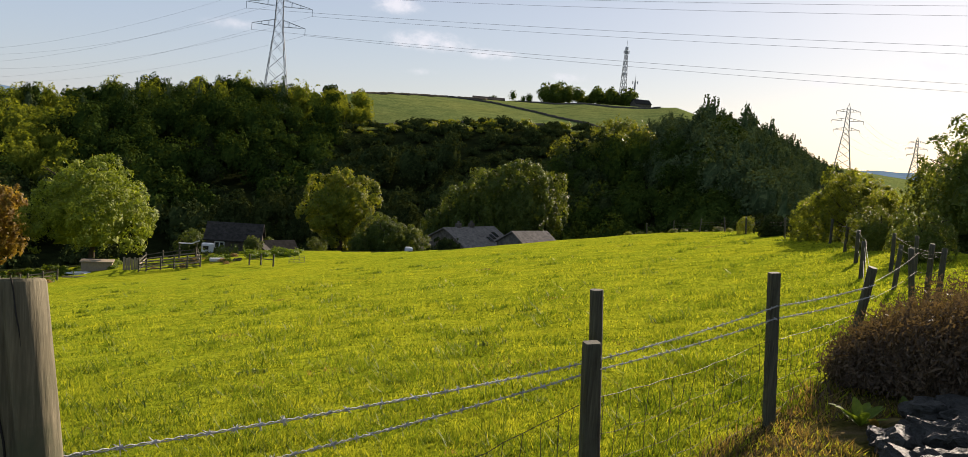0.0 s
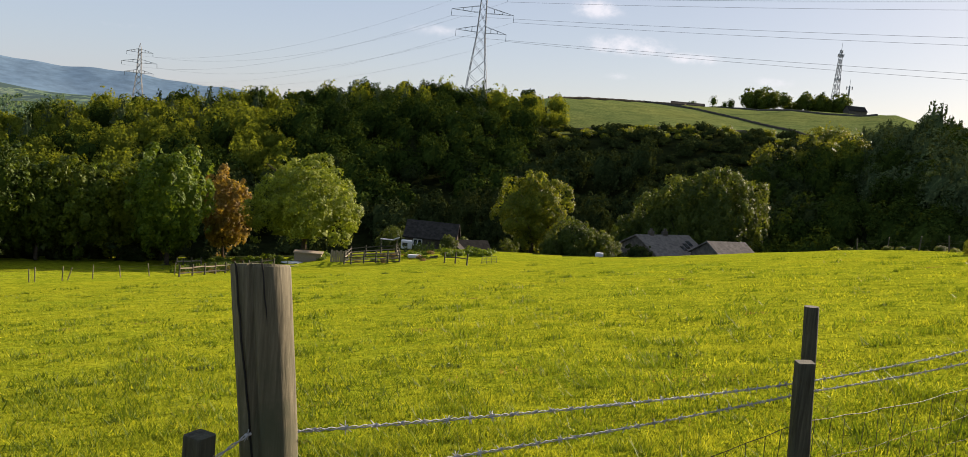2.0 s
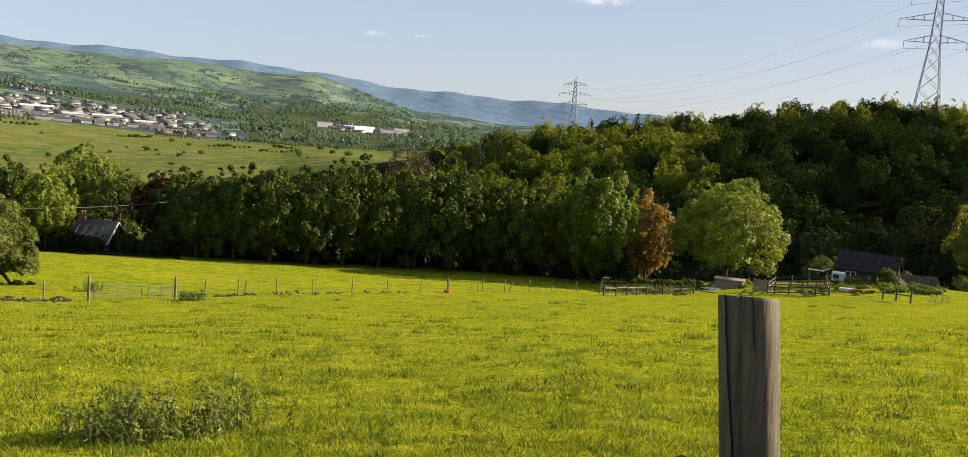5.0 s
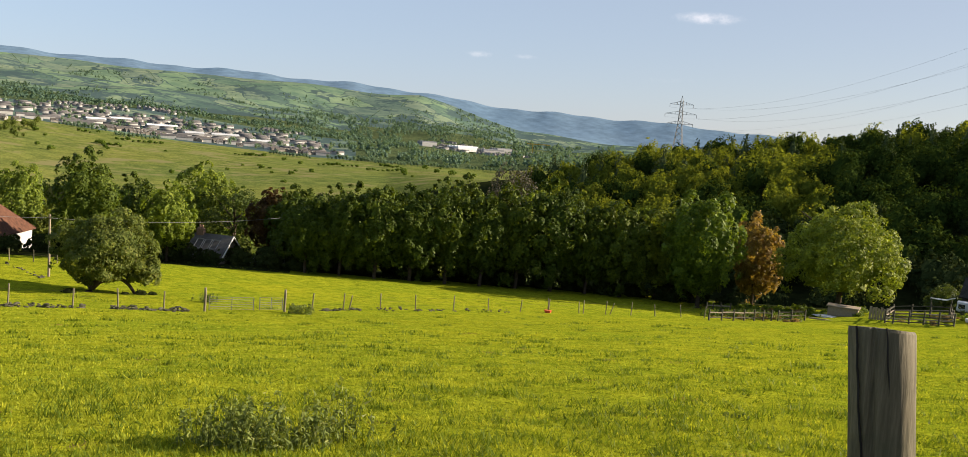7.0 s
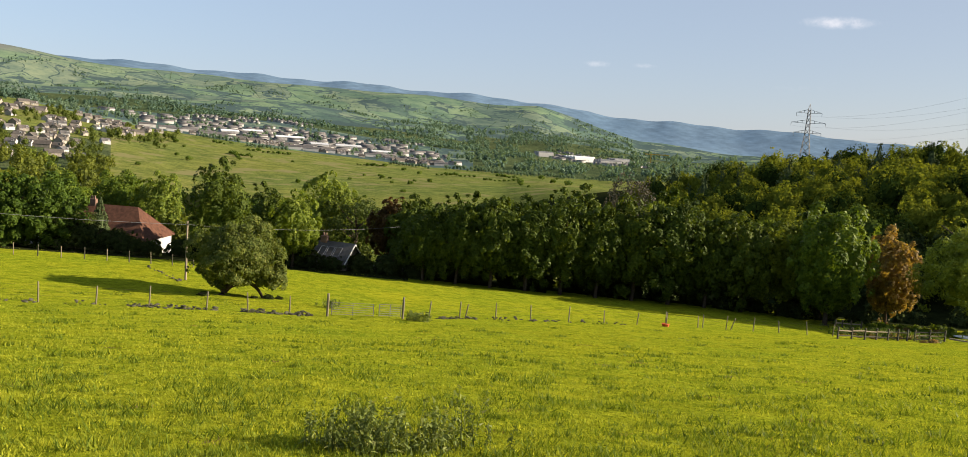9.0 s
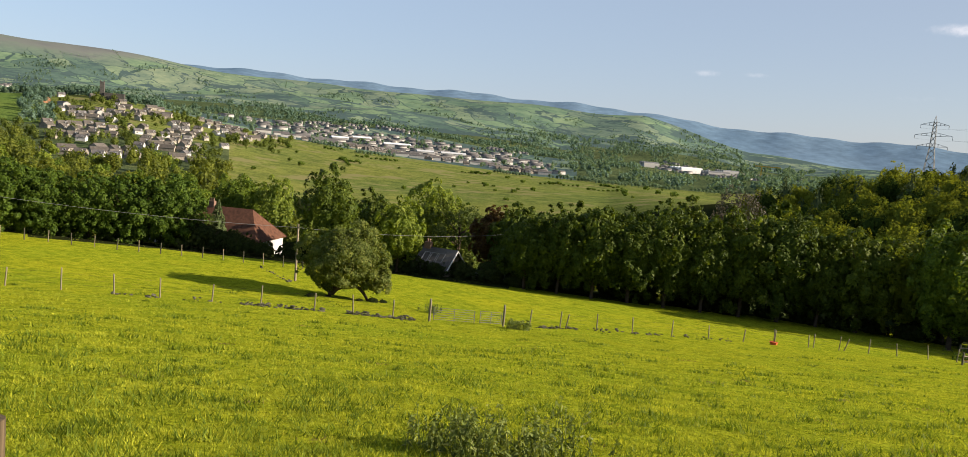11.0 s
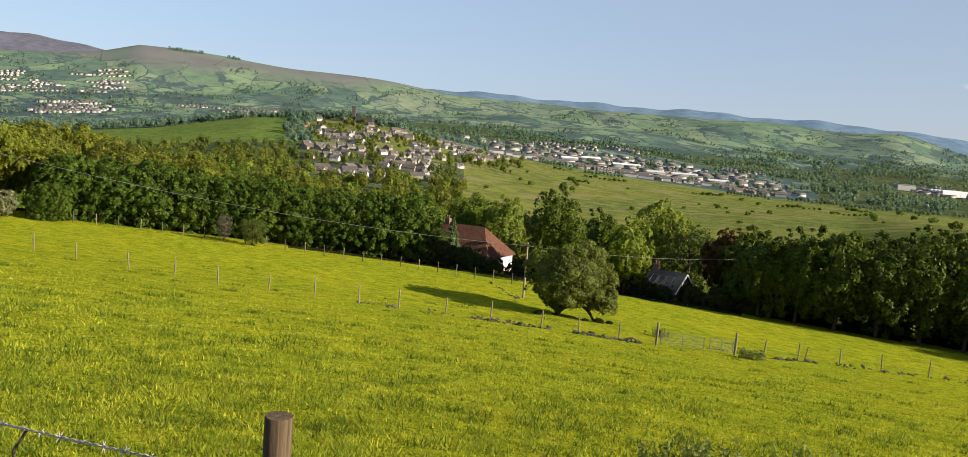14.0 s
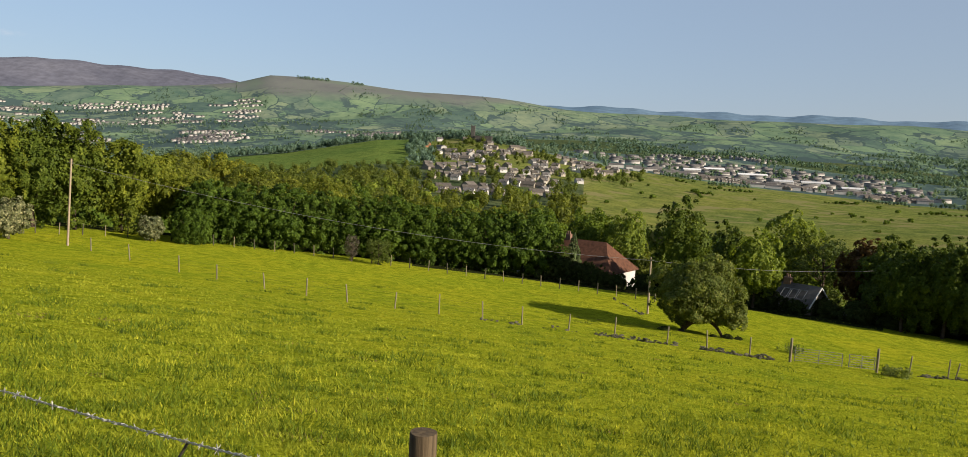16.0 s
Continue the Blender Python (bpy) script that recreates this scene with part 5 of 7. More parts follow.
gable_house("stone_outhouse", 14.7, 116, -16.9, 100, 3.2, 3.4, 1.5, 1.4, DARK_GRIT, SHADED_SLATE, "small stone lean-to with its gable to the field", "outhouse")
gable_house("stone_outhouse", 13.6, 120, -17.2, 40, 4.0, 3.6, 2.0, 1.4, DARK_GRIT, SHADED_SLATE, "low stone outhouse with a slate roof beside a barn", "outhouse")
main_cottage = gable_house("stone_cottage", 1.0, 126, -15.3, 48, 10.5, 9.5, 2.2, 2.4, GRIT, SLATE, "gritstone cottage with a pale stone roof and chimneys", "cottage", chimney=(-2.4, 0.4), stack=DARK_GRIT)
for k in range(3):
    bm = bmesh.new()
    y0, y1 = -3.6 + 0.5 * k, -2.6 + 0.5 * k
    zr = lambda q: 2.2 + 2.4 * (1 + q / 4.75) + 0.24
    x0 = 1.0 + 1.1 * k
    vs = [bm.verts.new(q) for q in ((x0, y0, zr(y0)), (x0 + 0.7, y0, zr(y0)), (x0 + 0.7, y1, zr(y1)), (x0, y1, zr(y1)))]
    top = bm.faces.new(vs)
    for v in bmesh.ops.extrude_face_region(bm, geom=[top])["geom"]:
        if isinstance(v, bmesh.types.BMVert):
            v.co.z += 0.08
    part("skylight", bm, GLASS_DARK, main_cottage, "dark skylight in the stone roof")
gable_house("stone_cottage", -3.1, 121, -13.9, 40, 6.4, 6.5, 2.0, 1.8, GRIT, SLATE, "stone farm building with a weathered slate roof", "cottage")
gable_house("red_roofed_house", 80.7, 106, -15.9, 52, 14.0, 7.6, 3.4, 3.0, WHITEWASH, TILE_RED, "white bungalow with a hipped red clay-tile roof behind trees", "house", chimney=(-0.6,), windows=((-2, 1.2, 1.4, 1.3), (2, 1.2, 1.4, 1.3)), hip=2.6)
cot = gable_house("small_house", 65.9, 98, -16.4, 38, 4.0, 5.0, 2.4, 2.1, GRIT, ROOF_GREY, "small grey-roofed house with white bargeboards under trees", "house", chimney=(-1.6,))
for k in range(3):
    bm = bmesh.new()
    y0, z0, y1, z1 = -1.9, 2.4 + 0.75, -0.9, 2.4 + 1.6
    for p, q in (((0, y0, z0), (0.75, y0, z0)), ((0, y1, z1), (0.75, y1, z1)), ((0, y0, z0), (0, y1, z1)), ((0.75, y0, z0), (0.75, y1, z1))):
        o = Vector((-1.4 + k * 0.95, -0.06, 0.2))
        beam(bm, Vector(p) + o, Vector(q) + o, 0.05)
    part("skylight", bm, STEEL, cot, "grey skylight frame")
for s_ in (-1, 1):
    bm = bmesh.new()
    beam(bm, (2.34, s_ * 2.75, 2.3), (2.34, 0, 4.6), 0.11)
    part("bargeboard", bm, PAINT_WHITE, cot, "white bargeboard")

# the far town
KINDS = [(8.5, 7.5, 2.5, 2.6, BRICK_PALE, ROOF_BROWN), (8.0, 7.0, 2.8, 2.4, WHITEWASH, ROOF_GREY), (20, 7, 4.0, 1.6, WHITEWASH, ROOF_GREY), (13, 8, 2.5, 2.6, BRICK_PALE, ROOF_BROWN), (22, 7.5, 3.6, 1.9, WHITEWASH, ROOF_GREY), (8, 7, 4.6, 2.8, BRICK_ORANGE, ROOF_BROWN)]
models = []
for w, d, e, h, wall, roof in KINDS:
    wins = [(x, z, 1.5, 1.3) for z, x in ((0.9, -w / 4), (3.2, w / 4))] if w < 11 else []
    models.append(gable_house("town_house", 86 + 0.93 * len(models), 905 + 31 * len(models), float(height(86 + 0.93 * len(models), 905 + 31 * len(models))), 200, w, d, e, h, wall, roof, "orange brick house with a pitched roof" if wall is BRICK_ORANGE else "pale two-storey house with a pitched roof", "house", "houses of the far town", windows=wins))
g = random.Random(77)
ROW_STEP = 1.08


HOMES = []


def street(az, r, da, dr, n, facing, which, gap=-0.75):
    """A row of houses side by side, with gaps where gardens lie."""
    for k in range(n):
        if math.sin(az * 3.1 + r * 0.02 + k * 0.9) + g.uniform(-0.9, 0.9) < gap:
            continue
        a, q = az + da * k + g.uniform(-0.1, 0.1), r + dr * k + g.uniform(-8, 8)
        if q > 1200 or COPSE(a, q) < 0.12:
            HOMES.append((a, q, a + facing + g.uniform(-5, 5), g.choice(which)))


for k in range(17):
    r_ = 690 + 27 * k
    a_ = max(80.6 - max(0, r_ - 850) / 75, 76.2) + g.uniform(0, 0.8)
    street(a_, r_, 640 / r_, g.uniform(-3, 3), int((91.5 - a_) / (640 / r_)), 40 * (k % 3) - 20, (0, 0, 0, 3, 1))
for k in range(14):
    street(58.2 + g.uniform(0, 1.5) + max(0, k - 7) * 0.6, 1250 + 26 * k, ROW_STEP, g.uniform(-2, 2), 18, 14 + g.uniform(-8, 8), (4, 4, 2, 2, 0, 1), -0.9)
street(67.9, 1740, 0.3, 0, 10, 100, (5,), -9)
street(43.5, 1890, 0.32, 4, 12, 70, (1, 2))
street(44.0, 1800, 0.4, 6, 8, 60, (1, 4))
street(46.6, 2015, 0.4, 3, 9, 80, (2, 1), -0.8)
street(46.4, 1880, 0.4, 4, 5, 80, (4, 2), -0.8)


def quarter(n, az0, az1, r0, r1, which):
    """A far part of the town: short rows that follow their streets, thick and thin by turns."""
    made = 0
    while made < n:
        a, q = g.uniform(az0, az1), g.uniform(r0, r1)
        if noise.noise(Vector((a * 0.35, q * 0.004, 3.0))) + g.uniform(-0.25, 0.25) < -0.05:
            continue
        turn, along = g.choice((20, 40, 65, 110)) + g.uniform(-8, 8), g.uniform(0.22, 0.32)
        for k in range(g.randint(2, 6)):
            HOMES.append((a + along * k, q + g.uniform(-4, 4), a + turn, g.choice(which)))
            made += 1


quarter(240, 102.0, 113.5, 2060, 2240, (1, 1, 2, 2, 4))
quarter(420, 101.5, 117.5, 2420, 2980, (1, 0, 3, 1, 2))
quarter(90, 92.5, 98.0, 2080, 2260, (1, 0, 1))
quarter(60, 60, 76, 1640, 1760, (1, 0, 3))
quarter(120, 59, 75, 1240, 1300, (0, 3, 0))
quarter(70, 44, 52, 1850, 2060, (1, 2, 0))
quarter(50, 38, 45, 1850, 2250, (1, 0, 3))
HOMES.sort(key=lambda h: h[1])
for a, q, turn, k in HOMES[:280]:
    x, y, z = on_land(a, q)
    copy_thing(models[k], pose(x, y, z, 0, 0, turn))
walls, roofs = [], []
for a, q, turn, k in HOMES[280:]:
    x, y, z = on_land(a, q)
    m = pose(x, y, z, 0, 0, turn)
    for child in models[k].children:
        if child.name.startswith(("wall", "roof")):
            out = walls if child.name.startswith("wall") else roofs
            v = np.array([m @ p.co for p in child.data.vertices])
            f = [(p.vertices[0], p.vertices[i], p.vertices[i + 1]) for p in child.data.polygons for i in range(1, len(p.vertices) - 1)]
            out.append((v, np.array(f)))
tagged(share("distant_house_walls", mesh_of("distant_house_walls", *join(walls), WHITEWASH)), "pale walls of many distant houses across the valley", "houses", kind="stuff")
tagged(share("distant_house_roofs", mesh_of("distant_house_roofs", *join(roofs), ROOF_GREY)), "grey roofs of many distant houses across the valley", "houses", kind="stuff")
x, y, z = on_land(87.6, 1150)
t = thing("church", pose(x, y, z, 0, 0, 80), "stone church with a square tower on the town's hill", "church")
bm = bmesh.new()
box(bm, -2.6, -2.6, -1, 2.6, 2.6, 21, 0.2)
for i in (-1, 1):
    for j in (-1, 1):
        beam(bm, (i * 2.2, j * 2.2, 21), (i * 2.2, j * 2.2, 22.6), 0.7, 0.3)
part("tower", bm, CHURCH_STONE, t)
bm = bmesh.new()
box(bm, 2.9, -4.5, -1, 26, 4.5, 8, 0.1)
part("nave", bm, CHURCH_STONE, t)
x, y, z = on_land(49.9, 1950)
t = thing("factory", pose(x, y, z, 0, 0, 82), "long white-roofed factory in the valley", "factory")
bm = bmesh.new()
box(bm, -27, -25, -2, 27, 25, 9, 0.3)
part("wall", bm, PAINT_WHITE, t)
bm = bmesh.new()
for k in range(4):
    beam(bm, (-27, -20 + k * 13, 7), (27, -20 + k * 13, 7), 7.5)
part("roof", bm, PAINT_WHITE, t)


for az_, r_, w_, d_, h_ in ((48.0, 1925, 26, 20, 7), (52.3, 1935, 18, 16, 8), (47.2, 1990, 20, 14, 9)):
    x, y, z = on_land(az_, r_)
    t = thing("warehouse", pose(x, y, z, 0, 0, 74), "pale warehouse with a blue-grey sheet roof beside a factory", "warehouse", "warehouses in the valley")
    bm = bmesh.new()
    box(bm, -w_, -d_, -2, w_, d_, h_, 0.3)
    part("wall", bm, WHITEWASH, t)
    bm = bmesh.new()
    for k in range(3):
        beam(bm, (-w_, (k - 1) * d_ * 0.62, h_ - 1), (w_, (k - 1) * d_ * 0.62, h_ - 1), d_ * 0.45)
    part("roof", bm, STEEL, t)


for az_, r_, w_, d_, h_ in ((63.2, 1335, 15, 9, 5), (65.4, 1370, 20, 10, 5), (67.3, 1300, 13, 11, 7), (69.2, 1390, 22, 9, 5), (71.6, 1420, 16, 10, 5), (73.0, 1350, 13, 8, 5)):
    x, y, z = on_land(az_, r_)
    t = thing("trade_shed", pose(x, y, z, 0, 0, az_ + 8), "long white trade shed with a pale shallow roof", "warehouse", "trade sheds of the town")
    bm = bmesh.new()
    box(bm, -w_, -d_, -2, w_, d_, h_, 0.2)
    part("wall", bm, WHITEWASH, t)
    bm = bmesh.new()
    e_ = [bm.verts.new((i * (w_ + 0.4), j * (d_ + 0.4), h_ + k_)) for i in (-1, 1) for j, k_ in ((-1, 0), (0, 2.4), (1, 0))]
    for f_ in ((0, 1, 4, 3), (1, 2, 5, 4), (0, 2, 1), (3, 4, 5), (0, 3, 5, 2)):
        bm.faces.new([e_[q] for q in f_])
    bmesh.ops.recalc_face_normals(bm, faces=bm.faces)
    part("roof", bm, PAINT_WHITE, t)


# dry-stone walls and a farm on the hill
def dry_wall(points, label, tall=0.75, thick=0.5):
    P = []
    for (a0, r0), (a1, r1) in zip(points, points[1:]):
        n = max(2, int(abs(a1 - a0) * r0 / 57 / 2.0 + abs(r1 - r0) / 3))
        P += [on_land(a0 + (a1 - a0) * k / n, r0 + (r1 - r0) * k / n) for k in range(n)]
    P.append(on_land(*points[-1]))
    p = np.array(P)
    d = np.gradient(p[:, :2], axis=0)
    d /= np.linalg.norm(d, axis=1)[:, None]
    side = np.column_stack([-d[:, 1], d[:, 0], np.zeros(len(p))]) * thick / 2
    up = np.column_stack([np.zeros((len(p), 2)), tall * np.random.default_rng(len(p)).uniform(0.75, 1.15, len(p))])
    low = np.array([0, 0, 0.4])
    v = np.stack([p - side - low, p + side - low, p + side * 0.7 + up, p - side * 0.7 + up], 1).reshape(-1, 3)
    f = []
    for k in range(len(p) - 1):
        for q in range(4):
            f.append((4 * k + q, 4 * k + (q + 1) % 4, 4 * k + 4 + (q + 1) % 4, 4 * k + 4 + q))
    f += [(0, 1, 2, 3), tuple(4 * len(p) - 4 + q for q in range(4))]
    tagged(share("dry_stone_wall", mesh_of("dry_stone_wall", v, np.array(f), DARK_GRIT)), label, "wall", "dry-stone walls")


dry_wall([(10.5, 262), (7, 264), (3, 266), (-1, 268), (-4, 272), (-8, 268)], "dark dry-stone wall along the foot of the hill field")
dry_wall([(9.5, 338), (6, 368), (3, 396), (0.5, 420)], "dark dry-stone wall along the hill's brow")
dry_wall([(3.4, 396), (0, 380), (-3, 350), (-6.5, 300), (-8, 272)], "dry-stone wall running down across the hill field")
dry_wall([(0.5, 440), (-3, 450), (-5, 430), (-8, 400), (-11, 400)], "dry-stone wall below the hilltop farm")
gable_house("hill_farm", -9.7, 455, float(height(-9.7, 455)), 20, 9, 6, 3.5, 2.2, DARK_GRIT, SHADED_SLATE, "small dark farm building on the hilltop", "farm")
gable_house("hill_barn", 0.4, 440, float(height(0.4, 440)), 5, 16, 7, 1.9, 1.3, DARK_GRIT, SHADED_SLATE, "long low barn on the hill's skyline", "barn")
# yellow crane far down the valley
x, y, z = on_land(45.2, 2000)
t = thing("tower_crane", pose(x, y, z, 0, 0, 45), "yellow tower crane far down the valley", "crane")
bm = bmesh.new()
beam(bm, (0, 0, 0), (0, 0, 26), 2.2)
part("tower", bm, CRANE_YELLOW, t)
bm = bmesh.new()
beam(bm, (-14, 0, 27), (40, 0, 27), 2.2)
part("jib", bm, CRANE_YELLOW, t)
# parked car half hidden by the hedge
x, y = polar(62.6, 97.5)
t = thing("parked_car", pose(x, y, ground_z(x, y), 0, 0, 75), "grey car parked under dark trees", "car")
bm = bmesh.new()
vs = box(bm, -2.0, -0.85, 0.35, 2.0, 0.85, 0.95, 0.12)
part("body", bm, STEEL, t)
bm = bmesh.new()
for v in box(bm, -1.2, -0.75, 0.95, 1.1, 0.75, 1.45):
    if v.co.z > 1.2:
        v.co.x *= 0.7
        v.co.y *= 0.85
part("cabin", bm, GLASS_DARK, t)
for i in (-1.25, 1.25):
    for j in (-0.8, 0.8):
        bm = bmesh.new()
        bmesh.ops.create_cone(bm, cap_ends=True, segments=14, radius1=0.32, radius2=0.32, depth=0.2, matrix=Matrix.Translation((i, j, 0.32)) @ pose(0, 0, 0, 90))
        part("wheel", bm, DARK_POST, t)


# ---- wooden poles with a line ----
def pole(az, r, tall, lean, label):
    x, y, z = on_land(az, r, 0.3)
    t = thing("telegraph_pole", pose(x, y, z, -2.5 if tall > 6 else 0, lean, 0), label, "pole", "telegraph poles")
    part_mesh = mesh_of("shaft", *tube(np.array([[0, 0, 0], [0, 0, tall * 0.5], [0, 0, tall + 0.3]]), np.array([0.1, 0.09, 0.075]), 9), PALE_WOOD, True)
    share("shaft", part_mesh, t)
    bm = bmesh.new()
    beam(bm, (-0.3, 0, tall), (0.3, 0, tall), 0.09)
    for s in (-0.25, 0.25):
        beam(bm, (s, 0, tall + 0.02), (s, 0, tall + 0.2), 0.07, 0.05)
    part("crosspiece", bm, DARK_POST, t)
    return Vector((x, y, z + tall))


T1 = pole(75.5, 74.5, 5.0, 0, "slim wooden telegraph pole standing beside a hawthorn")
T2 = pole(113.0, 80, 7.4, 0, "tall wooden telegraph pole at the top of the lower fence")
for a, b, s in ((T1, T2, 1.2), (T1, Vector((-92, 60, -9)), 1.0)):
    k = np.linspace(0, 1, 24)[:, None]
    p = np.array(a)[None] * (1 - k) + np.array(b)[None] * k
    p[:, 2] -= (4 * s * k * (1 - k))[:, 0]
    tagged(share("telephone_wire", mesh_of("telephone_wire", *tube(p, 0.012, 4), CABLE)), "dark telephone wire slung between wooden poles", "wire")


# ---- the near fence ----
def round_post(name, base, top, rad, mat, label, knots=9, square=False, split=None, group="near fence posts", cut=None):
    """A weathered post from base to top, a little crooked, with a flat worn top; split: where a long crack runs, in degrees."""
    b, tp = Vector(base), Vector(top)
    ax = tp - b
    q = ax.to_track_quat("Z", "X").to_matrix()
    rng = np.random.default_rng(int(abs(b.x) * 1000) + 7)
    sides = 8 if square else 60
    hs = list(np.linspace(0, ax.length - 0.006, knots)) + [ax.length]
    bm = bmesh.new()
    rings = []
    wob = np.cumsum(rng.normal(size=(len(hs), 2)) * rad * 0.015, axis=0)
    tilt = rng.normal() * 0.06
    for k, h in enumerate(hs):
        ring = []
        for s in range(sides):
            a = 2 * math.pi * (s + 0.5) / sides
            if square:
                a = math.pi / 2 * (s // 2) + math.pi / 4 + (0.12 if s % 2 else -0.12)
                rr = rad * 1.25
            else:
                rr = rad * (1 + 0.025 * math.sin(3 * a + 1) + 0.012 * math.sin(7 * a + h) + 0.004 * rng.normal())
                if split is not None:
                    where = split + 10 * math.sin(h * 3.1)
                    off = abs((math.degrees(a) - where + 180) % 360 - 180)
                    if off < 4.5:
                        rr *= 0.84
            if k == len(hs) - 1:
                rr *= 0.965
            if cut is not None and k >= len(hs) - 2:      # a top sawn aslant, falling away
                h = hs[k] - 0.5 * cut.length * (1 + (q @ Vector((math.cos(a), math.sin(a), 0))).dot(cut.normalized()))
            z = h + (tilt * rad * math.cos(a) if k >= len(hs) - 2 else 0)
            ring.append(bm.verts.new(b + q @ Vector((rr * math.cos(a) + wob[k][0], rr * math.sin(a) + wob[k][1], z))))
        rings.append(ring)
    for r0, r1 in zip(rings, rings[1:]):
        for s in range(sides):
            f = bm.faces.new((r0[s], r0[(s + 1) % sides], r1[(s + 1) % sides], r1[s]))
            f.smooth = not square and r1 is not rings[-1]
    cap = [bm.verts.new(v.co) for v in rings[-1]]
    bm.faces.new(cap)
    ob = part(name, bm, mat, None)
    return tagged(ob, label, "fence post", group)


A_TOP, A_BASE = Vector((-0.955, 1.688, 1.266)), Vector((-0.781, 1.773, -0.45))
F_TOP = Vector((-1.005, 1.58, 0.89))
B_TOP, S_TOP = Vector((0.56, 4.003, 0.963)), Vector((0.519, 3.705, 0.773))
C_TOP, D_TOP, G_TOP = Vector((2.07, 5.94, 0.879)), Vector((4.0, 8.62, 0.69)), Vector((-2.392, -0.286, 0.874))
big_post = round_post("fence_post", A_BASE, A_TOP, 0.065, POST_WOOD, "thick round weathered fence post with a long split", 14, split=262, cut=Vector((-0.012, 0.021, 0)))
bm = bmesh.new()
bmesh.ops.create_cone(bm, cap_ends=True, segments=14, radius1=0.0055, radius2=0.0045, depth=0.004, matrix=Matrix.Translation(A_TOP + Vector((0.053, -0.022, -0.035))) @ look((0, 0, 0), (-0.9, 1.6, 0)))
part("knot", bm, DARK_POST, big_post, "small round knot in the wood")
axis_ = A_BASE - A_TOP
seen = (Vector((-0.142, -0.038, 1.6)) - A_TOP)
seen = (seen - axis_ * (seen.dot(axis_) / axis_.length_squared)).normalized()
across = axis_.cross(seen).normalized()
if across.x < 0:
    across = -across
for stops, wide_ in ((((0.0, -0.68), (0.18, -0.62), (0.3, -0.52), (0.6, -0.42), (1.2, -0.3)), 0.0024), (((0.0, 0.17), (0.04, 0.19), (0.1, 0.24), (0.14, 0.22)), 0.0016)):
    pts_ = []
    for h_ in np.linspace(0, stops[-1][0], 30):
        s_ = float(np.interp(h_, [q[0] for q in stops], [q[1] for q in stops])) + 0.015 * math.sin(h_ * 60)
        pts_.append(A_TOP + axis_.normalized() * (h_ - 0.002) + (across * s_ + seen * math.sqrt(1 - s_ * s_)) * 0.0652)
    rad_ = wide_ * np.concatenate([np.ones(20), np.linspace(1, 0.2, 10)])
    share("split", mesh_of("split", *tube(np.array([tuple(q) for q in pts_]), rad_, 5), SHADED_SLATE), big_post, label="long dark crack in the wood")
round_post("fence_post", (-1.0, 1.60, -0.5), F_TOP, 0.027, DARK_POST, "short dark stub of an old fence post", square=True)
round_post("fence_post", (0.67, 4.0, -0.5), B_TOP, 0.032, DARK_POST, "slim dark wooden fence post")
round_post("fence_post", (0.60, 3.72, -0.5), S_TOP, 0.036, DARK_POST, "shorter grey split fence post beside a taller one", square=True)
round_post("fence_post", (2.18, 5.95, -0.5), C_TOP, 0.037, DARK_POST, "square dark fence post in rough grass", square=True)
round_post("fence_post", (3.88, 8.75, -0.6), D_TOP, 0.046, DARK_POST, "leaning dark fence post above heather")
round_post("fence_post", (-2.40, -0.29, -0.6), G_TOP, 0.035, BROWN_POST, "round brown fence post with a worn flat top")
H_TOP = Vector((-4.3, -2.85, 0.62))
round_post("fence_post", (-4.32, -2.85, -0.7), H_TOP, 0.036, BROWN_POST, "round brown fence post farther up the slope")

rngw = np.random.default_rng(9)


def barbed(points, label, dips=0.012):
    """Two twisted strands through points, with four-pointed barbs."""
    pts = [Vector(p) for p in points]
    path = []
    for a, b in zip(pts, pts[1:]):
        n = max(6, int((b - a).length / 0.012))
        for k in range(n):
            u = k / n
            p = a.lerp(b, u)
            p.z -= 4 * dips * u * (1 - u) * min(1.5, (b - a).length / 2)
            path.append(p)
    path.append(pts[-1])
    p = np.array(path)
    t = thing("barbed_wire", Matrix.Identity(4), label, "wire", "barbed wires")
    s = np.concatenate([[0], np.cumsum(np.linalg.norm(np.diff(p, axis=0), axis=1))])
    for ph in (0, math.pi):
        off = np.column_stack([np.cos(s * 95 + ph) * 0.5, np.cos(s * 95 + ph) * 0.5, np.sin(s * 95 + ph)]) * 0.0034
        share("strand", mesh_of("strand", *tube(p + off, 0.0018, 5), WIRE), t)
    out = []
    for d in np.arange(0.04, s[-1], 0.085):
        d += rngw.normal() * 0.008
        c = np.array([np.interp(d, s, p[:, i]) for i in range(3)])
        for _ in range(3):
            v = rngw.normal(size=3)
            v /= np.linalg.norm(v)
            out.append(tube(np.array([c - v * 0.018, c, c + v * 0.018]), np.array([0.0008, 0.0024, 0.0008]), 4))
        out.append(tube(np.array([c + [0.006, 0.004, 0.003], c - [0.006, 0.004, 0.003]]), 0.0046, 5))
    tagged(share("barb", mesh_of("barb", *join(out), WIRE), t, label="small pointed barbs"), kind="stuff")
    return t


def at(v, z):
    return Vector((v.x, v.y, z))


front = Vector((0.03, -0.05, 0))
W_F = F_TOP - Vector((0, 0, 0.03))
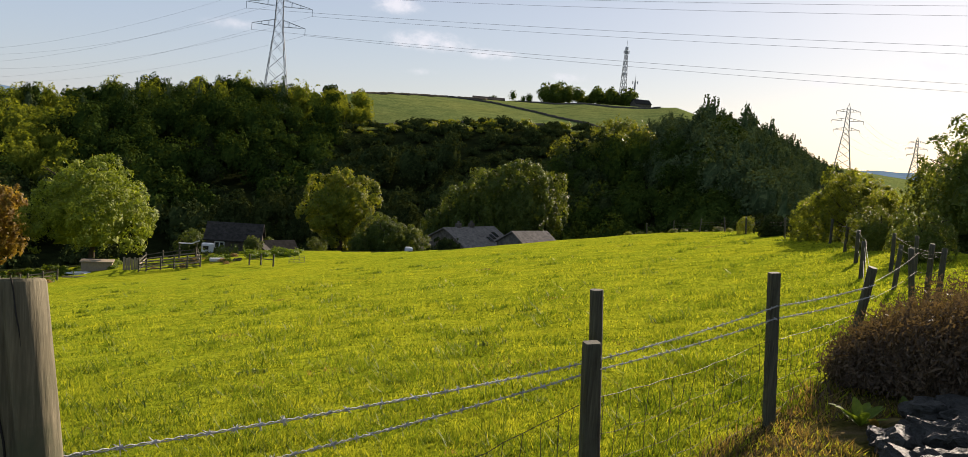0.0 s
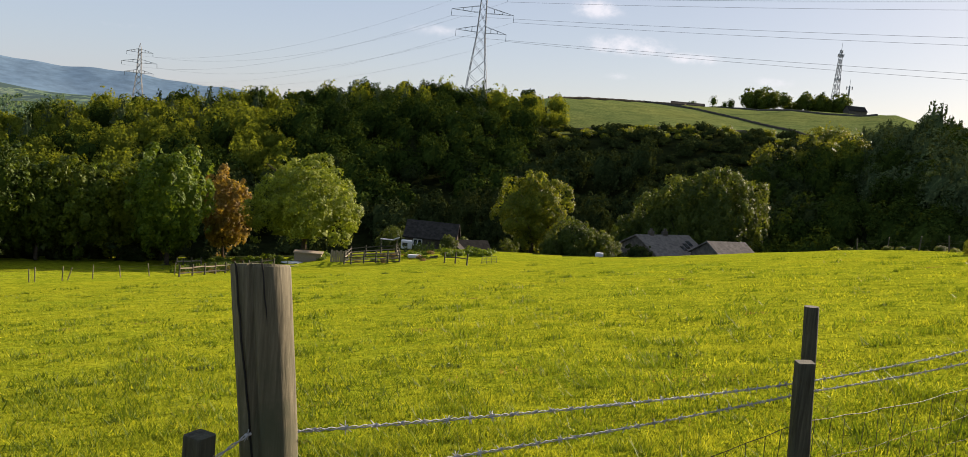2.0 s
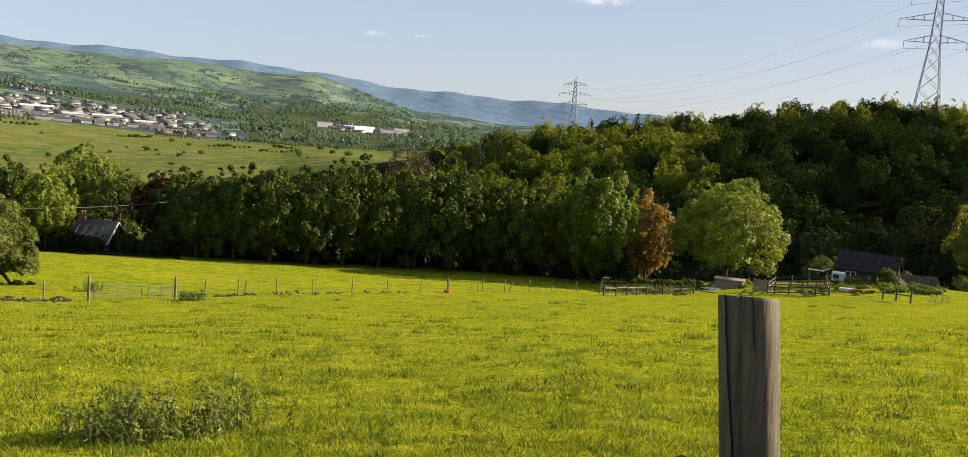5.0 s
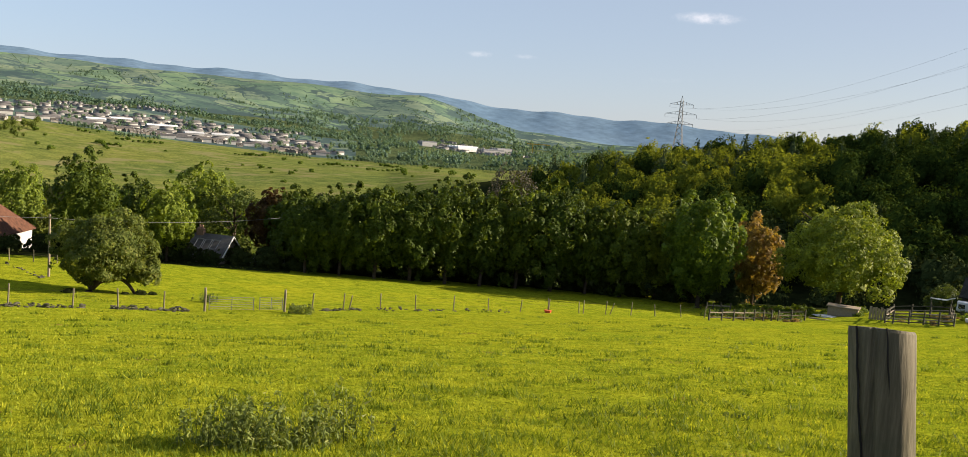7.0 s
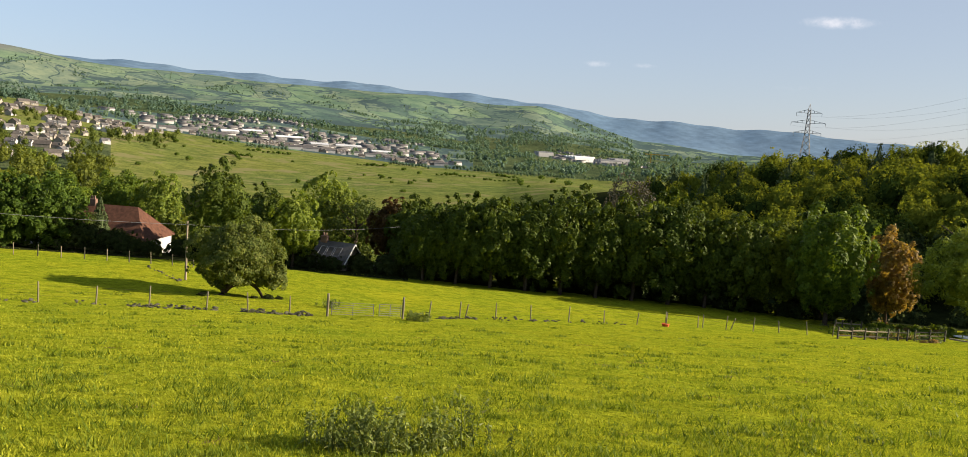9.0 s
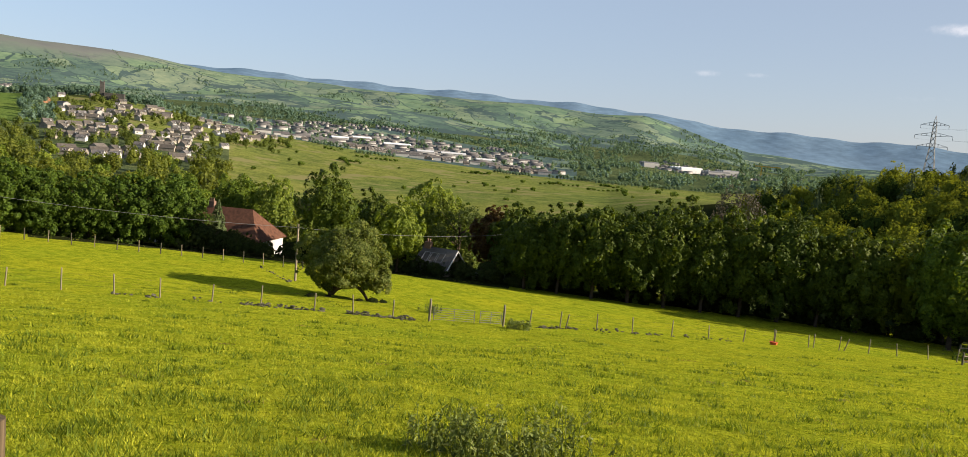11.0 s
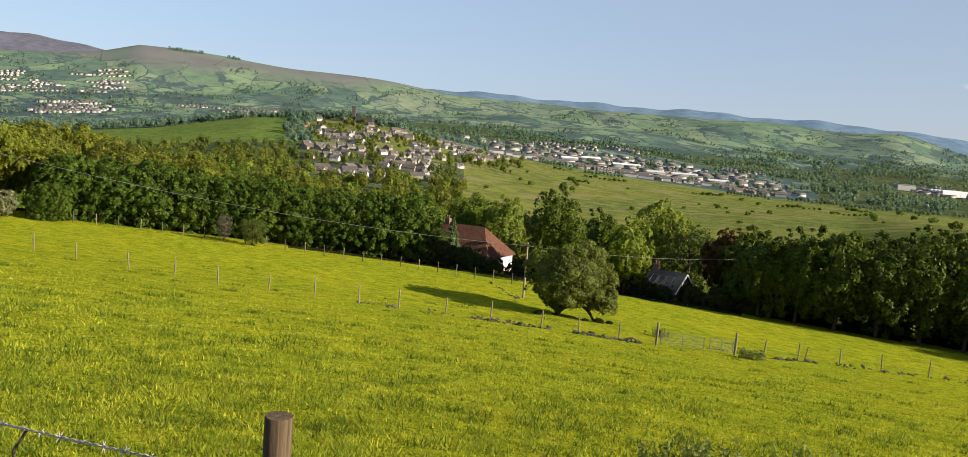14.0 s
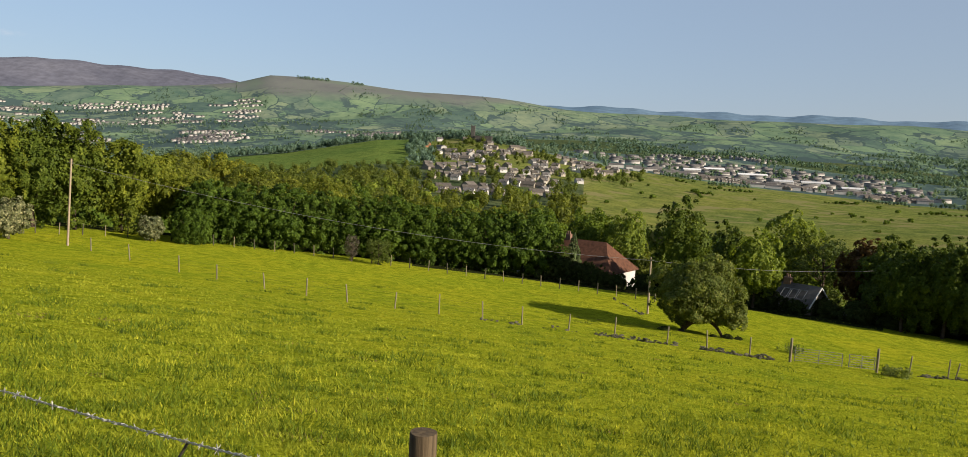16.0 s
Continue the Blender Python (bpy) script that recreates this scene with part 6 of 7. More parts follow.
barbed([at(H_TOP, 0.5), Vector((-3.59, -1.88, 0.57)), at(G_TOP, 0.70), W_F + Vector((0, -0.02, -0.05)), at(A_TOP, 0.885) + Vector((0.03, -0.05, 0)), at(B_TOP, 0.635) + front, at(C_TOP, 0.65) + front, at(D_TOP, 0.52) + front], "rusty galvanised barbed wire along the near fence")
barbed([at(A_TOP, 0.76) + Vector((0.03, -0.05, 0)), at(B_TOP, 0.585) + front, at(C_TOP, 0.56) + front, at(D_TOP, 0.41) + front], "lower strand of barbed wire on the near fence")


def stock_net(points, label):
    """Woven stock netting: points are rows of x, y, top z, bottom z."""
    t = thing("stock_netting", Matrix.Identity(4), label, "netting")
    lines, ups = [], []
    heights = (0.0, 0.28, 0.52, 0.72, 0.88, 1.0)
    for (x0, y0, t0, b0), (x1, y1, t1, b1) in zip(points, points[1:]):
        ln = math.hypot(x1 - x0, y1 - y0)
        n = max(3, int(ln / 0.15))
        grid = []
        for k in range(n + 1):
            u = k / n
            sag = 0.03 * math.sin(math.pi * u)
            bx, by = rngw.normal(size=2) * 0.008
            col = []
            for h in heights:
                z = (t0 + (t1 - t0) * u) - sag - h * ((t0 - b0) + ((t1 - b1) - (t0 - b0)) * u)
                col.append((x0 + (x1 - x0) * u + bx * h + rngw.normal() * 0.008, y0 + (y1 - y0) * u + by * h + rngw.normal() * 0.008, z + rngw.normal() * 0.004))
            grid.append(col)
        g3 = np.array(grid)
        for j in range(len(heights)):
            lines.append(tube(g3[:, j], 0.0022 if j == 0 else 0.0014, 4))
        for k in range(n + 1):
            ups.append(tube(g3[k], 0.0016, 4))
    share("line_wire", mesh_of("line_wire", *join(lines), OLD_WIRE), t)
    tagged(share("stay_wire", mesh_of("stay_wire", *join(ups), DARK_POST), t, label="thin rusty upright wires"), kind="stuff")


gz_at = lambda v: ground_z(v.x, v.y) + 0.02
stock_net([(A_TOP.x + 0.12, A_TOP.y + 0.02, 0.50, gz_at(A_TOP)), (B_TOP.x, B_TOP.y - 0.06, 0.44, gz_at(B_TOP)), (C_TOP.x, C_TOP.y - 0.06, 0.40, gz_at(C_TOP)), (D_TOP.x, D_TOP.y - 0.07, 0.29, gz_at(D_TOP) - 0.1)], "rusty woven stock netting along the near fence")
# a loose tie hanging from the wire
tie = np.array([[-2.95, -1.03, 0.625], [-2.97, -1.05, 0.59], [-2.94, -1.06, 0.57], [-2.96, -1.07, 0.52], [-2.93, -1.06, 0.48]])
tagged(share("wire_tie", mesh_of("wire_tie", *tube(tie, 0.005, 5), DARK_POST)), "dark twisted tie hanging from barbed wire", "wire")
line = np.array([[0.545, 3.70, 0.70], [0.55, 3.70, 0.3], [0.56, 3.71, -0.3]])
tagged(share("loose_wire", mesh_of("loose_wire", *tube(line, 0.0022, 4), WIRE)), "pale loose wire hanging down a split post", "wire")

# fence along the upper side of the pasture, and a second one meeting it
post_sides = 7
POST_THIN = mesh_of("thin_post", *tube(np.array([[0, 0, -0.3], [0.004, 0, 0.4], [0, 0.004, 0.9], [0, 0, 1.1], [0, 0, 1.101]]), np.array([0.05, 0.05, 0.047, 0.046, 0.001]), post_sides), DARK_POST)
POST_LOW = mesh_of("pale_post", *tube(np.array([[0, 0, -0.3], [0.004, 0, 0.4], [0, 0.004, 0.9], [0, 0, 1.1], [0, 0, 1.101]]), np.array([0.042, 0.042, 0.04, 0.039, 0.001]), post_sides), STAKE_WOOD)


def small_post(me, x, y, tall, lean_x, lean_y, label, group, wide=1.0):
    ob = share("fence_post", me, None, pose(x, y, ground_z(x, y), lean_x, lean_y, 0) @ Matrix.Diagonal((wide, wide, tall / 1.1, 1)))
    return tagged(ob, label, "fence post", group)


g = random.Random(21)
upper = [(-24.3, 18, 0.72), (-23.9, 22, 0.8), (-23.2, 27, 0.85), (-22.3, 33, 0.9), (-20.9, 38, 0.9), (-19.6, 41, 0.95), (-18.4, 46, 1.0), (-17.2, 53, 1.0), (-15.9, 60, 1.05), (-14.3, 67, 1.05), (-12.6, 75, 1.05), (-10.9, 79, 1.0)]
ends = [Vector((D_TOP.x, D_TOP.y, 0))]
for az, r, tall in upper:
    x, y = polar(az, r)
    small_post(POST_THIN, x, y, tall, g.uniform(-6, 6), g.uniform(-8, 4), "dark leaning fence post along the pasture's upper edge", "upper fence posts")
    ends.append(Vector((x, y, 0)))
second = [(-27.3, 12.6, 0.84), (-28.0, 13.4, 0.85), (-28.6, 12.9, 0.8), (-26.2, 15.5, 0.75), (-25.9, 19, 0.8), (-27.2, 18, 0.75)]
pts2 = []
for az, r, tall in second:
    x, y = polar(az, r)
    small_post(POST_THIN, x, y, tall, g.uniform(-6, 6), g.uniform(-9, 6), "dark leaning post where two fences meet", "corner fence posts", 0.8)
    pts2.append(Vector((x, y, ground_z(x, y) + tall - 0.06)))


def strand(points, rad, label, sag=0.03):
    out = []
    for a, b in zip(points, points[1:]):
        u = np.linspace(0, 1, 9)[:, None]
        p = np.array(a)[None] * (1 - u) + np.array(b)[None] * u
        p[:, 2] -= (4 * sag * u * (1 - u))[:, 0]
        out.append(p if not out else p[1:])
    tagged(share("fence_wire", mesh_of("fence_wire", *tube(np.concatenate(out), rad, 4), OLD_WIRE)), label, "wire", "fence wires")


for h in (0.75, 0.6, 0.35):
    strand([Vector((p.x, p.y, ground_z(p.x, p.y) + h)) for p in ends], 0.0028, "plain wire along the pasture's upper fence")
strand([pts2[0], pts2[2], pts2[4], pts2[5]], 0.0028, "slack pale wire between corner fence posts", 0.08)
strand([pts2[3], pts2[1], pts2[2]], 0.0028, "slack pale wire between corner fence posts", 0.1)
strand([at(D_TOP, 0.52), pts2[0], pts2[2]], 0.0028, "pale wire running to the corner posts")
strand([at(D_TOP, 0.35), pts2[0] - Vector((0, 0, 0.25)), pts2[2] - Vector((0, 0, 0.25))], 0.0028, "pale wire running to the corner posts")

# ---- lower fence with gates and a tumbled wall ----
def fence_at(az):
    return float(prof(az, (33, 84.5), (41, 76.5), (50, 68), (57, 62.3), (62, 56), (67, 53.5), (78, 53.5), (90, 52.5), (96, 53.3), (101, 57), (106.6, 65), (112, 77.5), (117, 88)))


low = [116.2, 111.7, 109.5, 106.6, 104.3, 101.3, 98.6, 95.9, 92.7, 89.7, 86.7, 84.0, 80.8, 77.7, 74.2, 71.6, 68.9, 59.5, 57.4, 57.0, 54.9, 52.5, 49.9, 47.5, 45.3, 43.4, 41.3, 41.0, 39.5, 39.2, 37.8, 36.2, 34.5, 33.0]
wire_pts = []
for k, az in enumerate(low):
    x, y = polar(az, fence_at(az))
    small_post(POST_LOW, x, y, 1.05 + 0.25 * g.random(), g.uniform(-5, 5), g.uniform(-7, 7) + (18 if az in (57.0, 39.2) else 0), "weathered stake in the stock fence across the pasture", "lower fence posts", 1.1)
    if az not in (57.0, 41.0, 39.2):
        wire_pts.append(Vector((x, y, ground_z(x, y))))
for h in (1.0, 0.7, 0.4):
    strand([p + Vector((0, 0, h)) for p in wire_pts[:17]], 0.003, "thin wire of the stock fence across the pasture", 0.02)
    strand([p + Vector((0, 0, h)) for p in wire_pts[17:]], 0.003, "thin wire of the stock fence across the pasture", 0.02)
gate_posts = []
for az in (66.4, 61.3):
    x, y = polar(az, fence_at(az))
    small_post(POST_LOW, x, y, 1.5, 0, 1.5, "stout wooden gatepost in the lower fence", "gateposts", 2.0)
    gate_posts.append(Vector((x, y, 0)))


def hurdle(a, b, label, rails=6, uprights=3):
    t = thing("metal_gate", Matrix.Identity(4), label, "gate", "field gates")
    za, zb = ground_z(a.x, a.y) + 0.12, ground_z(b.x, b.y) + 0.12
    for k in range(rails):
        bm = bmesh.new()
        h = 0.06 + k * 0.15
        beam(bm, (a.x, a.y, za + h), (b.x, b.y, zb + h), 0.022)
        part("rail", bm, GATE_STEEL, t)
    for k in range(uprights):
        u = k / (uprights - 1)
        p = a.lerp(b, u)
        z = za + (zb - za) * u
        bm = bmesh.new()
        beam(bm, (p.x, p.y, z), (p.x, p.y, z + 0.06 + 0.15 * (rails - 1)), 0.035)
        part("upright", bm, GATE_STEEL, t)


ga, gb = gate_posts
hurdle(ga.lerp(gb, 0.05), ga.lerp(gb, 0.55) + Vector((0.25, 0.1, 0)), "galvanised hurdle gate leaning beside a gatepost")
hurdle(ga.lerp(gb, 0.67), ga.lerp(gb, 0.97), "short galvanised hurdle gate hung on a gatepost")


def stone_mesh(seed, mat=GRIT, sub=2, flat=0.7):
    rng = random.Random(seed)
    bm = bmesh.new()
    bmesh.ops.create_icosphere(bm, subdivisions=sub, radius=0.5)
    o = Vector((rng.uniform(0, 50), rng.uniform(0, 50), rng.uniform(0, 50)))
    for v in bm.verts:
        d = v.co.normalized()
        k = 1 + 0.55 * noise.noise(d * 1.3 + o) + 0.25 * noise.noise(d * 3.1 + o)
        v.co = Vector((d.x * k * 0.5, d.y * k * 0.42, d.z * k * 0.5 * flat))
        v.co = Vector([round(c / 0.09) * 0.09 * 0.5 + c * 0.5 for c in v.co])
    me = bpy.data.meshes.new("stone")
    bm.to_mesh(me)
    bm.free()
    me.materials.append(mat)
    return me


STONES = [stone_mesh(k, FIELD_STONE, 1) for k in range(5)]


def tumbled(name, az0, az1, n, offset, label, curve=None):
    t = thing(name, Matrix.Identity(4), label, "wall", "tumbled walls")
    for k in range(n):
        az = g.uniform(az0, az1)
        r = (curve(az) if curve else fence_at(az)) + offset + g.gauss(0, 0.35)
        x, y = polar(az, r)
        s = 0.12 + 0.2 * g.random() ** 1.6
        share("stone", STONES[g.randrange(5)], t, pose(x, y, ground_z(x, y) + s * 0.1 + g.random() ** 3 * 0.2, g.uniform(-20, 20), g.uniform(-20, 20), g.uniform(0, 360)) @ Matrix.Diagonal((s * 1.25, s, s * 0.75, 1)))


tumbled("tumbled_wall", 56.2, 59.0, 60, -0.4, "low tumbled line of gritstones under the fence")
tumbled("tumbled_wall", 50.5, 55.5, 34, -0.4, "scattered gritstones of a fallen wall")
tumbled("tumbled_wall", 46, 50, 16, -0.4, "few fallen gritstones under the fence")
tumbled("tumbled_wall", 67.4, 72, 110, -0.3, "tumbled gritstone wall below a hawthorn")
tumbled("tumbled_wall", 73.5, 79, 90, -0.3, "tumbled gritstone wall along the fence")
tumbled("tumbled_wall", 80, 87, 22, -0.2, "few fallen gritstones along the fence")
tumbled("tumbled_wall", 75.6, 78.0, 34, 0, "old line of gritstones running uphill from a pole", lambda az: 72 + (az - 75.6) * 5)
x, y = polar(43.4, fence_at(43.4) - 0.6)
t = thing("plastic_tub", pose(x, y, ground_z(x, y), 0, 0, 25), "orange plastic tub lying at a fence stake", "tub")
bm = bmesh.new()
for v in box(bm, -0.28, -0.2, 0, 0.28, 0.2, 0.24):
    if v.co.z < 0.1:
        v.co.x *= 0.8
        v.co.y *= 0.8
part("body", bm, CONE_ORANGE, t)
bm = bmesh.new()
for s_ in (-1, 1):
    beam(bm, (-0.29, s_ * 0.21, 0.24), (0.29, s_ * 0.21, 0.24), 0.035)
    beam(bm, (s_ * 0.29, -0.21, 0.24), (s_ * 0.29, 0.21, 0.24), 0.035)
part("rim", bm, CONE_ORANGE, t)
small_post(POST_LOW, x - 0.1, y + 0.15, 1.25, 0, 3, "dark stake beside an orange tub", "lower fence posts", 1.1)
# fence along the foot of the hornbeams
prev = []
for k in range(34):
    az = 116 - k * 1.28
    r = prof(az, (74, 87), (86, 87.5), (99, 92.5), (109, 94), (116, 90)) - 1.5
    x, y = polar(az, float(r))
    small_post((POST_LOW, POST_THIN)[k % 2], x, y, 1.1, g.uniform(-4, 4), g.uniform(-4, 4), "fence stake along the foot of the hornbeams", "hedge fence posts", 1.1)
    prev.append(Vector((x, y, ground_z(x, y))))
for h in (1.0, 0.65):
    strand([p + Vector((0, 0, h)) for p in prev], 0.003, "thin wire along the hedge fence", 0.02)


# ---- nettles, heather, docks, rocks ----
def stalk_patch(name, spots, label, category, leaf, tall, leaves, size, seed, spread=0.05):
    rng = np.random.default_rng(seed)
    pos, nrm, sz, stems = [], [], [], []
    for x, y, k in spots:
        z = ground_z(x, y) - 0.02
        h = tall * k * rng.uniform(0.7, 1.1)
        lean = rng.normal(size=2) * 0.18 * h
        stems.append(tube(np.array([[x, y, z], [x + lean[0] * 0.4, y + lean[1] * 0.4, z + h * 0.6], [x + lean[0], y + lean[1], z + h]]), np.array([0.005, 0.004, 0.002]), 3))
        u = rng.uniform(0.15, 1.05, leaves)
        a = rng.uniform(0, 6.28, leaves)
        d = np.column_stack([np.cos(a), np.sin(a), np.full(leaves, -0.25)])
        pos.append(np.column_stack([x + lean[0] * u, y + lean[1] * u, z + h * u]) + d * spread * (1.2 - u)[:, None])
        nrm.append(np.column_stack([np.cos(a), np.sin(a), np.full(leaves, 0.5)]) + rng.normal(size=(leaves, 3)) * 0.45)
        sz.append(size * rng.uniform(0.6, 1.2, leaves))
    t = thing(name, Matrix.Identity(4), label, category)
    tagged(share("stem", mesh_of("stem", *join(stems), leaf), t), kind="stuff")
    v, f = leaf_quads(np.concatenate(pos), np.concatenate(nrm), np.concatenate(sz), rng, 2.4)
    tagged(share("leaf", mesh_of("leaf", v, f, leaf), t), kind="stuff")


g2 = random.Random(33)
spots = []
for az, r, n, k, wide in ((67.2, 8.9, 26, 0.8, 0.16), (65.6, 8.6, 44, 0.92, 0.2), (63.8, 8.9, 48, 1.05, 0.22), (62.2, 8.6, 40, 1.0, 0.2), (60.6, 8.9, 16, 0.7, 0.2), (59.2, 8.8, 18, 0.8, 0.16), (57.5, 9.0, 34, 1.2, 0.17)):
    x, y = polar(az, r)
    spots += [(x + g2.gauss(0, wide), y + g2.gauss(0, wide), k * g2.uniform(0.6, 1.15)) for _ in range(n)]
spots = spots[::2]
stalk_patch("nettle_patch", spots, "patch of dark stinging nettles in the pasture", "nettles", LEAF_NETTLE, 0.5, 24, 0.075, 61)
spots = []
for _ in range(36):
    az, r = g2.uniform(59.4, 61.0), g2.uniform(54.5, 56)
    spots.append((*polar(az, r), 1))
stalk_patch("nettle_patch", spots, "low dark nettles beside a gatepost", "nettles", LEAF_NETTLE, 0.6, 14, 0.22, 62, 0.15)
for k, (az, r) in enumerate(((66.2, 62), (30.3, 90), (16.8, 97), (14.6, 11.0), (-0.9, 11.3), (31, 12.5))):
    x, y = polar(az, r)
    n, tall, size = ((26, 0.6, 0.2), (120, 0.9, 0.25), (70, 1.0, 0.25), (12, 0.09, 0.05), (12, 0.09, 0.05), (12, 0.08, 0.05))[k]
    wide = (0.8, 3.4, 1.6, 0.16, 0.16, 0.16)[k]
    stalk_patch("weed_clump", [(x + g2.gauss(0, wide * 0.7), y + g2.gauss(0, wide * 0.4), 1) for _ in range(n)], "dark clump of rank weeds in the grass", "weeds", LEAF_NETTLE, tall, 12, size, 70 + k, tall * 0.15)

wood("weed_tufts", "dark thistle tufts dotted over the pasture", scatter(75, 60, -12, 118, 7, 62, 0.03, 0.07), SCRUB, 76, LEAF_NETTLE, 12, 9, 1.3, "weeds")
rngh = np.random.default_rng(81)


def heather(cx, cy, wide, deep, tall, n, label):
    """A mound of fine upright brown sprigs."""
    a, u = rngh.uniform(0, 6.28, n), np.sqrt(rngh.random(n))
    x, y = cx + np.cos(a) * u * wide / 2, cy + np.sin(a) * u * deep / 2
    h = tall * np.sqrt(np.clip(1 - u ** 2.2, 0.05, 1)) * rngh.uniform(0.72, 1.12, n)
    z0 = np.array([ground_z(p, q) for p, q in zip(x, y)])
    lx, ly = (x - cx) * 0.25 + rngh.normal(size=n) * 0.06, (y - cy) * 0.25 + rngh.normal(size=n) * 0.06
    pos, nrm, sz = [], [], []
    for f in np.linspace(0.25, 1.0, 9):
        c = np.column_stack([x + lx * f, y + ly * f, z0 + h * f]) + rngh.normal(size=(n, 3)) * 0.014
        pos.append(c)
        nrm.append(rngh.normal(size=(n, 3)) * np.array([1, 1, 0.3]))
        sz.append(np.full(n, 0.05) * rngh.uniform(0.5, 1.2, n))
    v, f = leaf_quads(np.concatenate(pos), np.concatenate(nrm), np.concatenate(sz), rngh, 2.4)
    t = thing("heather_bush", Matrix.Identity(4), label, "heather", "heather bushes")
    sel = rngh.integers(0, n, 40)
    stalks = [tube(np.array([[cx + (x[i] - cx) * 0.4, cy + (y[i] - cy) * 0.4, z0[i] - 0.03], [x[i], y[i], z0[i] + h[i] * 0.7]]), np.array([0.008, 0.003]), 4) for i in sel]
    tagged(share("woody_stem", mesh_of("woody_stem", *join(stalks), BARK), t), kind="stuff")
    tagged(share("sprig", mesh_of("sprig", v, f, LEAF_HEATHER), t), kind="stuff")


for az, r, w, tall in ((-26.0, 7.9, 0.7, 0.5), (-27.6, 7.7, 1.0, 0.66), (-29.6, 7.5, 1.1, 0.74), (-31.8, 7.3, 1.2, 0.85), (-29.9, 8.8, 1.3, 0.75), (-34.8, 7.2, 1.3, 0.85)):
    x, y = polar(az, r)
    heather(x, y, w, w * 0.9, tall, 1500, "dark brown heather bush beside grey rocks")
ROCKS = [stone_mesh(40 + k, ROCK, 4, 0.75) for k in range(4)]
for k, (az, r, s, turn) in enumerate(((-27.0, 5.9, 0.24, 20), (-28.2, 5.7, 0.34, 70), (-29.7, 5.8, 0.36, 140), (-31.4, 5.8, 0.4, 200), (-29.3, 6.5, 0.34, 260), (-30.9, 6.5, 0.36, 320), (-28.3, 5.2, 0.3, 100), (-30.4, 5.2, 0.34, 10))):
    x, y = polar(az, r)
    ob = share("rock", ROCKS[k % 4], None, pose(x, y, ground_z(x, y) + 0.02 * s, 8, -6, turn) @ Matrix.Diagonal((s * 1.25, s * 1.25, s, 1)))
    for p in ob.data.polygons:
        p.use_smooth = False
    tagged(ob, "rough dark grey gritstone rock beside heather", "rock", "rocks by the fence")


def broad_plant(az, r, label, n, size, mat, seed):
    """Long arching leaves from one root."""
    rng = random.Random(seed)
    x, y, z = on_land(az, r)
    t = thing("dock_plant", pose(x, y, z), label, "plant", "dock plants")
    for k in range(n):
        a, up = rng.uniform(0, 6.28), rng.uniform(0.4, 1.1)
        ln = size * rng.uniform(0.7, 1.2)
        bm = bmesh.new()
        rows = []
        for i in range(6):
            u = i / 5
            d = ln * u
            c = Vector((math.cos(a) * d * 0.75, math.sin(a) * d * 0.75, up * (d - 0.9 * d * d / (2 * size))))
            w = size * 0.14 * math.sin(math.pi * min(0.97, u * 0.9 + 0.08))
            s = Vector((-math.sin(a), math.cos(a), 0)) * w
            rows.append([bm.verts.new(c - s), bm.verts.new(c + Vector((0, 0, -w * 0.35))), bm.verts.new(c + s)])
        for p, q in zip(rows, rows[1:]):
            bm.faces.new((p[0], p[1], q[1], q[0]))
            bm.faces.new((p[1], p[2], q[2], q[1]))
        part("leaf", bm, mat, t)


broad_plant(-25.3, 6.3, "bright green dock plant in rough grass", 11, 0.26, LEAF_LIME, 3)
broad_plant(-27.8, 6.7, "green dock plant beside rocks", 8, 0.22, LEAF_NETTLE, 4)
broad_plant(-26.2, 6.2, "rust-brown withered dock leaves", 4, 0.2, LEAF_COPPER, 5)

wood("rank_weeds", "rank weeds and brambles round the smallholding", scatter(71, 190, 12.2, 33, 84, 108, 0.1, 0.3, lambda a, r: (a > 26.8 and r > 85 + 0.8 * (33 - a)) or (16.6 < a < 18.2 and 88 < r < 95) or (22.6 < a < 27 and r > 97) or (18.9 < a < 21.9 and 88 < r < 95 and int(a * 40) % 4 == 0) or (a < 16.6 and abs(r - 92) < 3)), SCRUB, 72, LEAF_SYC, 22, 14, 0.6, "weeds")
wood("rank_weeds", "brown dead bracken round the smallholding", scatter(73, 80, 12.2, 33, 84, 106, 0.1, 0.22, lambda a, r: (a > 27 and r > 86) or (16 < a < 22 and 86 < r < 97)), SCRUB, 74, LEAF_DRY, 20, 14, 0.55, "weeds")
# ---- smallholding at the field's foot ----
def rails(points, n, label, tall=1.0, posts=True):
    t = thing("rail_fence", Matrix.Identity(4), label, "fence", "smallholding fences")
    P = [Vector((*polar(az, r), 0)) for az, r in points]
    for p in P:
        p.z = ground_z(p.x, p.y)
        bm = bmesh.new()
        beam(bm, p - Vector((0, 0, 0.2)), p + Vector((0, 0, tall + 0.1)), 0.12)
        part("post", bm, DARK_POST, t)
    for a, b in zip(P, P[1:]):
        for k in range(n):
            h = Vector((0, 0, tall * (k + 0.6) / n))
            bm = bmesh.new()
            beam(bm, a + h, b + h + Vector((0, 0, g.uniform(-0.05, 0.05))), 0.09)
            part("rail", bm, PALE_WOOD if k % 2 else DARK_POST, t)


rails([(32.7, 81), (31.9, 82.4), (31.15, 83.6), (30.5, 85), (29.86, 86), (29.3, 86.6), (28.8, 87.1)], 2, "old dark rail fence round a rough patch")
rails([(32.9, 91), (32.5, 91.4), (32.0, 91.8), (31.4, 92.2)], 2, "old leaning rails behind a rough patch", 1.2)
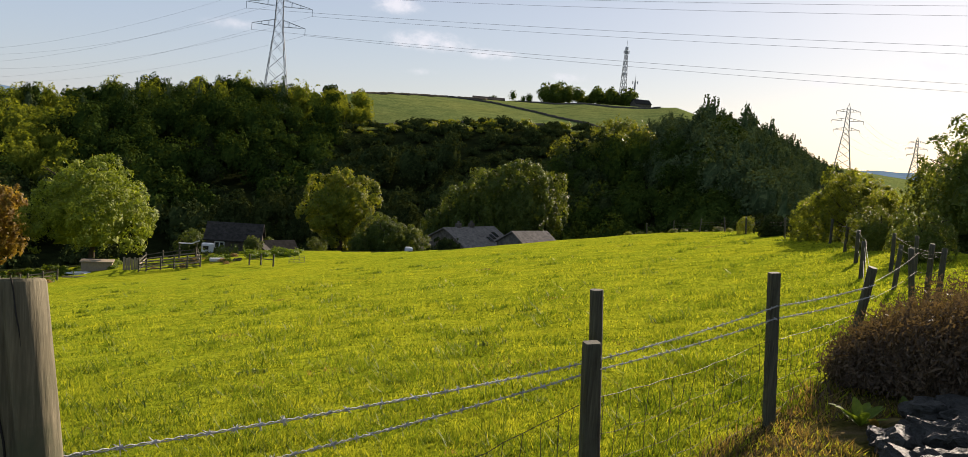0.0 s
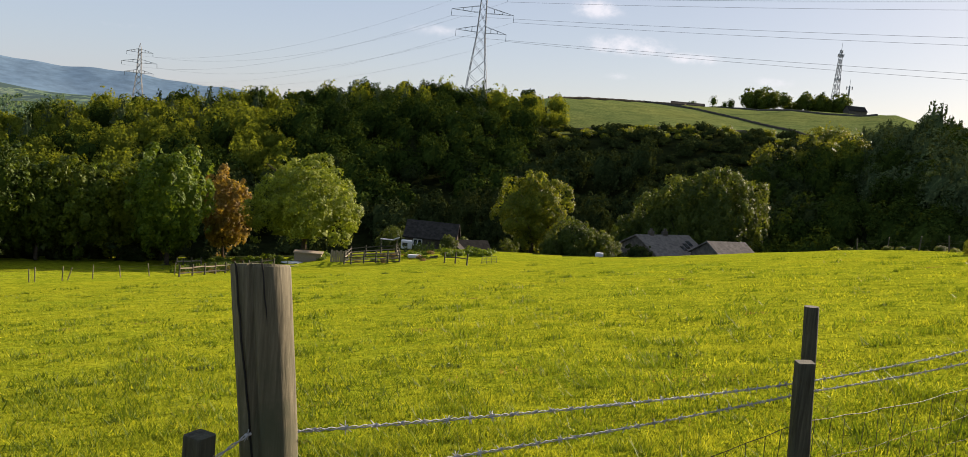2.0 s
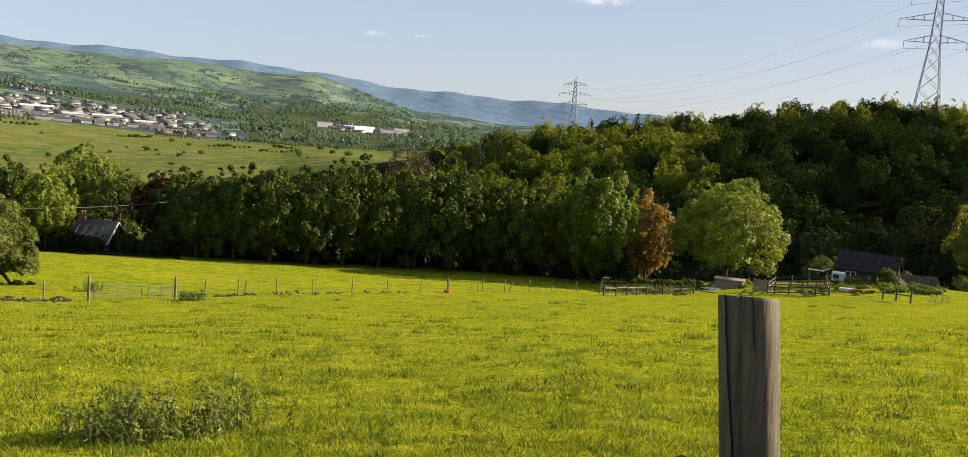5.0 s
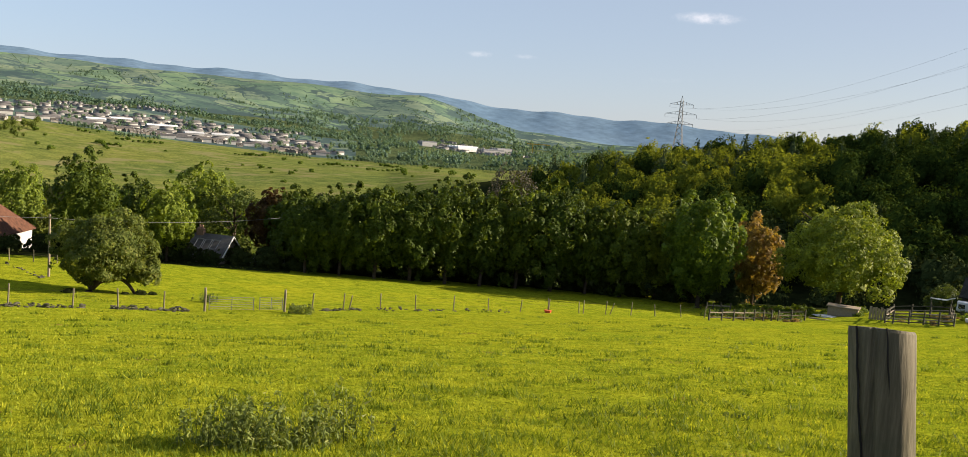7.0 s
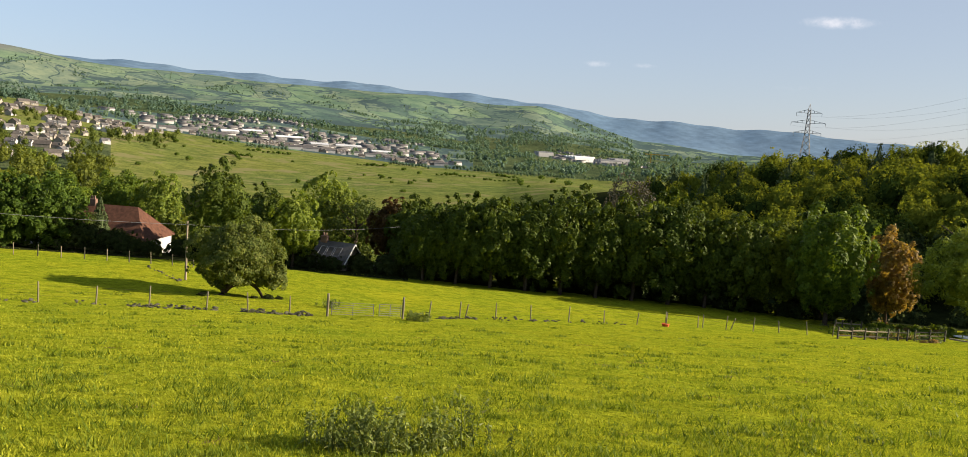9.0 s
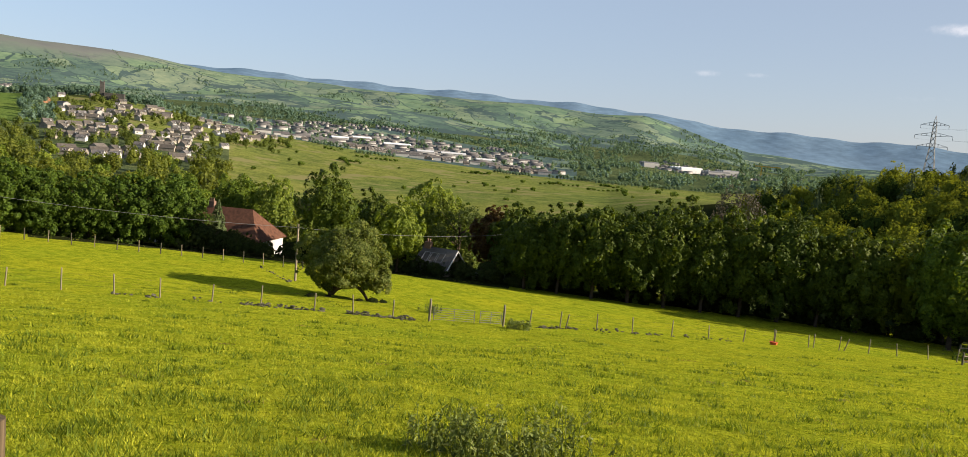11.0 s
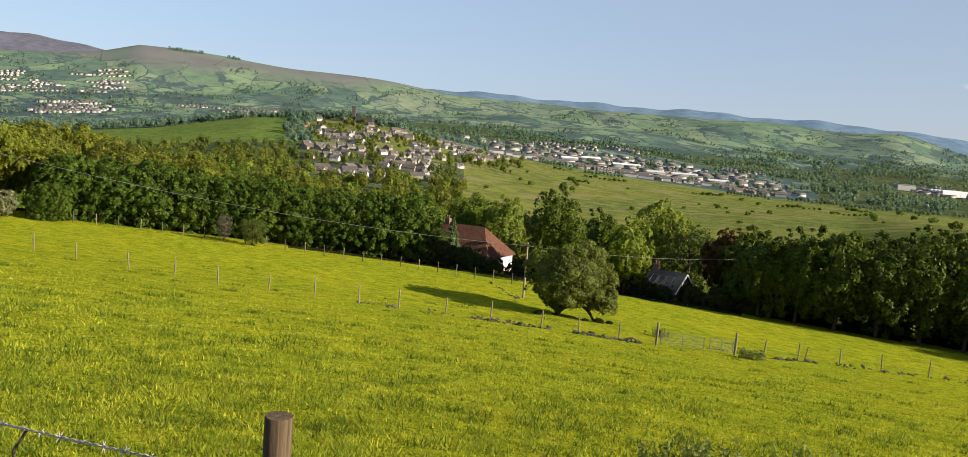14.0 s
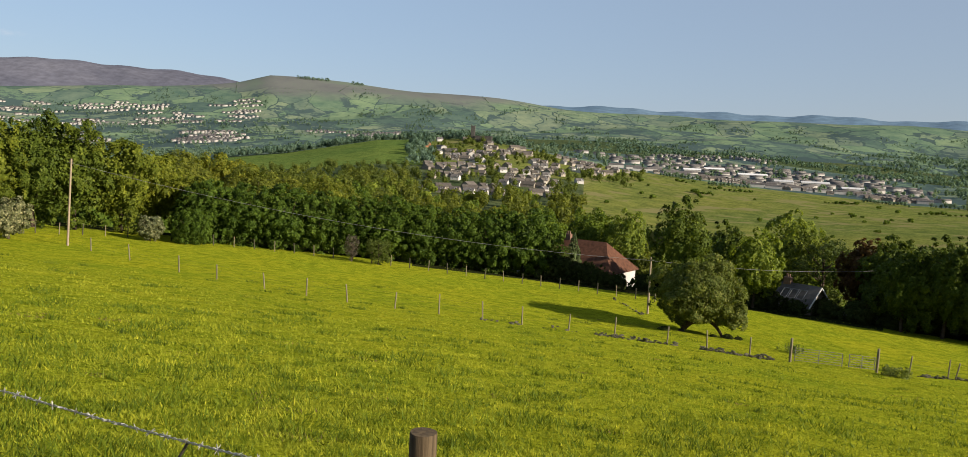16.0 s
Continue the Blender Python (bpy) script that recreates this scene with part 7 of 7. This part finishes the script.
rails([(28.4, 88), (27.6, 89), (26.8, 90)], 3, "grey netted panels at the edge of the smallholding")
rails([(22.2, 88), (21.75, 87.6), (20.9, 87), (20.1, 86.5), (19.3, 86), (18.5, 85.4)], 4, "grey timber rails round a small pen", 1.1)
rails([(22.2, 88.4), (22.0, 92), (21.8, 96)], 3, "grey timber rails along the side of a pen", 1.2)
rails([(18.5, 85.8), (18.6, 90), (18.7, 94)], 3, "grey timber rails beside a white trailer", 1.0)
rails([(21.8, 96.4), (20.8, 96), (19.8, 95.4), (18.8, 94.4)], 3, "grey timber rails at the back of a pen", 1.2)
rails([(15.44, 82.4), (14.7, 81.6), (13.9, 78.2)], 1, "plain post fence below the barn", 1.0)
x, y = polar(24.6, 98)
t = thing("garden_shed", pose(x, y, ground_z(x, y), 0, 0, 20), "low shed with pale panels and a flat roof", "shed")
bm = bmesh.new()
box(bm, -1.5, -0.8, 0, 1.5, 0.8, 1.0, 0.03)
part("wall", bm, PALE_WOOD, t)
bm = bmesh.new()
box(bm, -1.65, -0.95, 1.0, 1.65, 0.95, 1.12, 0.02)
part("roof", bm, PALE_WOOD, t, "pale board roof")
x, y = polar(25.6, 96)
ob = share("plastic_sheet", stone_mesh(91, PAINT_WHITE, 3, 0.2), None, pose(x, y, ground_z(x, y) + 0.12, 0, 0, 20) @ Matrix.Diagonal((2.6, 1.3, 1.0, 1)))
tagged(ob, "crumpled white plastic sheet lying on the grass", "sheet")
x, y = polar(25.7, 91)
bm = bmesh.new()
beam(bm, (-1.4, 0, 0.06), (1.4, 0.1, 0.06), 0.14)
tagged(part("plank", bm, PALE_WOOD), "pale timber plank lying in the grass", "plank").matrix_basis = pose(x, y, ground_z(x, y), 0, 0, 22)
x, y = polar(22.6, 91.5)
t = thing("pallet_panel", pose(x, y, ground_z(x, y), 0, 0, 25), "upright panel of pale pallet boards", "panel")
for k in range(7):
    bm = bmesh.new()
    box(bm, -0.85 + k * 0.25, -0.02, 0, -0.64 + k * 0.25, 0.02, 1.25 + g.uniform(-0.1, 0.1), 0.005)
    part("board", bm, PALE_WOOD, t)
x, y = polar(19.3, 96.5)
t = thing("timber_frame", pose(x, y, ground_z(x, y), 0, 0, 15), "open timber frame with a white top bar", "frame")
for p, q, m in (((-0.9, 0, 0), (-0.9, 0, 1.7), DARK_POST), ((0.9, 0, 0), (0.9, 0, 1.9), DARK_POST), ((-1.0, 0, 1.7), (0.6, 0, 1.7), PAINT_WHITE), ((0.5, 0, 1.75), (1.2, -0.9, 2.15), PAINT_WHITE)):
    bm = bmesh.new()
    beam(bm, p, q, 0.11)
    part("bar", bm, m, t)
x, y = polar(18.1, 99)
t = thing("livestock_trailer", pose(x, y, ground_z(x, y), 0, 0, 18), "small white trailer with a dark opening", "trailer")
bm = bmesh.new()
box(bm, -0.65, -0.6, 0.35, 0.65, 0.6, 1.35, 0.1)
part("body", bm, PAINT_WHITE, t)
bm = bmesh.new()
box(bm, -0.5, -0.63, 0.7, 0.1, -0.57, 1.12, 0.01)
part("opening", bm, GLASS_DARK, t)
for s in (-1, 1):
    bm = bmesh.new()
    bmesh.ops.create_cone(bm, cap_ends=True, segments=16, radius1=0.26, radius2=0.26, depth=0.14, matrix=Matrix.Translation((0, s * 0.62, 0.26)) @ pose(0, 0, 0, 90))
    part("wheel", bm, DARK_POST, t)
x, y = polar(17.5, 89.4)
bm = bmesh.new()
box(bm, -0.7, -0.25, 0, 0.7, 0.25, 0.35, 0.05)
tagged(part("water_trough", bm, PAINT_WHITE), "pale water trough beside weeds", "trough").matrix_basis = pose(x, y, ground_z(x, y), 0, 0, 30)
tumbled("stone_heap", 16.0, 16.5, 30, 0, "heap of gritstones at the foot of the field", lambda az: 88.5)
hurdle(Vector((*polar(12.9, 78.4), 0)), Vector((*polar(11.9, 77), 0)), "grey hurdle gate at the field's foot", 5, 4)
x, y = polar(5.0, 99)
bm = bmesh.new()
box(bm, -0.45, -0.35, 0, 0.45, 0.35, 0.8, 0.12)
tagged(part("feed_bin", bm, PAINT_WHITE), "white feed bin at the field's edge", "bin").matrix_basis = pose(x, y, ground_z(x, y), 0, 0, 10)


# ---- grass ----
def sown(n, az0, az1, low, rng):
    """Spots thick near the path and thinning with distance, as azimuth and range."""
    az = rng.uniform(az0, az1, n)
    fall = 0.2 * (0.866 * np.sin(np.radians(az)) + 0.5 * np.cos(np.radians(az)))
    top = np.degrees(np.arctan(1.6 / field_edge(az) + fall)) - 0.1
    down = np.radians(top + (low - top) * rng.random(n))
    r = 1.6 / np.maximum(np.tan(down) - fall, 0.012)
    return az, np.minimum(r, field_edge(az) - 1.5)


def grass(name, label, n, az0, az1, tall, wide, mat, seed, side=None, low=25.5, grow=0.3, far=120):
    rng = np.random.default_rng(seed)
    az, r = sown(n, az0, az1, low, rng)
    x, y = -r * np.sin(np.radians(az)), r * np.cos(np.radians(az))
    keep = (r < field_edge(az) - 1.6) & (r < far * rng.uniform(0.45, 1.0, n))
    if side is not None:
        keep &= side(x, y)
    x, y, r, az = x[keep], y[keep], r[keep], az[keep]
    n = len(x)
    z = height(az, r) + lumps(x, y) * np.clip(r / 4, 0, 1) * np.clip((160 - r) / 80, 0, 1) - 0.005
    patch = 0.75 + 0.4 * np.sin(x * 2.9 + 1.7 * np.sin(y * 2.3)) * np.sin(y * 3.1 + 1.3 * np.sin(x * 2.1)) + 0.3 * np.sin(x * 9 + 2 * np.sin(y * 7)) * np.sin(y * 11 + 2 * np.sin(x * 6))
    h = tall * rng.uniform(0.4, 1.25, n) * np.maximum(patch, 0.25) * (r / 5) ** grow
    w = wide * rng.uniform(0.6, 1.3, n) * (r / 5)
    a = rng.uniform(0, 6.28, n)
    d = np.column_stack([np.cos(a), np.sin(a), np.zeros(n)])
    lean = rng.normal(size=(n, 2)) * 0.5 * h[:, None]
    p = np.column_stack([x, y, z])
    v = np.stack([p - d * w[:, None] / 2, p + d * w[:, None] / 2, p + np.column_stack([lean, h])], 1).reshape(-1, 3)
    tagged(share(name, mesh_of(name, v, np.arange(3 * n).reshape(n, 3), mat)), label, "grass", kind="stuff")


in_field = lambda x, y: ~(((-0.8 * x + 0.6 * y < 1.55) & (y < 2.0)) | ((x > -0.3) & (y < 4.2 + 1.25 * (x - 0.6))))
verge = lambda x, y: ~in_field(x, y)
grass_near = lambda x, y: in_field(x, y) & (np.hypot(x, y) < 12)
rough = lambda x, y: verge(x, y) & ~((x > 2.4) & (x < 3.7) & (y > 4.2) & (y < 5.9))
grass("pasture_grass", "short bright green grazed grass of the pasture", 520000, -33, 121, 0.04, 0.0085, GRASS_BLADE, 91, in_field, 25.5, 0.25, 75)


def tussocks(label, count, blades, tall, wide, mat, seed, spread, far):
    """Clumps of longer blades that stand in the sward."""
    rng = np.random.default_rng(seed)
    az, r = sown(count, -33, 121, 25.5, rng)
    keep = (r < np.minimum(far, field_edge(az) - 3)) & in_field(-r * np.sin(np.radians(az)), r * np.cos(np.radians(az)))
    az, r = az[keep], r[keep]
    big = spread * rng.uniform(0.5, 1.5, len(r)) * (r / 8) ** 0.45
    cx = np.repeat(-r * np.sin(np.radians(az)), blades) + rng.normal(size=len(r) * blades) * np.repeat(big, blades)
    cy = np.repeat(r * np.cos(np.radians(az)), blades) + rng.normal(size=len(r) * blades) * np.repeat(big, blades)
    n = len(cx)
    rr, aa = np.hypot(cx, cy), np.degrees(np.arctan2(-cx, cy))
    z = height(aa, rr) + lumps(cx, cy) * np.clip(rr / 4, 0, 1) * np.clip((160 - rr) / 80, 0, 1) - 0.005
    h = tall * rng.uniform(0.4, 1.3, n) * np.repeat(rng.uniform(0.6, 1.4, len(r)), blades) * (rr / 8) ** 0.3
    w = wide * rng.uniform(0.6, 1.3, n) * (rr / 5) ** 0.8
    a = rng.uniform(0, 6.28, n)
    d = np.column_stack([np.cos(a), np.sin(a), np.zeros(n)])
    p = np.column_stack([cx, cy, z])
    v = np.stack([p - d * w[:, None] / 2, p + d * w[:, None] / 2, p + np.column_stack([rng.normal(size=(n, 2)) * 0.55 * h[:, None], h])], 1).reshape(-1, 3)
    tagged(share("pasture_grass", mesh_of("pasture_grass", v, np.arange(3 * n).reshape(n, 3), mat)), label, "grass", kind="stuff")


tussocks("dark green tussocks standing in the grazed pasture", 2600, 34, 0.085, 0.011, GRASS_LUSH, 95, 0.13, 70)
tussocks("slightly longer tufts of grass in the pasture", 900, 40, 0.06, 0.0085, GRASS_BLADE, 92, 0.2, 60)
tussocks("dry brownish wisps in worn spots of the pasture", 150, 40, 0.03, 0.012, LEAF_DRY, 90, 0.13, 40)
beyond = lambda x, y: in_field(x, y) & (np.hypot(x, y) > 44)
grass("pasture_grass", "grass of the lower pasture beyond the fence", 260000, -33, 121, 0.026, 0.0055, GRASS_BLADE, 89, beyond, 13.5, 0.25, 400)
specks = lambda x, y: in_field(x, y) & (np.sin(x * 4.7 + 2.3 * np.sin(y * 1.9)) * np.sin(y * 5.3 + 2.1 * np.sin(x * 2.3)) > 0.62)
grass("pasture_grass", "small dark tussocks sprinkled over the pasture", 120000, -33, 121, 0.065, 0.011, GRASS_LUSH, 98, specks, 25.5, 0.15, 75)
grass("pasture_grass", "close-grazed grass right along the fence", 60000, -40, 150, 0.05, 0.02, GRASS_BLADE, 97, grass_near, 50.0, 0.2, 14)
grass("verge_grass", "rough dry grass along the path's verge", 46000, -48, 2, 0.1, 0.011, LEAF_DRY, 93, rough, 26, 0.2, 20)
grass("verge_grass", "brown stalks among the verge grass", 12000, -48, -5, 0.15, 0.01, LEAF_HEATHER, 96, rough, 26, 0.2, 20)
grass("verge_grass", "green blades among the dry verge grass", 30000, -48, 2, 0.08, 0.01, GRASS_BLADE, 94, rough, 26, 0.2, 20)
